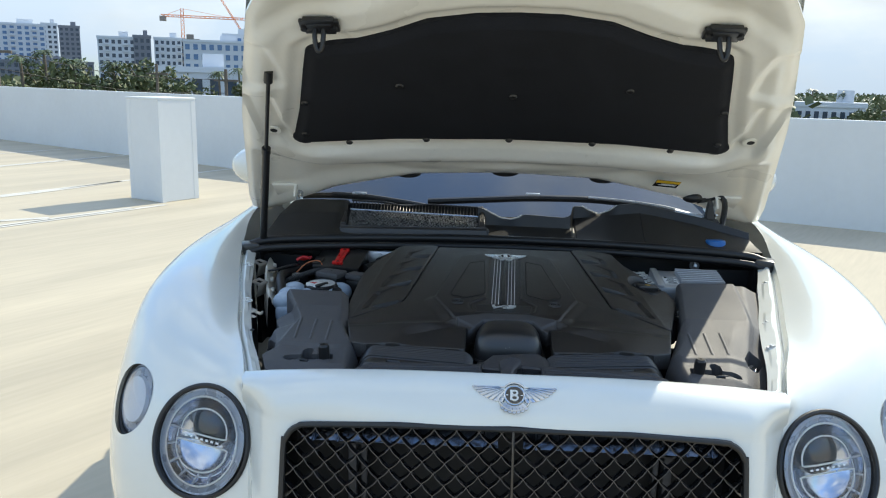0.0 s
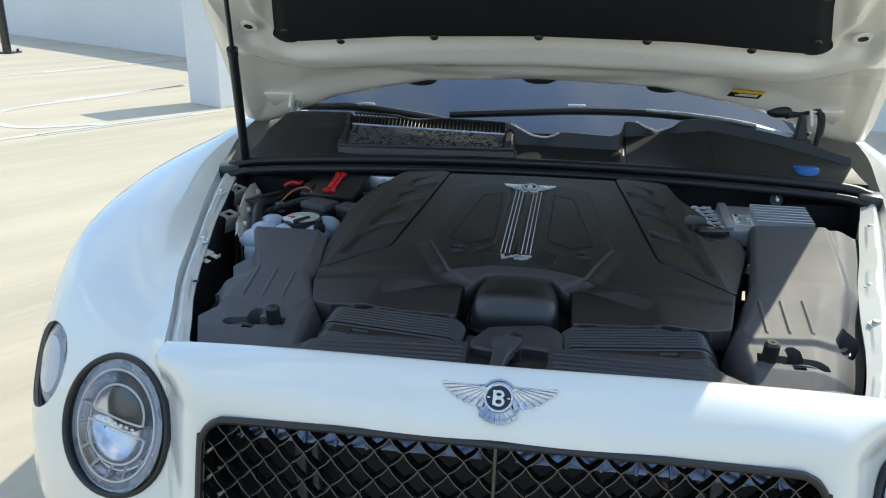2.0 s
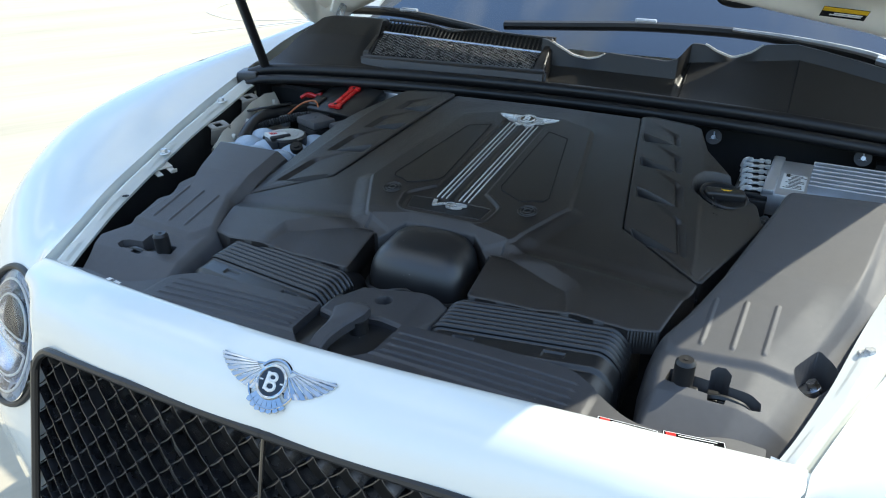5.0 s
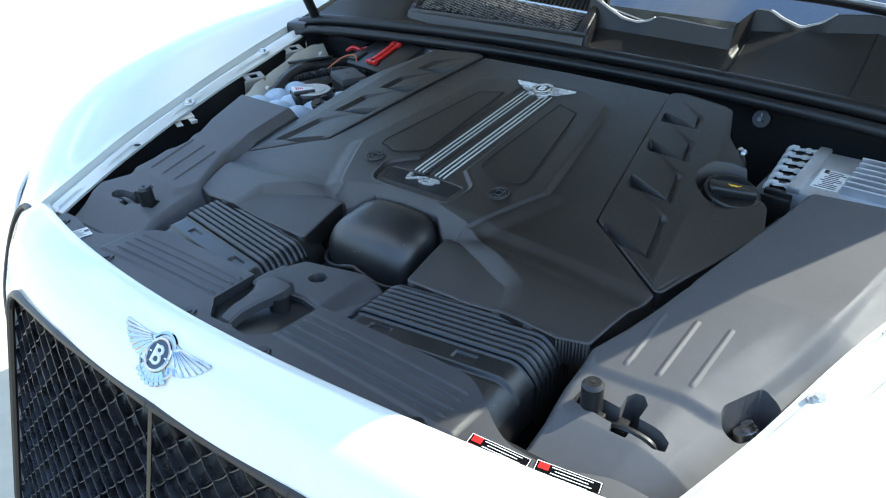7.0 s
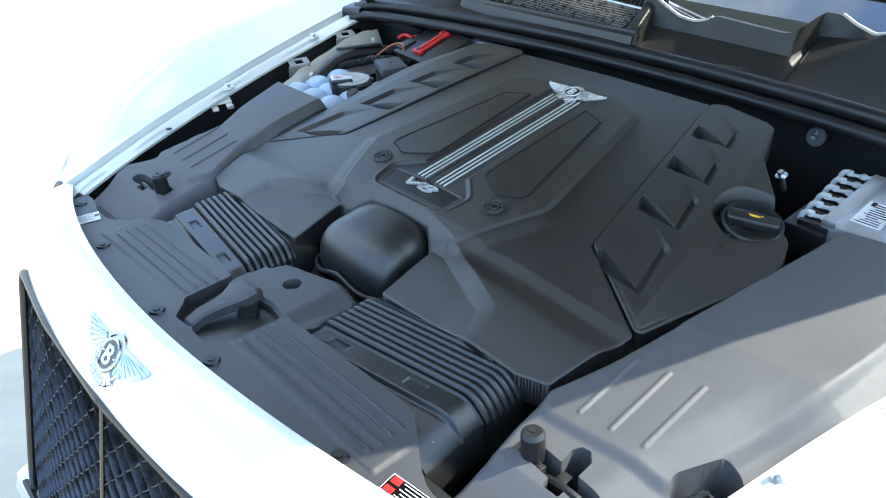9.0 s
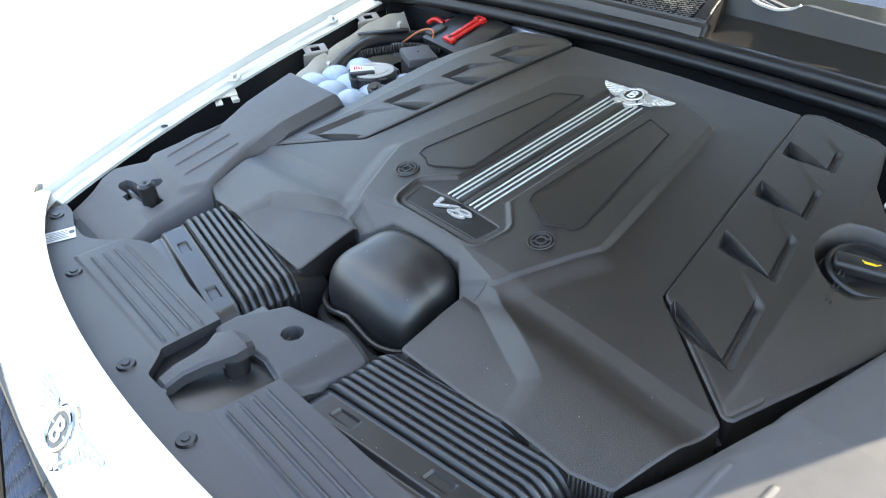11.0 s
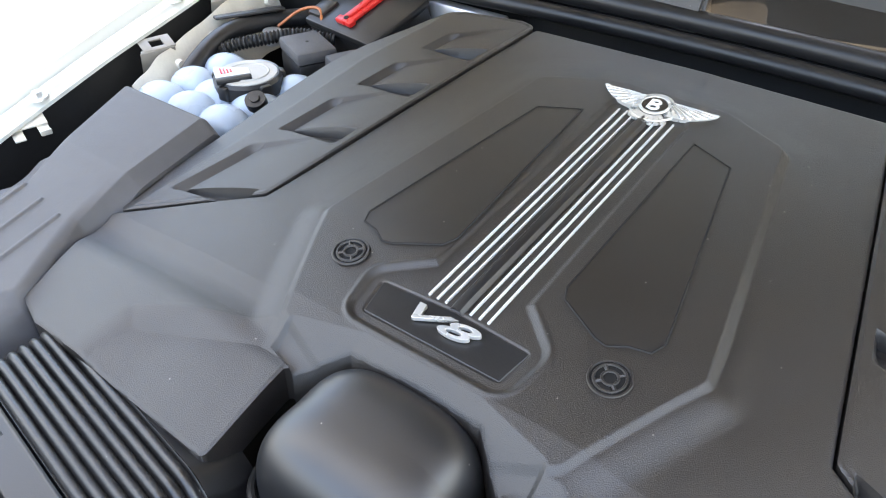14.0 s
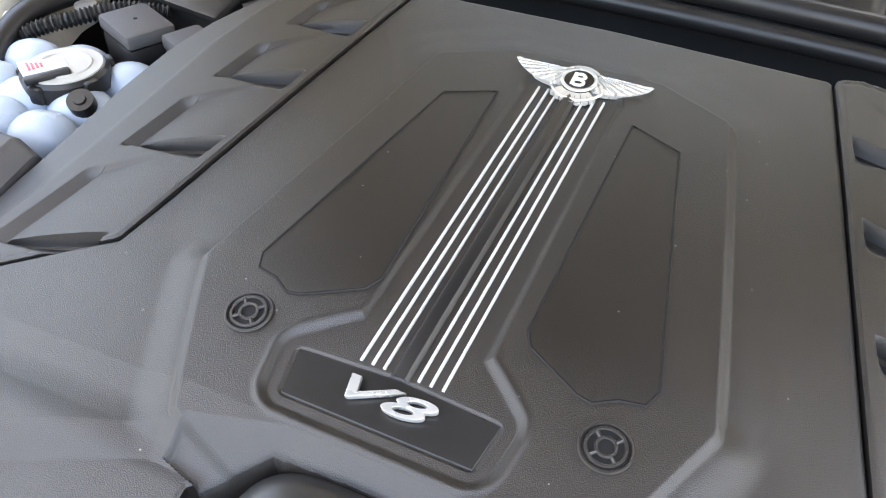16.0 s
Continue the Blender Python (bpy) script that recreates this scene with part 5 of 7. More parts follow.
def cowl(U, V):
    """V: 0 at the seal, 1 at the foot of the ridge, 2 on the ridge, 3 behind it."""
    near = 1.068 - 0.105 * U ** 2
    jump = step(U, 0.219, 0.236)
    foot = (1.132 - 0.02 * step(-U, 0.5, 0.8)) * (1 - jump) + (1.194 - 0.06 * step(U, 0.45, 0.80)) * jump
    low = np.interp(U, [-0.80, -0.68, -0.55, -0.52, 0.0, 0.22, 0.238, 0.454, 0.634, 0.80], [1.196, 1.214, 1.216, 1.190, 1.187, 1.183, 1.208, 1.233, 1.204, 1.165])
    ridge = foot + 0.010 + 0.062 * step(-U, 0.50, 0.54)
    top = eased(U, COWL_X, COWL_TOP)
    v = np.clip(V, 0, 1)
    y = np.where(V < 1, near + (foot - near) * v, np.where(V < 2, foot + (ridge - foot) * (V - 1), ridge + 0.16 * (V - 2)))
    z1 = 1.150 + (low - 1.150) * v ** 1.35
    z = np.where(V < 1, z1, np.where(V < 2, low + (top - low) * np.clip((V - 1) / 0.92, 0, 1), top - 0.075 * step(V, 2.04, 2.6)))
    return U, y, z


def cowl_keep(U, V, X, Y, Z):
    hole = polygon_sd(X, Y, [(-0.52, 1.075), (-0.085, 1.075), (-0.085, 1.42), (-0.52, 1.42)], 0.01)
    return np.maximum(-hole, np.maximum(U - 0.80, -U - 0.775 + 0.035 * V))


COWL_U = np.concatenate((span(-0.80, -0.10, 90), span(-0.094, 0.21, 76), span(0.2125, 0.242, 18), span(0.246, 0.46, 54), span(0.466, 0.80, 40)))
cowl_ob = surface("cowl_panel", COWL_U, np.concatenate([span(0, 1, 18), span(1.01, 2.0, 20), span(2.03, 3, 20)]), cowl, COWL, car, "moulded black cowl panel under the windscreen", cowl_keep, (0, 0, -0.012), 36)
for x, high in ((0.238, 1.208), (0.454, 1.2325)):
    near = 1.068 - 0.105 * x * x
    bm = bmesh.new()
    tube(bm, [(x, near + (1.194 - near) * t, 1.1505 + (high - 1.150) * t ** 1.35) for t in np.linspace(0, 1, 9)], 0.0014, 5, 1)
    part("joint", bm, DARK, cowl_ob)
# Pale strips paint in the sunlit rims of the two spindle cut-outs.
for x0, x1 in ((-0.062, 0.060), (0.262, 0.380)):
    bm = bmesh.new()
    back = 1.132 if x0 < 0 else 1.194
    tube(bm, [(x, back + 0.015, float(eased(np.array(x), COWL_X, COWL_TOP)) - 0.0005) for x in np.linspace(x0, x1, 15)], 0.0042, 6, 1)
    part("pale_rim", bm, PALE_GREY, cowl_ob, "pale strip painting the sunlit rim of the spindle cut-out")
bm = bmesh.new()
hexa(bm, [(0.655, 1.185, 1.195), (0.655, 1.225, 1.195), (0.725, 1.225, 1.185), (0.725, 1.185, 1.185)], [(0.664, 1.190, 1.222), (0.664, 1.220, 1.222), (0.712, 1.220, 1.218), (0.712, 1.190, 1.218)], 0.003)
hexa(bm, [(0.670, 1.192, 1.215), (0.670, 1.218, 1.215), (0.704, 1.218, 1.215), (0.704, 1.192, 1.215)], [(0.677, 1.198, 1.282), (0.677, 1.212, 1.282), (0.690, 1.212, 1.282), (0.690, 1.198, 1.282)], 0.004)
part("end_horn", bm, COWL, cowl_ob, "upright black horn at the end of the cowl")
# air inlet with its fine mesh
inlet = under(tagged(new("air_inlet"), "black framed air inlet with fine bright mesh"), car)


bm = bmesh.new()
hexa(bm, [(-0.536, 1.062, 1.140), (-0.536, 1.100, 1.140), (-0.536, 1.092, 1.181), (-0.536, 1.078, 1.178)], [(-0.048, 1.050, 1.140), (-0.048, 1.10, 1.140), (-0.048, 1.082, 1.190), (-0.048, 1.066, 1.186)], 0.006)
part("front_beam", bm, COVER, inlet)
for x0, x1, y1, top in ((-0.088, -0.052, 1.168, 1.246), (-0.540, -0.510, 1.215, 1.246)):
    bm = bmesh.new()
    y0 = 1.062 if x0 > -0.2 else 1.078
    hexa(bm, [(x0, y0, 1.14), (x0, y1, 1.14), (x0 + 0.006, y1, top), (x0 + 0.004, y0 + 0.012, 1.186)], [(x1, y0, 1.14), (x1, y1, 1.14), (x1 - 0.012, y1, top), (x1 - 0.004, y0 + 0.012, 1.186)], 0.005)
    part("side_fin", bm, COVER, inlet)


def inlet_at(u, v, w=0.0):
    return Vector((-0.512 + 0.428 * u, 1.092 - 0.016 * u + (0.072 - 0.010 * u) * v, 1.180 + 0.007 * u + (0.042 - 0.016 * u) * v + w))


verts, faces = [], []
for k in range(-20, 52):
    for way in (-1, 1):
        pts = []
        for v in np.linspace(0, 1, 24):
            u = k / 38 + (way * v * 0.28 if way > 0 else -v * 0.28 + 0.28)
            if 0 <= u <= 1:
                pts.append(inlet_at(u, v, 0.0006 * way))
        for p, q in zip(pts, pts[1:]):
            n = len(verts)
            s = Vector((0.0010, 0.0004 * way, 0))
            up = Vector((0, -0.0004, 0.0011))
            verts += [p - s, p + up, p + s, q - s, q + up, q + s]
            faces += [(n, n + 3, n + 4, n + 1), (n + 1, n + 4, n + 5, n + 2)]
tagged(mesh_part("mesh", verts, faces, WIRE, inlet, "fine dull woven mesh", False), kind="stuff")
for k in range(40):
    u = (k + 0.5) / 40
    bm = bmesh.new()
    p = inlet_at(u, 0.97)
    rod(bm, p + Vector((0, 0, -0.004)), p + Vector((0, 0.030, 0.024 - 0.010 * math.exp(-((u - 0.42) / 0.10) ** 2))), 0.0017, seg=6)
    part("slat", bm, SATIN, inlet)
bm = bmesh.new()
rod(bm, inlet_at(0, 0.97), inlet_at(1, 0.97), 0.0035, seg=8)
part("rail", bm, STEEL, inlet)
bm = bmesh.new()
tube(bm, [inlet_at(u, 0.97) + Vector((0, 0.032, 0.026 - 0.010 * math.exp(-((u - 0.42) / 0.10) ** 2))) for u in np.linspace(0, 1, 26)], 0.0036, 6, 1)
part("top_rim", bm, COVER, inlet, "wavy top rim")
# Dark sheets added behind and under the mesh to hide a bright gap.
bm = bmesh.new()
box(bm, -0.30, 1.205, 1.185, 0.45, 0.012, 0.10)
part("dark_backing", bm, DARK, inlet)
bm = bmesh.new()
box(bm, -0.30, 1.16, 1.135, 0.47, 0.16, 0.01)
part("tray", bm, DARK, inlet)

for pts, clip, cut in (([(-0.735, 1.34, 1.244), (-0.60, 1.30, 1.254), (-0.485, 1.28, 1.252), (-0.316, 1.27, 1.232), (-0.199, 1.26, 1.212), (0.020, 1.22, 1.180)], (-0.50, 1.272, 1.260), 0.06), ([(-0.266, 1.345, 1.234), (-0.05, 1.345, 1.248), (0.105, 1.340, 1.258), (0.30, 1.335, 1.260), (0.445, 1.335, 1.249), (0.585, 1.335, 1.229), (0.68, 1.30, 1.205)], (0.105, 1.325, 1.267), 0.30)):
    wiper = under(tagged(new("wiper"), "black wiper resting at the foot of the windscreen"), car)
    bm = bmesh.new()
    tube(bm, [(x, y + 0.018, z - 0.010) for x, y, z in pts], 0.012, 8)
    part("blade", bm, SMOOTH, wiper)
    bm = bmesh.new()
    silver = pts[0][0] > -0.5
    tube(bm, pts[3:] if silver else pts[1:], lambda s: 0.0045 + 0.0045 * s, 6)
    part("arm", bm, CASTING if silver else GREYP, wiper, "satin silver wiper arm" if silver else "satin black wiper arm")
    bm = bmesh.new()
    tip = [Vector(p) for p in pts[-2:]]
    hexa(bm, *[[p + Vector((0, dy, dz)) for dy, dz in ((-w, -0.004), (w, -0.004), (w * 0.6, h), (-w * 0.6, h))] for p, w, h in ((tip[0].lerp(tip[1], cut), 0.009, 0.010), (tip[1] + Vector((0.02, -0.004, -0.006)), 0.014, 0.008))], 0.003)
    part("arm_cover", bm, CASTING, wiper, "pale grey cover at the foot of the arm")
    bm = bmesh.new()
    box(bm, *clip, 0.05, 0.014, 0.009, 0.003)
    part("clip", bm, LAMPGREY, wiper, "pale grey blade clip")
bm = bmesh.new()
tube(bm, [(0.60, 1.32, 1.222), (0.66, 1.30, 1.212), (0.70, 1.285, 1.205)], 0.010, 8)
part("wiper_spindle", bm, CASTING, car, "bare wiper spindle")
bm = bmesh.new()
rod(bm, (0.676, 1.078, 1.145), (0.676, 1.080, 1.168), 0.032, 0.031, 28)
rod(bm, (0.676, 1.080, 1.168), (0.676, 1.0803, 1.1715), 0.031, 0.027, 28)
part("washer_cap", bm, BLUE, car, "blue washer filler cap")

# ---- dark lining of the bay ----
bay = under(tagged(new("bay_lining"), "dark engine bay lining"), car)
bm = bmesh.new()
box(bm, 0, 0.63, 0.80, 1.16, 0.86, 0.02)
part("floor_pan", bm, DARK, bay)
bm = bmesh.new()
box(bm, 0, 1.085, 0.98, 1.56, 0.02, 0.30)
part("bulkhead", bm, DARK, bay)
for side in (-1, 1):
    pts = [(side * (x + 0.012), y, z) for x, y, z in FLANGE_IN]
    bm = bmesh.new()
    rows = [(bm.verts.new((x + side * 0.004, y, z - 0.006)), bm.verts.new((x - side * 0.01, y, 0.80))) for x, y, z in pts]
    for p, q in zip(rows, rows[1:]):
        bm.faces.new((p[0], q[0], q[1], p[1]))
    bmesh.ops.recalc_face_normals(bm, faces=bm.faces)
    part("side_wall", bm, DARK, bay)
    # Dark sheets added so the bright deck doesn't show through the rear corner.
    bm = bmesh.new()
    box(bm, side * 0.775, 1.035, 0.965, 0.014, 0.13, 0.32)
    box(bm, side * 0.70, 1.03, 0.95, 0.15, 0.03, 0.28)
    part("corner_backing", bm, DARK, bay)


# ---- engine cover ----
def deck_z(x, y):
    """The sloping top of the engine cover, falling away to its sides and front."""
    z = 1.089 + 0.18 * (y - 0.512)
    z = z - 0.018 * step(np.abs(x), 0.16, 0.45) * (1 - step(y, 0.55, 0.95))
    z = z + np.interp(y, [0.30, 0.42, 0.455, 0.52, 0.83, 0.93], [0.003, 0.003, 0.0085, 0.0085, 0.0025, 0.0])
    return z - 0.007 * step(0.40 - y, 0.0, 0.10)


OCT = mirrored([(0.0, 0.40), (0.128, 0.437), (0.181, 0.547), (0.130, 0.822), (0.066, 0.851), (0.0, 0.853)])
MAIN = mirrored([(0.0, 0.440), (0.061, 0.438), (0.1015, 0.404), (0.1015, 0.318), (0.335, 0.324), (0.374, 0.336), (0.400, 0.452), (0.267, 0.542), (0.199, 0.925), (0.0, 0.930)])
SIDE_PANEL = [(0.4015, 0.4545), (0.462, 0.668), (0.447, 0.717), (0.398, 0.770), (0.343, 0.832), (0.318, 0.905), (0.300, 0.916), (0.222, 0.932), (0.2005, 0.926), (0.2687, 0.5440)]
CHANNEL = mirrored([(0.0, 0.463), (0.074, 0.463), (0.082, 0.507), (0.043, 0.541), (0.040, 0.800), (0.043, 0.822), (0.0, 0.824)])
BADGE_BOX = mirrored([(0.0, 0.470), (0.067, 0.470), (0.0735, 0.506), (0.0, 0.510)])
cover = thing("engine_cover", "black grained plastic engine cover with silver badges", "engine cover", at=(0, 0.62, 0.95))


def ramp(x, a, b):
    return np.clip((x - a) / (b - a), 0, 1)


def skew(y):
    """The cover sits a few millimetres askew on the engine."""
    return np.interp(y, [0.42, 0.52, 0.83], [-0.004, -0.0045, 0.0])


def axis_x(y):
    """The line of the trim strips and the badges."""
    return np.interp(y, [0.47, 0.511, 0.81], [-0.0115, -0.0115, -0.0008])


def main_z(x, y):
    e = polygon_sd(x, y, MAIN, 0.006)
    x = x - skew(y)
    ax = np.abs(x)
    z = deck_z(x, y)
    o = polygon_sd(x, y, OCT, 0.010)
    low = 0.0050 * (1 - step(y, 0.535, 0.565))
    z = z - (0.0086 - low) * ramp(o, -0.0006, 0.0046 + 0.0026 * step(x, 0.10, 0.15) * step(y, 0.52, 0.60)) * step(y, 0.40, 0.44)
    z = z - (0.0023 + low) * step(o, 0.003, 0.034) * step(y, 0.40, 0.44)
    # flat facets of the two front shoulders, below a chamfered band
    split = ramp(ax - np.interp(y, [0.397, 0.413], [0.05, 0.1195]), -0.002, 0.002)
    f = polygon_sd(ax, y, [(-0.2, 0.431), (0.134, 0.431), (0.256, 0.379), (0.272, 0.337), (0.262, 0.20), (-0.2, 0.20)])
    z = z - (0.0105 * ramp(-f, 0.0, 0.022) + 0.02 * np.maximum(0, -f - 0.022)) * split * (1 - step(ax, 0.195, 0.285))
    # the front edge of the centre plate slopes down to the notch
    crease = 0.453 - 0.017 * ramp(ax, 0.055, 0.128)
    z = z - 0.55 * np.maximum(0, crease - y) * (1 - split)
    # sunken channel with the trim strips, and the deeper frame of the model badge
    ch = x + skew(y) - axis_x(y)
    c = polygon_sd(ch, y, CHANNEL, 0.016)
    z = z - 0.0030 * step(-c, -0.0050, 0.0012) + 0.0011 * np.exp(-((c - 0.0062) / 0.0022) ** 2) * (1 - step(y, 0.53, 0.56))
    b = polygon_sd(ch, y, BADGE_BOX, 0.006)
    z = z - 0.0010 * ramp(-b, 0.0, 0.0012)
    # shallow hollow above the channel and a low crown round the plate
    ridge = polygon_sd(x, y, mirrored([(0.0, 0.50), (0.225, 0.56), (0.165, 0.845), (0.10, 0.885), (0.0, 0.888)]), 0.03)
    z = z - 0.0018 * step(ridge, -0.02, 0.02) * step(y, 0.5, 0.6)
    z = z - 0.0014 * ramp(e, -0.0030, 0.0) ** 2
    return z


def lines_at(a, b, gap, *dense):
    """Grid lines from a to b, closer together near the given places."""
    out = [a]
    while out[-1] < b:
        near = min(abs(out[-1] - d) for d in dense)
        out.append(out[-1] + gap * (0.45 + 0.55 * min(1.0, near / 0.012)))
    return np.array(out)


ACROSS = lines_at(0.0, 0.41, 0.0012, 0.068, 0.045, 0.1195, 0.108)
surface("main_cover", np.concatenate((-ACROSS[:0:-1], ACROSS)), lines_at(0.30, 0.94, 0.0012, 0.405, 0.44, 0.455, 0.468, 0.505), lambda U, V: (U, V, main_z(U, V)), COVER, cover, "", lambda U, V, X, Y, Z: polygon_sd(U, V, MAIN, 0.006), (0, 0, -0.035), 50)

FRONTS = (0.549, 0.671, 0.771, 0.8595)
BACKS = (0.660, 0.759, 0.843, 0.921)


def panel_place(U, V):
    """Place in plan: U runs from the joint (0) to the outer ends of the blades (1), V back along the joint."""
    wide = 0.0900 - 0.058 * (V - 0.549)
    return 0.2 + (0.925 - V) * 0.181 + wide * U, V - 0.385 * wide * U


PANELS = {1: SIDE_PANEL, -1: [(0.4015, 0.4545), (0.412, 0.522), (0.414, 0.575), (0.413, 0.64), (0.410, 0.71), (0.400, 0.768), (0.380, 0.818), (0.350, 0.862), (0.326, 0.905), (0.300, 0.920), (0.222, 0.932), (0.2005, 0.926), (0.2687, 0.5440)]}


def panel_z(U, V, x, y, side):
    z = deck_z(x, y) - 0.0098
    # flank that falls from a crease to the outer edge
    fall = polygon_sd(x, y, [(0.390, 0.44), (0.384, 0.50), (0.366, 0.62), (0.347, 0.78), (0.326, 0.86), (0.31, 0.94), (0.7, 0.94), (0.7, 0.40), (0.40, 0.40)])
    z = z - 0.25 * np.maximum(0, -fall + 0.002) * step(-fall, -0.004, 0.006)
    k = ramp(U, 0.16, 1.0)
    for v0, v1 in zip(FRONTS, BACKS):
        back = v1 - 0.026 * k
        # blade: flush at its inner end, sunken at its outer end, with a low crown
        inside = ramp(V, v0 - 0.0006, v0 + 0.0006) * (1 - step(V, back - 0.004, back + 0.007)) * ramp(U, 0.14, 0.18) * (U < 1.0)
        z = z - inside * 0.0035 * k ** 2
        z = z - 0.0068 * ramp(V, v0 - 0.004, v0 + 0.001) * (1 - step(V, back - 0.006, back + 0.006)) * ramp(U, 0.985, 1.015) * (1 - ramp(U, 1.05, 1.17))
        lip = ramp(V, v0 - 0.0006, v0 + 0.0006) * (1 - step(V, v0, v0 + 0.035)) * np.sin(np.clip(k, 0, 1) * math.pi) ** 0.8
        z = z + 0.0010 * lip * (1 - ramp(U, 0.8, 1.0))
        # pocket in front of the blade, dying away forwards
        long = 0.026 * (1 - k) + 0.005
        pocket = ramp(v0 + 0.0006 - V, 0.0, 0.0012) * (1 - ramp(v0 - V, 0.25 * long, long)) * ramp(U, 0.13, 0.20) * (1 - ramp(U, 0.99, 1.13))
        z = z - (0.0140 - 0.0050 * k) * pocket
    # round well of the filler cap
    if side > 0:
        well = np.hypot(x - 0.392, y - 0.722)
        z = z + (np.minimum(z, 1.0885) - z) * (1 - step(well, 0.0445, 0.054))
    # thin lip along the edge
    e = polygon_sd(x, y, PANELS[side], 0.010)
    z = z - 0.0010 * np.exp(-((e + 0.0055) / 0.0011) ** 2) * (U < 1.6) * step(U, 0.06, 0.14)
    return z - 0.0015 * ramp(e, -0.0018, 0.0) ** 2


ALONG = lines_at(0.44, 1.02, 0.0024, *FRONTS, *BACKS, *(v - 0.013 for v in BACKS), *(v - 0.026 for v in BACKS))
OUT = np.concatenate((span(-0.06, 0.10, 6), span(0.12, 0.20, 9), span(0.225, 0.95, 24), span(0.97, 1.18, 18), span(1.20, 3.1, 120)))
for side in (-1, 1):
    def panel(U, V):
        x, y = panel_place(U, V)
        return side * x, y, panel_z(U, V, x, y, side)

    surface("side_panel", OUT, ALONG, panel, COVER, cover, "louvred side panel of the cover", lambda U, V, X, Y, Z: polygon_sd(np.abs(X), Y, PANELS[side], 0.010), (0, 0, -0.035), 20, side < 0)
for side in (-1, 1):
    bm = bmesh.new()
    tube(bm, [(side * 0.201, 0.925, 1.125), (side * 0.235, 0.735, 1.09), (side * 0.269, 0.5435, 1.055), (side * 0.402, 0.454, 1.03)], 0.004, 6, 6)
    part("joint", bm, DARK, cover)

# raised lettering on the flank, too small to read
bm = bmesh.new()
for i in range(3):
    c = Vector((0.386 - 0.004 * i, 0.655 + 0.018 * i, 0))
    for j in range(2):
        x, y = c.x + 0.005 * j, c.y - 0.001 * j
        a, b = np.array(x), np.array(y)
        fall = 0.25 * max(0.0, x - 0.358)
        box(bm, x, y, float(deck_z(a, b)) - 0.0098 - fall, 0.0018, 0.012, 0.0012, 0, Matrix.Rotation(radians(12), 4, "Z"))
part("raised_lettering", bm, COVER, cover, "small raised bars of lettering", False)

# trim strips
for off in (-0.0287, -0.0204, -0.0121, 0.0120, 0.0204, 0.0288):
    bm = bmesh.new()
    vs = []
    for y in np.linspace(0.511, 0.810, 40):
        x = off + float(axis_x(y))
        z = float(main_z(np.array(x), np.array(y)))
        vs.append([bm.verts.new((x + dx, y, z + dz)) for dx, dz in ((-0.00105, -0.0008), (-0.0008, 0.0018), (0.0008, 0.0018), (0.00105, -0.0008))])
    for p, q in zip(vs, vs[1:]):
        for j in range(3):
            bm.faces.new((p[j], p[j + 1], q[j + 1], q[j]))
    bm.faces.new(vs[0])
    bmesh.ops.recalc_face_normals(bm, faces=bm.faces)
    part("trim_strip", bm, BADGE, cover, "silver trim strip", True, 20)
bm = bmesh.new()
vs = []
for y in np.linspace(0.508, 0.812, 30):
    z = float(main_z(axis_x(y), np.array(y)))
    vs.append([bm.verts.new((dx + float(axis_x(y)), y, z + dz)) for dx, dz in ((-0.0068, 0.0003), (-0.004, 0.0042), (0.0, 0.0052), (0.004, 0.0042), (0.0068, 0.0003))])
for p, q in zip(vs, vs[1:]):
    for j in range(4):
        bm.faces.new((p[j], p[j + 1], q[j + 1], q[j]))
bmesh.ops.recalc_face_normals(bm, faces=bm.faces)
part("centre_rib", bm, SATIN, cover)
bm = bmesh.new()
slab(bm, [tuple(p) for p in shrink([np.array(q) - (0.0115, 0) for q in BADGE_BOX], 0.0022)], lambda x, y: float(deck_z(np.array(x), np.array(y))) - 0.0034, 0.003, 0.0006, 1)
part("badge_plate", bm, SMOOTH, cover, "smooth black badge plate")
TILT = Matrix.Rotation(math.atan(0.18), 4, "X")
text_part("model_badge", "V8", 0.034, 0.0017, Matrix.Translation((-0.0205, 0.4900, float(deck_z(0.0, 0.4915)) - 0.0004)) @ TILT @ Matrix.Diagonal((1.74, 0.67, 1, 1)), SILVER, cover, "silver V8 model badge", 0.35)
wing_badge("wing_badge", Matrix.Translation((0.001, 0.824, float(deck_z(0.0, 0.824)) + 0.001)) @ TILT, 0.060, cover, SILVER, "silver winged badge")

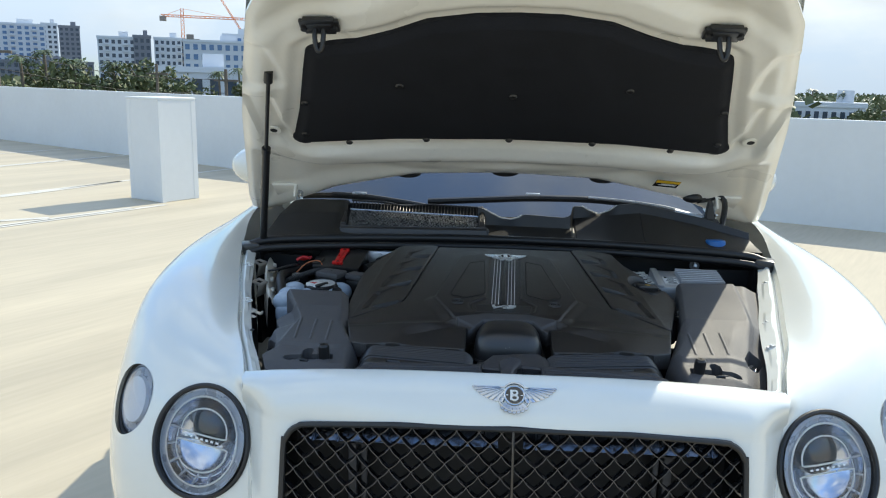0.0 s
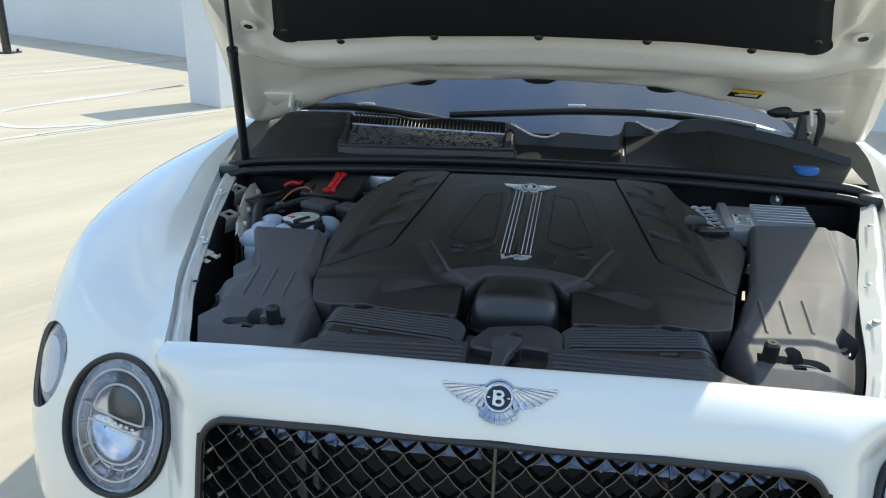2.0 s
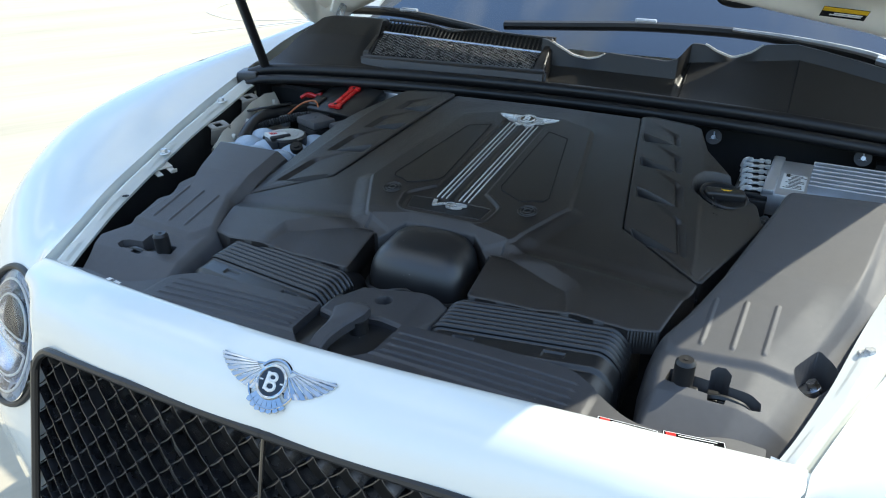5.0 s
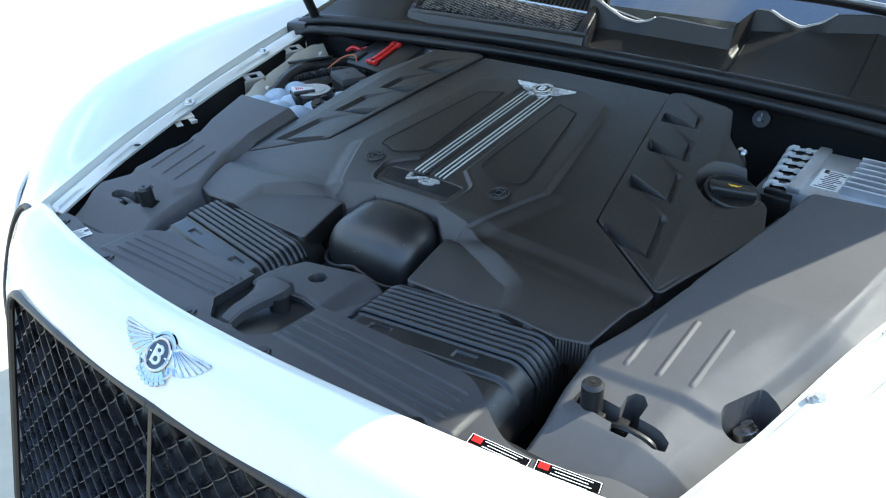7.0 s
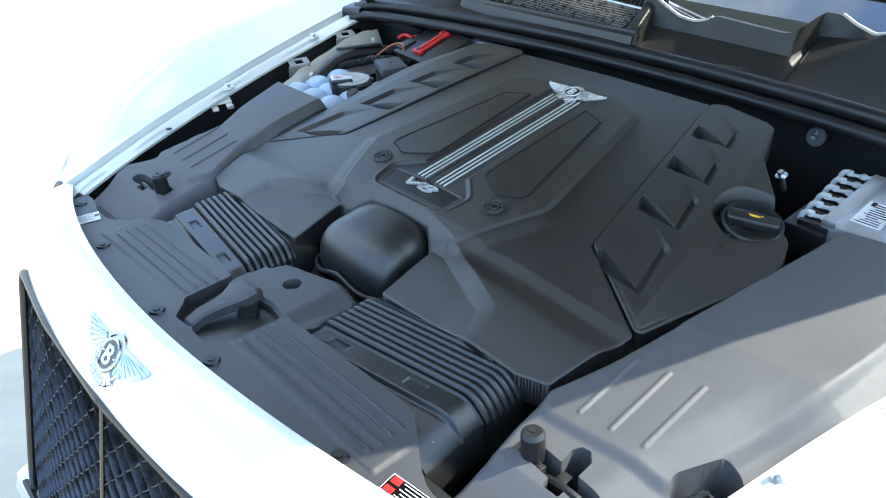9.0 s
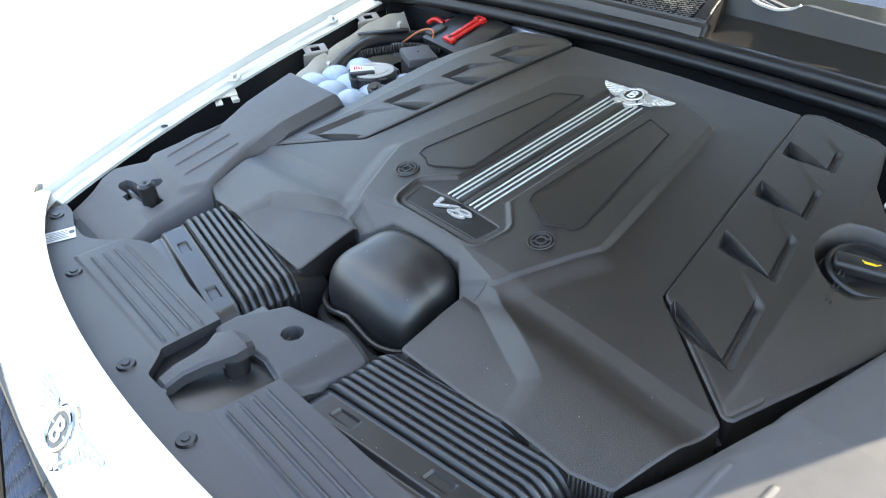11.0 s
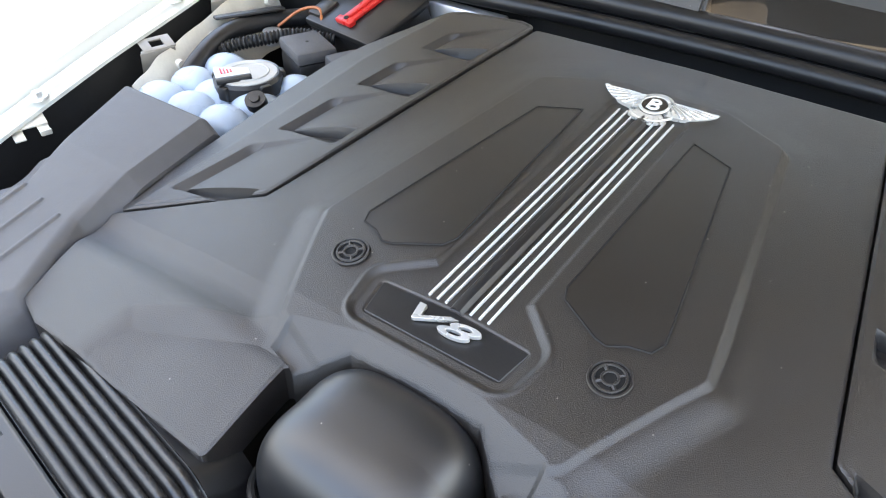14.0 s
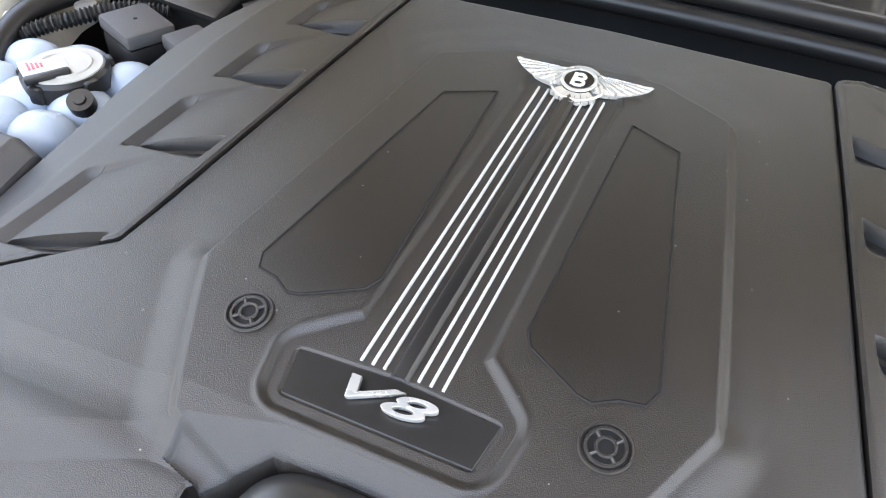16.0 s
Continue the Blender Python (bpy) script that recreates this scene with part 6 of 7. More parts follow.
# inlaid pads and snap caps
for side in (-1, 1):
    pts = [(0.059, 0.788), (0.101, 0.771), (0.143, 0.56), (0.138, 0.548), (0.122, 0.545), (0.108, 0.537), (0.098, 0.539), (0.060, 0.560), (0.054, 0.572)]
    bm = bmesh.new()
    inlay = [(side * x + float(skew(y)), y) for x, y in pts]
    lo, hi = (0.045, 0.15) if side > 0 else (-0.155, -0.05)
    surface("inlay", span(lo, hi, 41), span(0.53, 0.795, 81), lambda U, V: (U, V, main_z(U, V) + 0.0007), INLAY, cover, "smooth black inlay", lambda U, V, X, Y, Z: polygon_sd(U, V, inlay, 0.004), (0, 0, -0.002), 40)
    ring = [(x, y, float(main_z(np.array(x), np.array(y))) + 0.0004) for x, y in inlay]
    tube(bm, ring + [ring[0]], 0.0011, 6, 1, True)
    part("inlay_joint", bm, DARK, cover)
    cx = side * 0.1235 - 0.0035
    cz = float(main_z(np.array(cx), np.array(0.513)))
    m = Matrix.Translation((cx, 0.513, cz)) @ TILT
    cap = under(tagged(new("snap_cap"), "round black snap cap with a spoked centre"), cover)
    bm = bmesh.new()
    for r, h in ((0.0156, 0.0010), (0.0118, 0.0014), (0.0060, 0.0014)):
        tube(bm, [(r * math.cos(a), r * math.sin(a), h) for a in np.linspace(0, 2 * math.pi, 29)], 0.0012, 6, 1, True)
    for k in range(4):
        a = math.pi / 4 + k * math.pi / 2
        rod(bm, (0.006 * math.cos(a), 0.006 * math.sin(a), 0.001), (0.012 * math.cos(a), 0.012 * math.sin(a), 0.001), 0.0015, seg=6)
    bmesh.ops.transform(bm, matrix=m, verts=bm.verts)
    part("face", bm, COVER, cap)
    bm = bmesh.new()
    rod(bm, (0, 0, -0.001), (0, 0, 0.0004), 0.0150, seg=28)
    bmesh.ops.transform(bm, matrix=m, verts=bm.verts)
    part("well", bm, DARK, cap)

# oil filler cap
oil = thing("oil_filler_cap", "black oil filler cap with a yellow printed oil can", "filler cap", at=(0.402, 0.70, 1.09))
m = Matrix.Translation((0.392, 0.722, 1.093)) @ Matrix.Rotation(radians(8), 4, "X") @ Matrix.Rotation(radians(12), 4, "Y")
bm = bmesh.new()
disc_ring(bm, 0.0415, 0.041, -0.010, 0.003, 48)
disc_ring(bm, 0.041, 0.0385, 0.003, 0.0052, 48)
disc_ring(bm, 0.0385, 0.0355, 0.0052, 0.0046, 48)
disc_ring(bm, 0.0355, 0.0335, 0.0046, -0.002, 48)
disc_ring(bm, 0.0335, 0.0004, -0.002, -0.003, 48)
bmesh.ops.recalc_face_normals(bm, faces=bm.faces)
bmesh.ops.transform(bm, matrix=m, verts=bm.verts)
part("disc", bm, SMOOTH, oil, "dished disc with a rounded rim")
bm = bmesh.new()
box(bm, 0, 0, 0.0045, 0.068, 0.022, 0.017, 0.005, Matrix.Rotation(radians(25), 4, "Z"), 3)
bmesh.ops.transform(bm, matrix=m, verts=bm.verts)
part("grip", bm, SMOOTH, oil)
bm = bmesh.new()
box(bm, 0.0, 0.0, 0.0133, 0.011, 0.0032, 0.0006, 0, Matrix.Rotation(radians(25), 4, "Z"))
box(bm, 0.007, 0.0044, 0.0133, 0.006, 0.0012, 0.0006, 0, Matrix.Rotation(radians(60), 4, "Z"))
box(bm, -0.0065, -0.0014, 0.0133, 0.004, 0.0012, 0.0006, 0, Matrix.Rotation(radians(-20), 4, "Z"))
bmesh.ops.transform(bm, matrix=m, verts=bm.verts)
part("oil_can_print", bm, YELLOW, oil, "yellow oil can print", False)

# ---- intake dome in the notch of the cover ----
dome = thing("intake_dome", "smooth black intake dome with a clamped rim", "intake", at=(0, 0.38, 0.95))


def dome_shape(U, V):
    a, t = U, V
    px = np.sign(np.cos(a)) * np.abs(np.cos(a)) ** 0.62
    py = np.sign(np.sin(a)) * np.abs(np.sin(a)) ** 0.62
    w = 0.080 + 0.008 * (py < 0) * np.abs(py)
    r = np.sin(t * math.pi / 2) ** 0.55
    front = np.clip(-py, 0, 1) * r
    z = 1.010 + 0.068 * np.cos(t * math.pi / 2) ** 0.75 - 0.010 * front + 0.010 * np.clip(py, 0, 1) * r
    return w * px * r, 0.388 + 0.062 * py * r, z


surface("dome", span(0, 2 * math.pi, 97), span(0.0, 1.0, 40), dome_shape, DOME, dome, "", None, None, 80, True)


def rim(a, out, z):
    px, py = math.copysign(abs(math.cos(a)) ** 0.62, math.cos(a)), math.copysign(abs(math.sin(a)) ** 0.62, math.sin(a))
    arch = 0.016 * math.exp(-((px) / 0.35) ** 2) * (1 if py < -0.5 else 0)
    return (px * (0.087 + out), 0.385 + py * (0.066 + out), z + arch)


bm = bmesh.new()
tube(bm, [rim(a, 0.0, 1.006) for a in np.linspace(0, 2 * math.pi, 61)], 0.0036, 8, 1, True)
part("rim", bm, SMOOTH, dome)
bm = bmesh.new()
tube(bm, [rim(a, 0.002, 0.982) for a in np.linspace(0, 2 * math.pi, 61)], 0.010, 8, 1, True)
tube(bm, [rim(a, -0.002, 0.962) for a in np.linspace(0, 2 * math.pi, 61)], 0.010, 8, 1, True)
part("hose", bm, DARK, dome, "black rubber hose under the rim")
for x, y, z in ((0.002, 0.332, 0.988), (0.030, 0.331, 0.987)):
    bm = bmesh.new()
    rod(bm, (x, y, z), (x, y - 0.012, z + 0.006), 0.0055, seg=6)
    rod(bm, (x, y - 0.012, z + 0.006), (x, y - 0.016, z + 0.008), 0.003, seg=8)
    part("clamp_screw", bm, STEEL, dome, "bright clamp screw")

# ---- ribbed intake ducts ----
def duct_z(x, y):
    """x: distance from the middle; y measured from the swept front edge."""
    z = 1.036 + 0 * x
    rib = step(y, 0.036, 0.04) * (1 - step(y, 0.108, 0.112))
    z = z + rib * (-0.0062 + 0.0085 * np.abs(np.sin((y - 0.038) * math.pi / 0.0102)) ** 0.45)
    z = z - 0.004 * step(0.036 - y, 0.0, 0.004) - 0.006 * step(0.006 - y, 0, 0.006) - 0.16 * np.maximum(0, -0.004 - y)
    for a, b in ((0.125, 0.155), (0.245, 0.275)):
        z = z - 0.003 * step(x, a, a + 0.002) * (1 - step(x, b - 0.002, b)) * step(y, 0.012, 0.014) * (1 - step(y, 0.024, 0.026))
    z = z - 0.03 * np.clip((x - 0.308) / 0.036, 0, 1) ** 2.2 - 0.02 * np.clip((0.105 - x) / 0.025, 0, 1) ** 2
    return z + 0.02 * (y - 0.07) - 0.55 * np.maximum(0, y - 0.111)


for side in (-1, 1):
    duct = thing("intake_duct", "ribbed black plastic air intake duct", "air duct", "intake ducts", at=(side * 0.2, 0.26, 0.95))
    def duct_at(U, V):
        return side * U, 0.193 + V + 0.15 * (U - 0.08), duct_z(U, V)

    surface("front_rail", span(0.082, 0.342, 130), span(-0.050, 0.0345, 90), duct_at, SATIN, duct, "smooth front rail with two slots", None, (0, 0, -0.05), 40, side < 0)
    surface("ribbed_shell", span(0.082, 0.344, 130), span(0.0365, 0.1115, 130), duct_at, SATIN, duct, "ribbed middle of the duct", None, (0, 0, -0.06), 40, side < 0)
    surface("rear_shell", span(0.082, 0.344, 130), span(0.112, 0.155, 30), duct_at, SATIN, duct, "smooth rear of the duct", None, (0, 0, -0.06), 40, side < 0)

# ---- panel over the radiator, behind the lip ----
def panel_front(x):
    return lip(x)[0] + 0.006


PANEL_Z = 1.046
front = thing("radiator_panel", "flat black plastic panel over the radiator with raised ribs", "panel", at=(0, 0.13, 0.95))


def panel_keep(U, V, X, Y, Z):
    ax = np.abs(X)
    back = 0.196 + 0.05 * (ax - 0.08)
    back = back - 0.062 * step(ax, 0.28, 0.395) + (0.012 + 0.016 * (X > 0)) * step(ax, 0.42, 0.50)
    cut = polygon_sd(ax, Y, [(0.0, 0.100), (0.035, 0.098), (0.062, 0.125), (0.068, 0.25), (0.0, 0.25)], 0.008)
    return np.maximum(np.maximum(Y - back, -cut), ax - 0.525)


def panel_at(U, V):
    """Rows that run along the ribs."""
    a = panel_front(U)
    y0 = np.maximum(a + 0.004, 0.121 + 0.02 * (np.abs(U) - 0.07))
    y = np.where(V < 0.3, a + (y0 - a) * V / 0.3, y0 + (V - 0.3) / 0.7 * 0.145)
    return U, y, panel_h(U, y)


def panel_h(x, y):
    ax = np.abs(x)
    z = PANEL_Z - 0.031 * (ax / 0.53) ** 2
    c = (y - 0.132 - 0.02 * (ax - 0.07)) / 0.0145
    rib = np.abs(((c + 0.5) % 1.0) - 0.5) * 0.0145
    on = step(ax, 0.070, 0.072) * (1 - step(ax, 0.308, 0.311)) * (c > -0.4) * (c < 3.4)
    z = z + 0.0024 * on * (1 - ramp(rib, 0.0011, 0.0026))
    return z + 0.0025 * (1 - step(ax, 0.33, 0.335)) * step(y, 0.118, 0.124)


surface("plate", span(-0.53, 0.53, 300), span(0, 1, 190), panel_at, PANELP, front, "", panel_keep, (0, 0, -0.02), 40)
for x, y in ((-0.292, 0.108), (-0.064, 0.087), (0.077, 0.088), (0.294, 0.110), (0.486, 0.144), (-0.486, 0.144)):
    z = float(panel_h(np.array(x), np.array(y)))
    bm = bmesh.new()
    rod(bm, (x, y, z), (x, y, z + 0.003), 0.0105, 0.009, 20)
    rod(bm, (x, y, z + 0.003), (x, y, z + 0.0045), 0.005, 0.0045, 6)
    part("screw", bm, SMOOTH, front, "black panel screw")
bm = bmesh.new()


def drape(bm, rects, up, m):
    """Thin printed patches that lie on the curved panel."""
    for cx, cy, sx, sy in rects:
        n = max(1, int(sx / 0.012))
        for i in range(n):
            quad = [m @ Vector((cx - sx / 2 + sx * (i + a) / n, cy + sy * b / 2, 0)) for a, b in ((0, -1), (1, -1), (1, 1), (0, 1))]
            bm.faces.new([bm.verts.new((v.x, v.y, float(panel_h(np.array(v.x), np.array(v.y))) + up)) for v in quad])
    bmesh.ops.remove_doubles(bm, verts=bm.verts, dist=1e-6)
    bmesh.ops.recalc_face_normals(bm, faces=bm.faces)


m = Matrix.Translation((-0.4125, 0.1275, 0)) @ Matrix.Rotation(radians(75), 4, "Z")
drape(bm, [(0, 0, 0.039, 0.037)], 0.0012, m)
part("sticker", bm, WHITEP, front, "pale paper sticker", False)
bm = bmesh.new()
drape(bm, [(-0.004, 0.010 - i * 0.0055, 0.030 - (i % 2) * 0.008, 0.0016) for i in range(5)] + [(0.015, 0.002, 0.007, 0.010)], 0.0018, m)
part("sticker_lines", bm, GREYP, front, "grey bars of small print", False)
for k, (x, y, a) in enumerate(((0.382, 0.131, 8), (0.453, 0.1485, 14))):
    m = Matrix.Translation((x, y, 0)) @ Matrix.Rotation(radians(a), 4, "Z")
    for name, mat, rects, up, lab in (("warning_label", GLOSS, [(0, 0, 0.068, 0.024)], 0.0, "black warning label"), ("label_border", PRINT, [(0, 0.0110, 0.066, 0.0008), (0, -0.0110, 0.066, 0.0008), (-0.0328, 0, 0.0008, 0.0226), (0.0328, 0, 0.0008, 0.0226)], 0.0005, ""),
                                      ("label_mark", RED, [(-0.025, 0.006, 0.011, 0.009)] + ([(-0.025, -0.006, 0.011, 0.007)] if k == 0 else []), 0.0005, "red warning mark"),
                                      ("label_lines", PRINT, [(0.004, 0.008 - i * 0.0040, 0.042 - (i % 2) * 0.008, 0.0012) for i in range(5)], 0.0005, "white bars of small print")):
        bm = bmesh.new()
        drape(bm, rects, 0.0012 + up, m)
        part(name, bm, mat, front, lab, False)

# lock cover and release handle between the ducts
lock = thing("lock_cover", "black plastic lock cover with a recessed screw hole", "cover", at=(0.02, 0.22, 0.95))
LOCK = [(-0.062, 0.186), (-0.064, 0.215), (-0.040, 0.268), (0.045, 0.290), (0.098, 0.288), (0.090, 0.236), (0.084, 0.205), (0.073, 0.190), (0.027, 0.1975), (0.004, 0.195), (-0.022, 0.176)]


def lock_z(x, y):
    d = polygon_sd(x, y, LOCK, 0.006)
    z = 1.046 - 0.004 * step(d, -0.008, 0.0) ** 2 - 0.03 * np.clip((x - 0.055) / 0.045, 0, 1) ** 2
    return z - 0.018 * (1 - step(np.hypot(x - 0.009, y - 0.243), 0.0095, 0.0125))


surface("shell", span(-0.07, 0.105, 130), span(0.165, 0.295, 110), lambda U, V: (U, V, lock_z(U, V)), PANELP, lock, "", lambda U, V, X, Y, Z: polygon_sd(U, V, LOCK, 0.006), (0, 0, -0.03), 42)
bm = bmesh.new()
rod(bm, (0.009, 0.243, 1.024), (0.009, 0.243, 1.0315), 0.006, 0.0055, 6)
part("screw", bm, SMOOTH, lock)
bm = bmesh.new()
box(bm, 0.004, 0.165, 1.028, 0.155, 0.175, 0.012, 0.003)
part("base", bm, SATIN, lock, "flat black tray under the handle")
lever = thing("release_handle", "black bonnet release handle", "handle", at=(0.0, 0.14, 1.0))
bm = bmesh.new()
prof = [Vector(p) for p in ((-0.0135, 0.097, 1.036), (-0.0135, 0.104, 1.046), (-0.0125, 0.122, 1.053), (-0.009, 0.145, 1.057), (-0.006, 0.160, 1.060), (-0.003, 0.173, 1.066), (0.002, 0.186, 1.068), (0.006, 0.195, 1.064))]
rows = []
for c, w in zip(prof, (0.008, 0.010, 0.011, 0.013, 0.017, 0.0235, 0.019, 0.011)):
    h = 0.014
    rows.append([bm.verts.new(c + Vector(v)) for v in ((-w, 0, -h), (-w, 0, -0.002), (-w * 0.7, 0, 0.001), (w * 0.7, 0, 0.001), (w, 0, -0.002), (w, 0, -h))])
for p, q in zip(rows, rows[1:]):
    for j in range(6):
        bm.faces.new((p[j], p[(j + 1) % 6], q[(j + 1) % 6], q[j]))
bm.faces.new(rows[0])
bm.faces.new(rows[-1][::-1])
bmesh.ops.recalc_face_normals(bm, faces=bm.faces)
part("grip", bm, PANELP, lever, "", True, 25)
bm = bmesh.new()
rod(bm, (0.008, 0.175, 1.02), (0.008, 0.175, 1.053), 0.014, seg=20)
part("stem", bm, SMOOTH, lever)


# ---- side covers over the wheel arches ----
def flange_x(y):
    pts = np.array([(p[1], p[0]) for p in FLANGE_IN])
    return np.interp(y, pts[:, 0], pts[:, 1])


def plate_edge(y):
    """Outer edge of the raised plate of the cover on the car's right."""
    return np.interp(y, [0.17, 0.24, 0.30, 0.43, 0.612], [0.70, 0.575, 0.535, 0.512, 0.587])


def outer_x(y, side):
    if side > 0:
        return flange_x(y) - 0.004
    edge = plate_edge(y)
    far = np.minimum(flange_x(y) - 0.012, edge + 0.055)
    return far + (edge + 0.006 - far) * step(y, 0.475, 0.500)


def inner_x(y, side):
    if side > 0:
        return np.interp(y, [0.15, 0.19, 0.23, 0.28, 0.33, 0.40, 0.48, 0.70, 0.80], [0.358, 0.367, 0.371, 0.364, 0.362, 0.394, 0.432, 0.474, 0.49])
    return np.interp(y, [0.15, 0.33, 0.42, 0.62], [0.345, 0.348, 0.392, 0.425])


def side_z(x, y, side):
    rear = 0.755 if side > 0 else 0.612
    xi, xo = inner_x(y, side), flange_x(y)
    z = np.interp(y, [0.15, 0.19, 0.235, 0.27, 0.31, 0.43, 0.49, 0.62, 0.76], [0.985, 1.005, 1.030, 1.037, 1.044, 1.068, 1.081, 1.091, 1.102])
    u = (x - xi) / (xo - xi)
    z = z - 0.055 * np.clip((0.13 - u) / 0.13, 0, 1) ** 2 * (1 - step(y, 0.33, 0.50))
    if side > 0:
        z = z - 0.010 * np.clip((0.05 - u) / 0.05, 0, 1) ** 2 - 0.020 * step(u, 0.75, 0.97) - 0.012 * step(u, 0.58, 0.82) * (1 - step(y, 0.40, 0.5))
    else:
        d = x - plate_edge(y)
        z = z - 0.014 * np.clip((0.075 - u) / 0.075, 0, 1) + 0.010 * (1 - step(y, 0.16, 0.22))
        z = z - (0.010 + 0.012 * step(y, 0.40, 0.46)) * step(d, -0.002, 0.014) - 0.35 * np.maximum(0, d - 0.012)
    # raised rear plate and ribbed ramp
    plate = polygon_sd(x, y, [(0.395, 0.300), (0.545, 0.312), (0.60, 0.47), (0.66, rear + 0.1), (0.30, rear + 0.1), (0.36, 0.36)], 0.02)
    z = z - 0.007 * step(plate, -0.006, 0.008)
    for k in range(3):
        d, t = segment_d(x, y, (0.428 + 0.0375 * k, 0.322 + 0.003 * k), (0.431 + 0.0385 * k, 0.412 + 0.005 * k))
        z = z + 0.0022 * (1 - step(d, 0.0014, 0.0036))
    e = y - rear - (0.022 + 0.026 * np.clip(u, 0, 1) if side > 0 else 0.0)
    return z - 0.008 * np.clip((e + 0.012) / 0.012, 0, 1) ** 2


def side_keep(U, V, X, Y, Z):
    """Openings of the lamp latch and of the strut mount."""
    x, y = np.abs(X), Y
    cut = np.minimum(polygon_sd(x, y, [(0.399, 0.252), (0.500, 0.241), (0.512, 0.247), (0.511, 0.258), (0.500, 0.263), (0.402, 0.273)], 0.002), polygon_sd(x, y, [(0.452, 0.236), (0.472, 0.236), (0.473, 0.286), (0.464, 0.296), (0.454, 0.295), (0.448, 0.286)], 0.002))
    oval, _ = segment_d(x, y, (0.556, 0.325), (0.576, 0.362))
    gap = polygon_sd(x, y, [(0.546, 0.292), (0.548, 0.325), (0.570, 0.366), (0.64, 0.372), (0.62, 0.286), (0.56, 0.280)], 0.006)
    return np.maximum(-cut, np.where(X < 0, -gap, 0.0165 - oval))


for side in (-1, 1):
    rear = 0.755 if side > 0 else 0.612
    sc = thing("side_cover", "dark grey ribbed plastic cover beside the engine", "side cover", "side covers", at=(side * 0.48, 0.4, 0.95))

    def fn(U, V):
        y = 0.165 + (rear + (0.022 + 0.026 * U if side > 0 else 0.0) - 0.165) * V
        xi, xo = inner_x(y, side), outer_x(y, side)
        x = xi + (xo - xi) * U
        return side * x, y, side_z(x, y, side)

    surface("shell", span(0, 1, 190), span(0, 1, 360 if side > 0 else 290), fn, GREYP, sc, "", side_keep, (0, 0, -0.085), 42, side < 0)
    bm = bmesh.new()
    x, y = 0.418, 0.262
    rod(bm, (side * x, y, 0.990), (side * (x + 0.002), y - 0.004, 1.054), 0.0130, 0.0125, 20)
    rod(bm, (side * (x + 0.002), y - 0.004, 1.054), (side * (x + 0.002), y - 0.0042, 1.0585), 0.0125, 0.009, 20)
    part("latch_pin", bm, SMOOTH, sc, "rounded black latch pin")
    bm = bmesh.new()
    rod(bm, (side * (x + 0.002), y - 0.0042, 1.0588), (side * (x + 0.002), y - 0.0042, 1.0593), 0.003, seg=10)
    part("pin_hole", bm, DARK, sc)
    bm = bmesh.new()
    box(bm, side * 0.448, 0.257, 1.006, 0.07, 0.008, 0.014, 0.002)
    box(bm, side * 0.456, 0.262, 1.010, 0.014, 0.022, 0.010, 0.002)
    tube(bm, [(side * 0.44, 0.254, 1.012), (side * 0.465, 0.250, 1.022), (side * 0.490, 0.251, 1.018), (side * 0.502, 0.252, 1.008)], 0.004, 6)
    box(bm, side * 0.434, 0.254, 1.016, 0.010, 0.010, 0.014, 0.002)
    part("latch_lever", bm, SMOOTH, sc, "black latch lever")
    bm = bmesh.new()
    rod(bm, (side * 0.568, 0.345, 0.99), (side * 0.562, 0.345, 1.004), 0.016, 0.013, 20)
    rod(bm, (side * 0.568, 0.345, 1.004), (side * 0.562, 0.345, 1.014), 0.008, 0.007, 6)
    part("mount_nut", bm, STEEL if side > 0 else SMOOTH, sc, "mounting nut down in the opening")

# ---- left rear of the bay: tank, boxes, hoses ----
tank = thing("expansion_tank", "milky plastic coolant tank with a black cap", "coolant tank", at=(-0.53, 0.74, 0.95))
for x, y in ((-0.612, 0.720), (-0.555, 0.712), (-0.610, 0.664), (-0.553, 0.668), (-0.490, 0.668), (-0.613, 0.777), (-0.492, 0.722), (-0.555, 0.790), (-0.480, 0.785)):
    bm = bmesh.new()
    ball(bm, (x, y, 1.036), 0.0335, (1.06, 0.90, 0.84), 28, Matrix.Rotation(radians(12), 4, "Z"))
    part("chamber", bm, TANKP, tank)
bm = bmesh.new()
box(bm, -0.548, 0.725, 1.008, 0.175, 0.19, 0.058, 0.02, None, 3)
part("body", bm, TANKP, tank)
CAP = Matrix.Translation((-0.526, 0.744, 1.05)) @ Matrix.Rotation(radians(-32), 4, "Z")
bm = bmesh.new()
rod(bm, (0, 0, 0), (0, 0, 0.017), 0.0455, 0.0450, 44)
rod(bm, (0, 0, 0.017), (0, 0, 0.021), 0.0450, 0.0415, 44)
bmesh.ops.transform(bm, matrix=CAP, verts=bm.verts)
cap_part = part("cap", bm, SMOOTH, tank, "round black screw cap")
bm = bmesh.new()
rod(bm, (0, 0, 0.021), (0, 0, 0.0225), 0.0400, 0.0395, 40)
tube(bm, [(0.028 * math.cos(a), 0.028 * math.sin(a), 0.0226) for a in np.linspace(0, 2 * math.pi, 33)], 0.0017, 6, 1, True)
bmesh.ops.transform(bm, matrix=CAP, verts=bm.verts)
part("cap_face", bm, PALE_GREY, cap_part, "pale grey cap face with a raised ring")
for a in (20, 92, 164, 236, 308):
    bm = bmesh.new()
    box(bm, 0.0445, 0, 0.010, 0.010, 0.016, 0.019, 0.003, None, 2)
    bmesh.ops.transform(bm, matrix=CAP @ Matrix.Rotation(radians(a), 4, "Z"), verts=bm.verts)
    part("cap_lug", bm, SMOOTH, cap_part)
bm = bmesh.new()
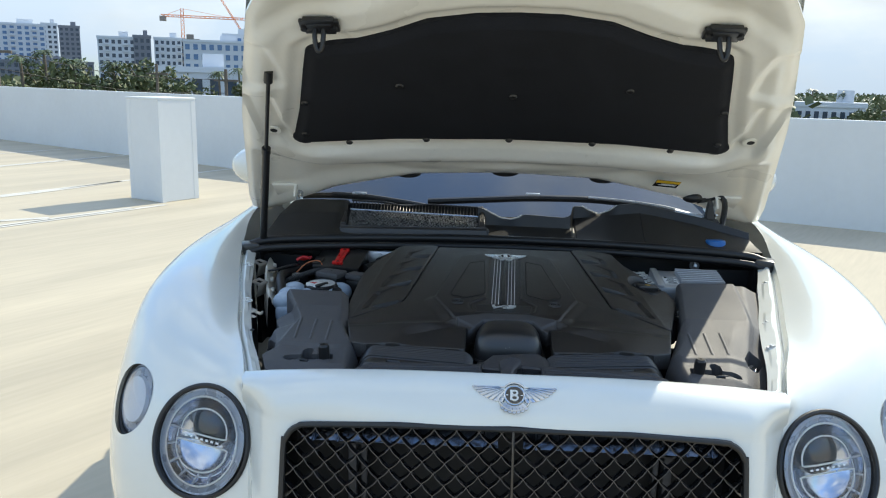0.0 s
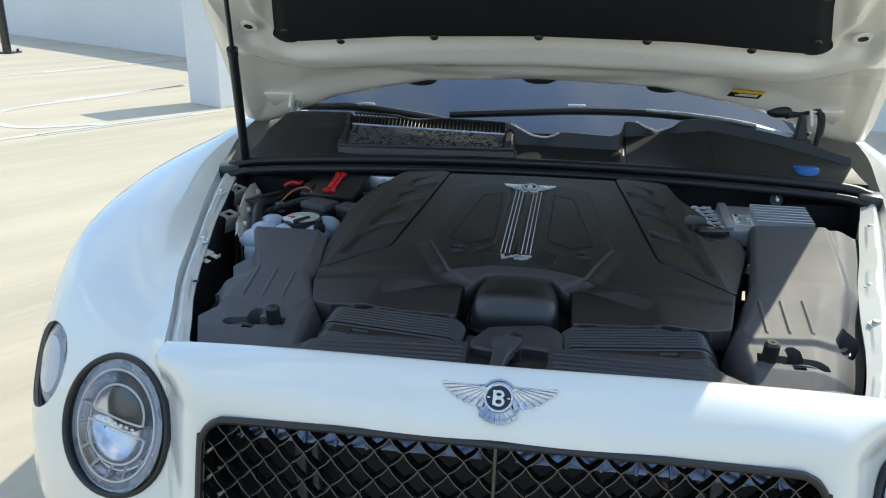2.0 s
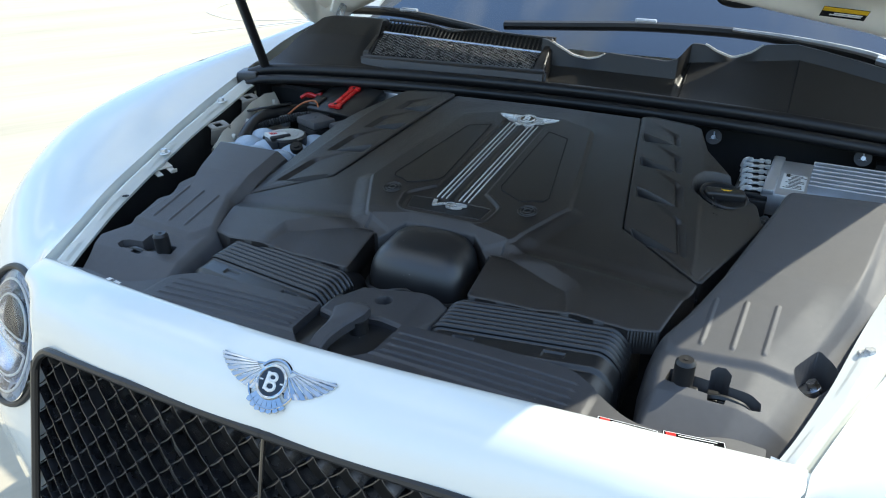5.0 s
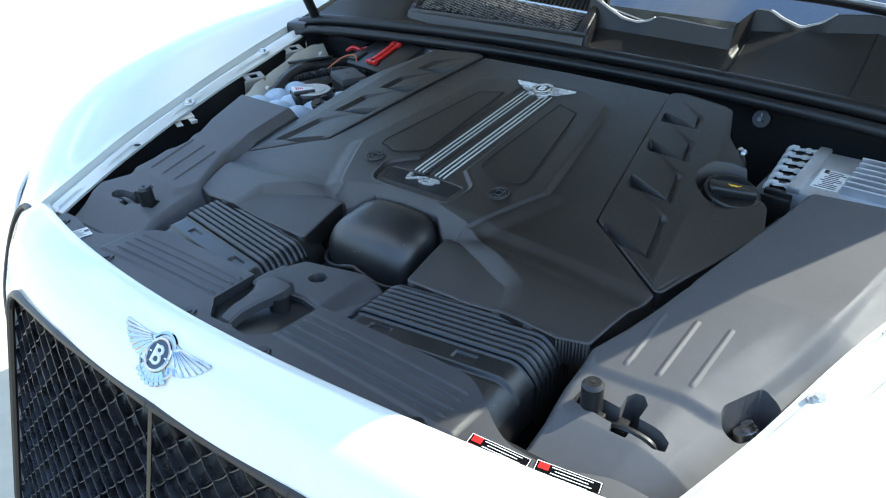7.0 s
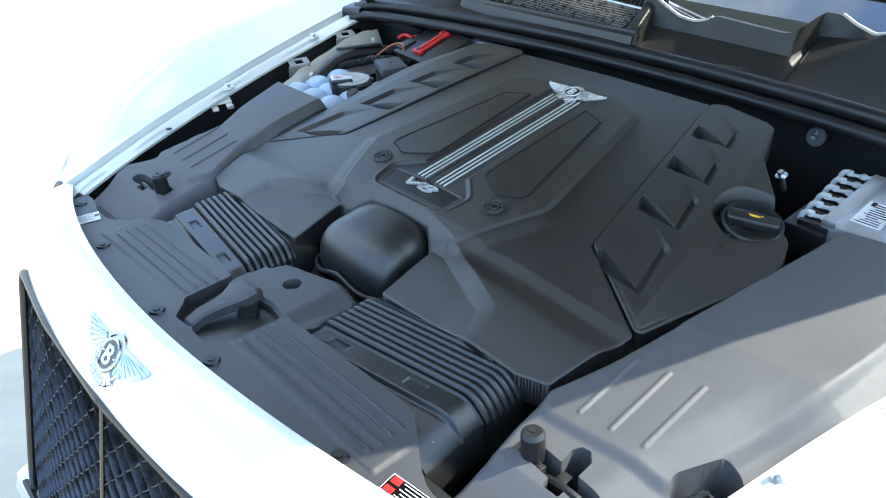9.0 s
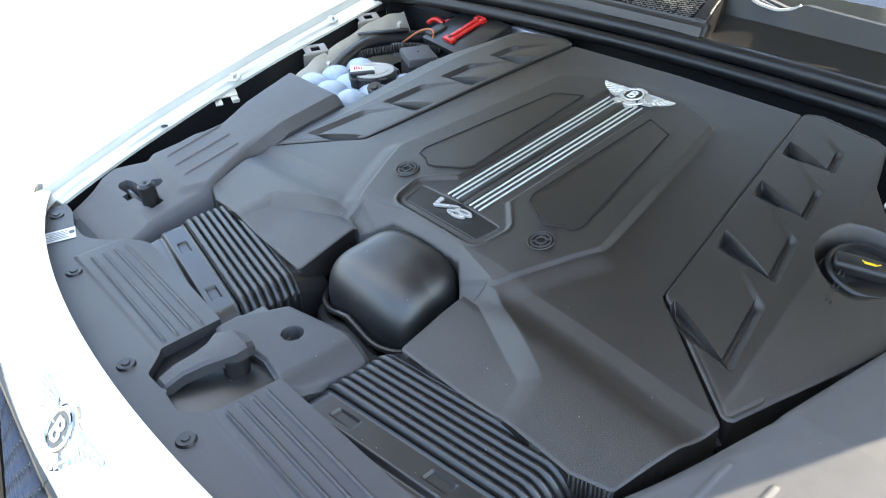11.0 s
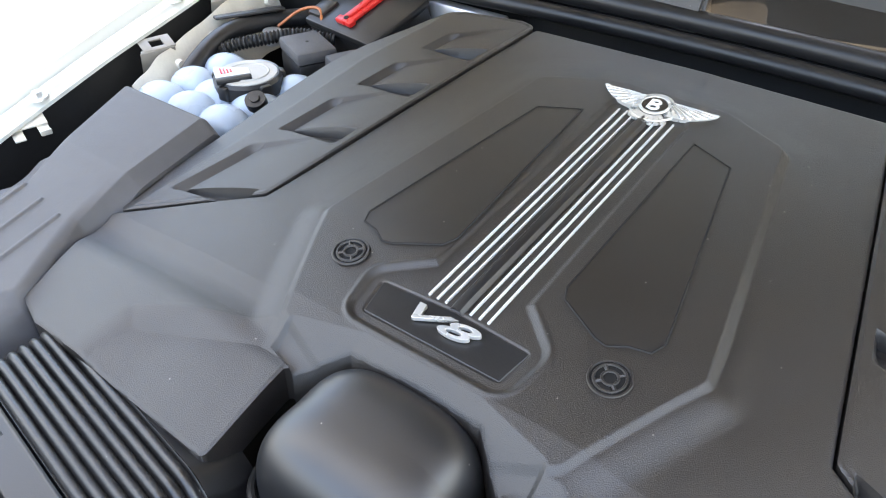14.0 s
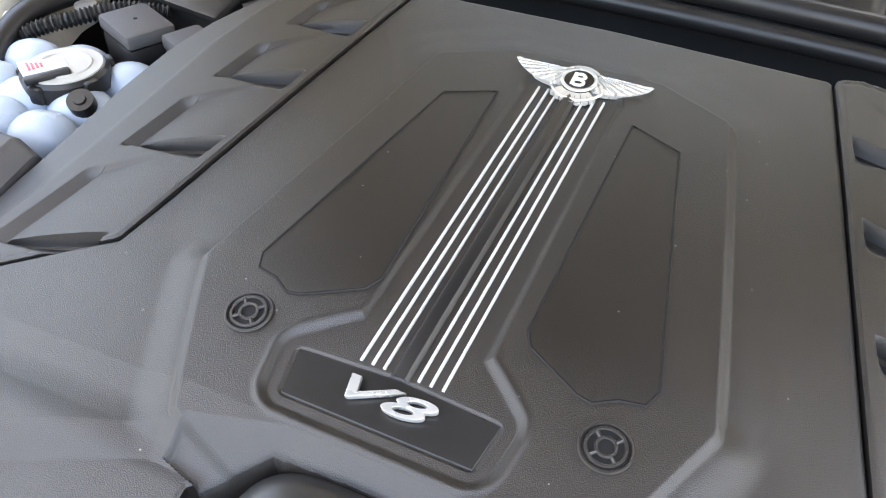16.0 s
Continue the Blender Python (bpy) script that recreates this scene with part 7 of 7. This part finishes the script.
slab(bm, [(-0.020, -0.041), (0.016, -0.041), (0.012, 0.004), (-0.014, 0.004)], lambda x, y: 0.0285 - 0.10 * (y + 0.041), 0.009, 0.0015)
bmesh.ops.transform(bm, matrix=CAP, verts=bm.verts)
part("cap_label", bm, WHITEP, cap_part, "white wedge with a warning print")
bm = bmesh.new()
box(bm, 0.021, -0.020, 0.0245, 0.010, 0.046, 0.009, 0.003)
bmesh.ops.transform(bm, matrix=CAP, verts=bm.verts)
part("cap_grip", bm, SMOOTH, cap_part, "black finger grip")
bm = bmesh.new()
for k in range(4):
    box(bm, -0.002, -0.033 + k * 0.0042, 0.0283 - k * 0.00042, 0.018 - 0.003 * k, 0.0024, 0.0008)
bmesh.ops.transform(bm, matrix=CAP, verts=bm.verts)
part("cap_mark", bm, RED, cap_part, "red bars of warning print", False)
bm = bmesh.new()
rod(bm, (-0.478, 0.716, 1.046), (-0.474, 0.709, 1.063), 0.0145, 0.0135, 18)
rod(bm, (-0.474, 0.709, 1.063), (-0.4735, 0.708, 1.065), 0.007, 0.006, 12)
part("sensor", bm, SMOOTH, tank, "small black sensor plug")

for name, x, y, z, sx, sy, sz, a, label in (("relay_box", -0.516, 0.846, 1.056, 0.075, 0.056, 0.060, -24, "small square black relay box"), ("relay_box", -0.440, 0.846, 1.056, 0.055, 0.046, 0.050, -24, "small black relay box")):
    ob = thing(name, label, "relay box", "relay boxes", at=(x, y, z - sz / 2))
    bm = bmesh.new()
    box(bm, x, y, z - 0.01, sx, sy, sz - 0.02, 0.005, Matrix.Rotation(radians(a), 4, "Z"))
    part("body", bm, SMOOTH, ob)
    bm = bmesh.new()
    box(bm, x, y, z + sz / 2 - 0.011, sx * 1.04, sy * 1.04, 0.018, 0.005, Matrix.Rotation(radians(a), 4, "Z"))
    lid = part("lid", bm, GREYP, ob)
    bm = bmesh.new()
    rod(bm, (x, y, z + sz / 2 - 0.002), (x, y, z + sz / 2 - 0.0012), 0.0022, seg=10)
    part("hole", bm, DARK, lid)

batt = thing("jump_terminal_box", "black terminal box with a bright red latch", "terminal box", at=(-0.52, 0.97, 1.0))
TB = Matrix.Translation((-0.508, 0.966, 1.082)) @ Matrix.Rotation(radians(-8), 4, "Z") @ Matrix.Rotation(radians(18), 4, "X")
for name, mat, args, label in (("body", SMOOTH, (0, 0, -0.02, 0.145, 0.118, 0.06, 0.006), ""), ("lid", SMOOTH, (0, 0, 0.012, 0.150, 0.122, 0.014, 0.005), ""), ("lug", SMOOTH, (-0.062, -0.03, 0.014, 0.030, 0.04, 0.020, 0.004), "")):
    bm = bmesh.new()
    box(bm, *args)
    bmesh.ops.transform(bm, matrix=TB, verts=bm.verts)
    part(name, bm, mat, batt, label)
latch = under(tagged(new("latch"), "bright red plastic latch"), batt)
for args in ((0.002, 0.0, 0.0225, 0.024, 0.084, 0.006, 0.002), (0.002, 0.0, 0.0265, 0.009, 0.066, 0.005, 0.002), (0.002, -0.040, 0.023, 0.034, 0.012, 0.008, 0.002), (0.002, 0.038, 0.023, 0.030, 0.013, 0.008, 0.002)):
    bm = bmesh.new()
    box(bm, *args)
    bmesh.ops.transform(bm, matrix=TB, verts=bm.verts)
    part("bar", bm, RED, latch)
for y in (0.036, -0.037):
    bm = bmesh.new()
    rod(bm, (0.002, y, 0.026), (0.002, y, 0.0276), 0.004, seg=12)
    bmesh.ops.transform(bm, matrix=TB, verts=bm.verts)
    part("hole", bm, DARK, latch)
for dx in (0.0, 0.022):
    cable = thing("battery_cable", "short red battery cable boot", "cable", "battery cables", at=(-0.63, 0.985 + dx, 1.06))
    bm = bmesh.new()
    tube(bm, [(-0.655, 0.985 + dx, 1.080), (-0.636, 0.99 + dx, 1.090 - dx * 0.5), (-0.612, 0.992 + dx, 1.086)], 0.0048, 8)
    part("boot", bm, RED, cable)
conn = thing("connector", "black round wiring connector", "connector", at=(-0.40, 0.96, 1.03))
bm = bmesh.new()
rod(bm, (-0.425, 0.93, 1.065), (-0.370, 0.985, 1.080), 0.022, 0.020, 20)
rod(bm, (-0.385, 0.97, 1.076), (-0.345, 1.01, 1.087), 0.026, 0.026, 20)
part("shell", bm, SMOOTH, conn)
bm = bmesh.new()
box(bm, -0.38, 1.030, 1.085, 0.14, 0.02, 0.05, 0.004)
rod(bm, (-0.392, 1.020, 1.096), (-0.392, 1.006, 1.096), 0.008, seg=6)
part("bracket", bm, CASTING, conn, "blue-grey metal bracket with a nut")
hose = thing("loom_hose", "black corrugated loom hose", "hose", at=(-0.55, 0.87, 1.04))
line = catmull([(-0.665, 0.775, 1.030), (-0.640, 0.800, 1.058), (-0.600, 0.835, 1.070), (-0.560, 0.872, 1.076), (-0.520, 0.905, 1.066)], 16)
bm = bmesh.new()
tube(bm, [tuple(p) for p in line], lambda s: 0.0085 + 0.0014 * math.sin(s * 64 * 4.0), 10, 3)
part("sleeve", bm, RUBBER, hose)
bm = bmesh.new()
rod(bm, (-0.632, 0.884, 1.040), (-0.632, 0.884, 1.056), 0.011, 0.012, 16)
rod(bm, (-0.632, 0.884, 1.056), (-0.632, 0.884, 1.062), 0.0135, 0.0135, 16)
part("valve", bm, CASTING, hose, "bright metal valve cap")
bm = bmesh.new()
tube(bm, [(-0.635, 0.90, 1.062), (-0.61, 0.925, 1.085), (-0.575, 0.93, 1.094), (-0.555, 0.915, 1.08)], 0.0022, 6)
part("wire", bm, COPPER, hose, "thin copper-coloured wire")
hose2 = thing("coolant_hose", "thick black coolant hose", "hose", at=(-0.64, 0.80, 1.0))
bm = bmesh.new()
tube(bm, [(-0.630, 0.70, 1.020), (-0.642, 0.745, 1.050), (-0.662, 0.815, 1.066), (-0.664, 0.88, 1.066), (-0.64, 0.94, 1.062), (-0.60, 1.0, 1.056)], 0.014, 12)
part("pipe", bm, RUBBER, hose2)
bm = bmesh.new()
box(bm, -0.674, 0.880, 1.080, 0.105, 0.036, 0.005, 0.002, Matrix.Rotation(radians(62), 4, "Z") @ Matrix.Rotation(radians(-14), 4, "X"))
part("strap", bm, SMOOTH, hose2)

# cream inner wing and the little flange brackets
wing = under(tagged(new("inner_wing"), "cream crinkled lining of the inner wing"), car)
bm = bmesh.new()
rows = []
for i, p in enumerate(catmull([(-0.650, 0.650, 1.052), (-0.674, 0.72, 1.066), (-0.700, 0.80, 1.080), (-0.722, 0.90, 1.088), (-0.738, 0.985, 1.090)], 20)):
    k = 0.0030 * math.sin(i * 0.13) + 0.0013 * math.sin(i * 0.37 + 1.0)
    c = [0.0022 * math.sin(i * 0.17 + j * 2.3) + 0.0012 * math.sin(i * 0.47 + j * 1.1) for j in range(6)]
    rows.append([bm.verts.new(p + Vector(v)) for v in ((0.040 + c[0], 0, -0.09), (0.026 + c[1], 0, -0.055), (0.013 + c[2], 0, -0.026), (0.002 + c[3] * 0.6, 0, k - 0.006), (-0.001 + c[3] * 0.6, 0, k), (-0.005 + c[4] * 0.5, 0, k - 0.006), (-0.010, 0, -0.09))])
for p, q in zip(rows, rows[1:]):
    for j in range(6):
        bm.faces.new((p[j], p[j + 1], q[j + 1], q[j]))
bmesh.ops.recalc_face_normals(bm, faces=bm.faces)
part("panel", bm, INNERWING, wing)
for y in (0.66, 0.74, 0.82, 0.90, 0.96):
    x = float(np.interp(y, [0.625, 0.8, 0.985], [-0.636, -0.688, -0.728]))
    z = float(np.interp(y, [0.625, 0.8, 0.985], [1.030, 1.056, 1.068]))
    bm = bmesh.new()
    rod(bm, (x, y, z), (x + 0.008, y, z + 0.001), 0.008, 0.006, 12)
    part("rivet", bm, INNERWING, wing)
turn = Matrix.Rotation(radians(16), 4, "Z") @ Matrix.Rotation(radians(-14), 4, "Y")
for side, y in ((-1, 0.510), (1, 0.525), (-1, 0.735), (-1, 0.90)):
    m = Matrix.Translation((float(flange_x(np.array(y))) + (0.018 if side < 0 and y < 0.6 else -0.012 if y < 0.6 else 0.0), y, 1.058 + (y - 0.5) * 0.110)) @ turn
    if side < 0:
        m = Matrix.Scale(-1, 4, (1, 0, 0)) @ m
    bm = bmesh.new()
    if y < 0.6:
        # forked lug
        box(bm, -0.003, 0, -0.006, 0.024, 0.044, 0.003, 0.001)
        box(bm, -0.022, -0.015, -0.009, 0.020, 0.013, 0.003, 0.001)
        box(bm, -0.022, 0.015, -0.009, 0.020, 0.013, 0.003, 0.001)
        box(bm, -0.031, 0.015, -0.006, 0.003, 0.013, 0.008, 0.001)
    else:
        # folded strap with a slot and a hanging plate
        for dy in (-0.016, 0.016):
            box(bm, -0.014, dy, -0.008, 0.030, 0.014, 0.003, 0.001)
        for dx in (-0.003, -0.026):
            box(bm, dx, 0, -0.008, 0.008, 0.020, 0.003, 0.001)
        box(bm, -0.030, -0.004, -0.026, 0.003, 0.050, 0.036, 0.001)
        box(bm, -0.0275, -0.004, -0.009, 0.006, 0.046, 0.003, 0.001)
    bmesh.ops.transform(bm, matrix=m, verts=bm.verts)
    bmesh.ops.recalc_face_normals(bm, faces=bm.faces)
    part("bracket", bm, BRACKETP if y > 0.6 else INNERWING, wing, "small folded flange bracket")

# ---- right rear of the bay: control unit, connectors ----
ecu = thing("control_unit", "finned aluminium engine control unit with a paper label", "control unit", at=(0.54, 0.89, 1.0))
EC = Matrix.Translation((0.545, 0.888, 1.078)) @ Matrix.Rotation(radians(-2), 4, "Z") @ Matrix.Rotation(radians(6), 4, "X")
bm = bmesh.new()
box(bm, 0, 0, -0.015, 0.20, 0.148, 0.045, 0.005)
box(bm, -0.088, 0, 0.008, 0.02, 0.15, 0.012, 0.003)
bmesh.ops.transform(bm, matrix=EC, verts=bm.verts)
part("case", bm, CASTING, ecu)
for k in range(7):
    bm = bmesh.new()
    box(bm, 0.035, -0.05 + k * 0.0165, 0.014, 0.125, 0.0035, 0.018, 0.001, None, 1)
    bmesh.ops.transform(bm, matrix=EC, verts=bm.verts)
    part("fin", bm, CASTING, ecu)
bm = bmesh.new()
box(bm, -0.052, -0.02, 0.0085, 0.040, 0.062, 0.0008)
bmesh.ops.transform(bm, matrix=EC, verts=bm.verts)
part("label", bm, WHITEP, ecu, "white paper label", False)
bm = bmesh.new()
for k in range(10):
    box(bm, -0.052 + 0.002 * (k % 3), -0.046 + k * 0.0056, 0.0093, 0.031 - (k * 5 % 4) * 0.005, 0.0013, 0.0006)
box(bm, -0.064, 0.004, 0.0093, 0.006, 0.010, 0.0007)
bmesh.ops.transform(bm, matrix=EC, verts=bm.verts)
part("label_lines", bm, GLOSS, ecu, "dark bars of small print", False)
bm = bmesh.new()
box(bm, 0.425, 0.915, 1.040, 0.06, 0.21, 0.045, 0.004)
plug = thing("connector_block", "black connector block with white cable clips", "connector", at=(0.415, 0.90, 1.0))
part("block", bm, SMOOTH, plug)
for k in range(6):
    y = 0.836 + k * 0.032
    x = 0.438 - k * 0.003
    bm = bmesh.new()
    lean = Matrix.Rotation(radians(-6), 4, "Y")
    box(bm, x, y, 1.074, 0.034, 0.0075, 0.004, 0.0016, lean)
    for dx in (-0.016, 0.004, 0.016):
        rod(bm, (x + dx, y, 1.0715), (x + dx, y, 1.0775), 0.0056, 0.0048, 14)
    tube(bm, [(x - 0.018, y, 1.076), (x - 0.026, y - 0.001, 1.072), (x - 0.030, y - 0.002, 1.058)], 0.0042, 8)
    part("clip", bm, WHITEP, plug, "white cable clip")
    bm = bmesh.new()
    box(bm, x - 0.004, y - 0.0142, 1.064, 0.044, 0.010, 0.012, 0.002)
    part("socket", bm, SMOOTH, plug, "black connector socket")
bolt = thing("bracket_bolt", "bright zinc bolt beside the engine cover", "bolt", at=(0.350, 0.905, 1.07))
bm = bmesh.new()
rod(bm, (0.350, 0.905, 1.060), (0.345, 0.898, 1.084), 0.0045, seg=10)
rod(bm, (0.345, 0.898, 1.084), (0.3445, 0.8975, 1.086), 0.0095, 0.009, 16)
rod(bm, (0.3445, 0.8975, 1.086), (0.343, 0.8955, 1.092), 0.0055, 0.005, 6)
part("shank", bm, BRUSHED, bolt)
for x, y, z in ((0.326, 1.048, 1.094), (0.60, 1.02, 1.098)):
    nut = thing("bulkhead_fastener", "round slotted metal fastener on the bulkhead", "fastener", "bulkhead fasteners", at=(x, y, z))
    bm = bmesh.new()
    rod(bm, (x, y, z), (x, y - 0.003, z + 0.001), 0.0155, seg=24)
    part("washer", bm, GREYP, nut, "dull black washer")
    for k in range(3):
        a = math.pi / 2 + k * math.pi * 2 / 3
        bm = bmesh.new()
        box(bm, x + 0.0065 * math.cos(a), y - 0.0036, z + 0.0065 * math.sin(a), 0.012, 0.0016, 0.0028, 0, Matrix.Rotation(-a, 4, "Y"))
        part("spoke", bm, STEEL, nut, "", False)
    bm = bmesh.new()
    rod(bm, (x, y, z), (x, y - 0.014, z + 0.004), 0.0045, seg=8)
    part("stud", bm, STEEL, nut)
pipe = thing("coolant_pipe", "black corrugated pipe beside the engine", "hose", at=(0.42, 0.55, 0.98))
bm = bmesh.new()
tube(bm, [(0.418, 0.52, 1.010), (0.424, 0.55, 1.022), (0.436, 0.60, 1.036), (0.448, 0.66, 1.045), (0.46, 0.78, 1.04)], lambda s: 0.010 + 0.0015 * math.sin(s * 150), 10, 24)
part("sleeve", bm, RUBBER, pipe)
bm = bmesh.new()
rod(bm, (0.452, 0.60, 1.045), (0.462, 0.615, 1.060), 0.010, 0.009, 14)
part("fitting", bm, STEEL, pipe, "bright metal fitting")
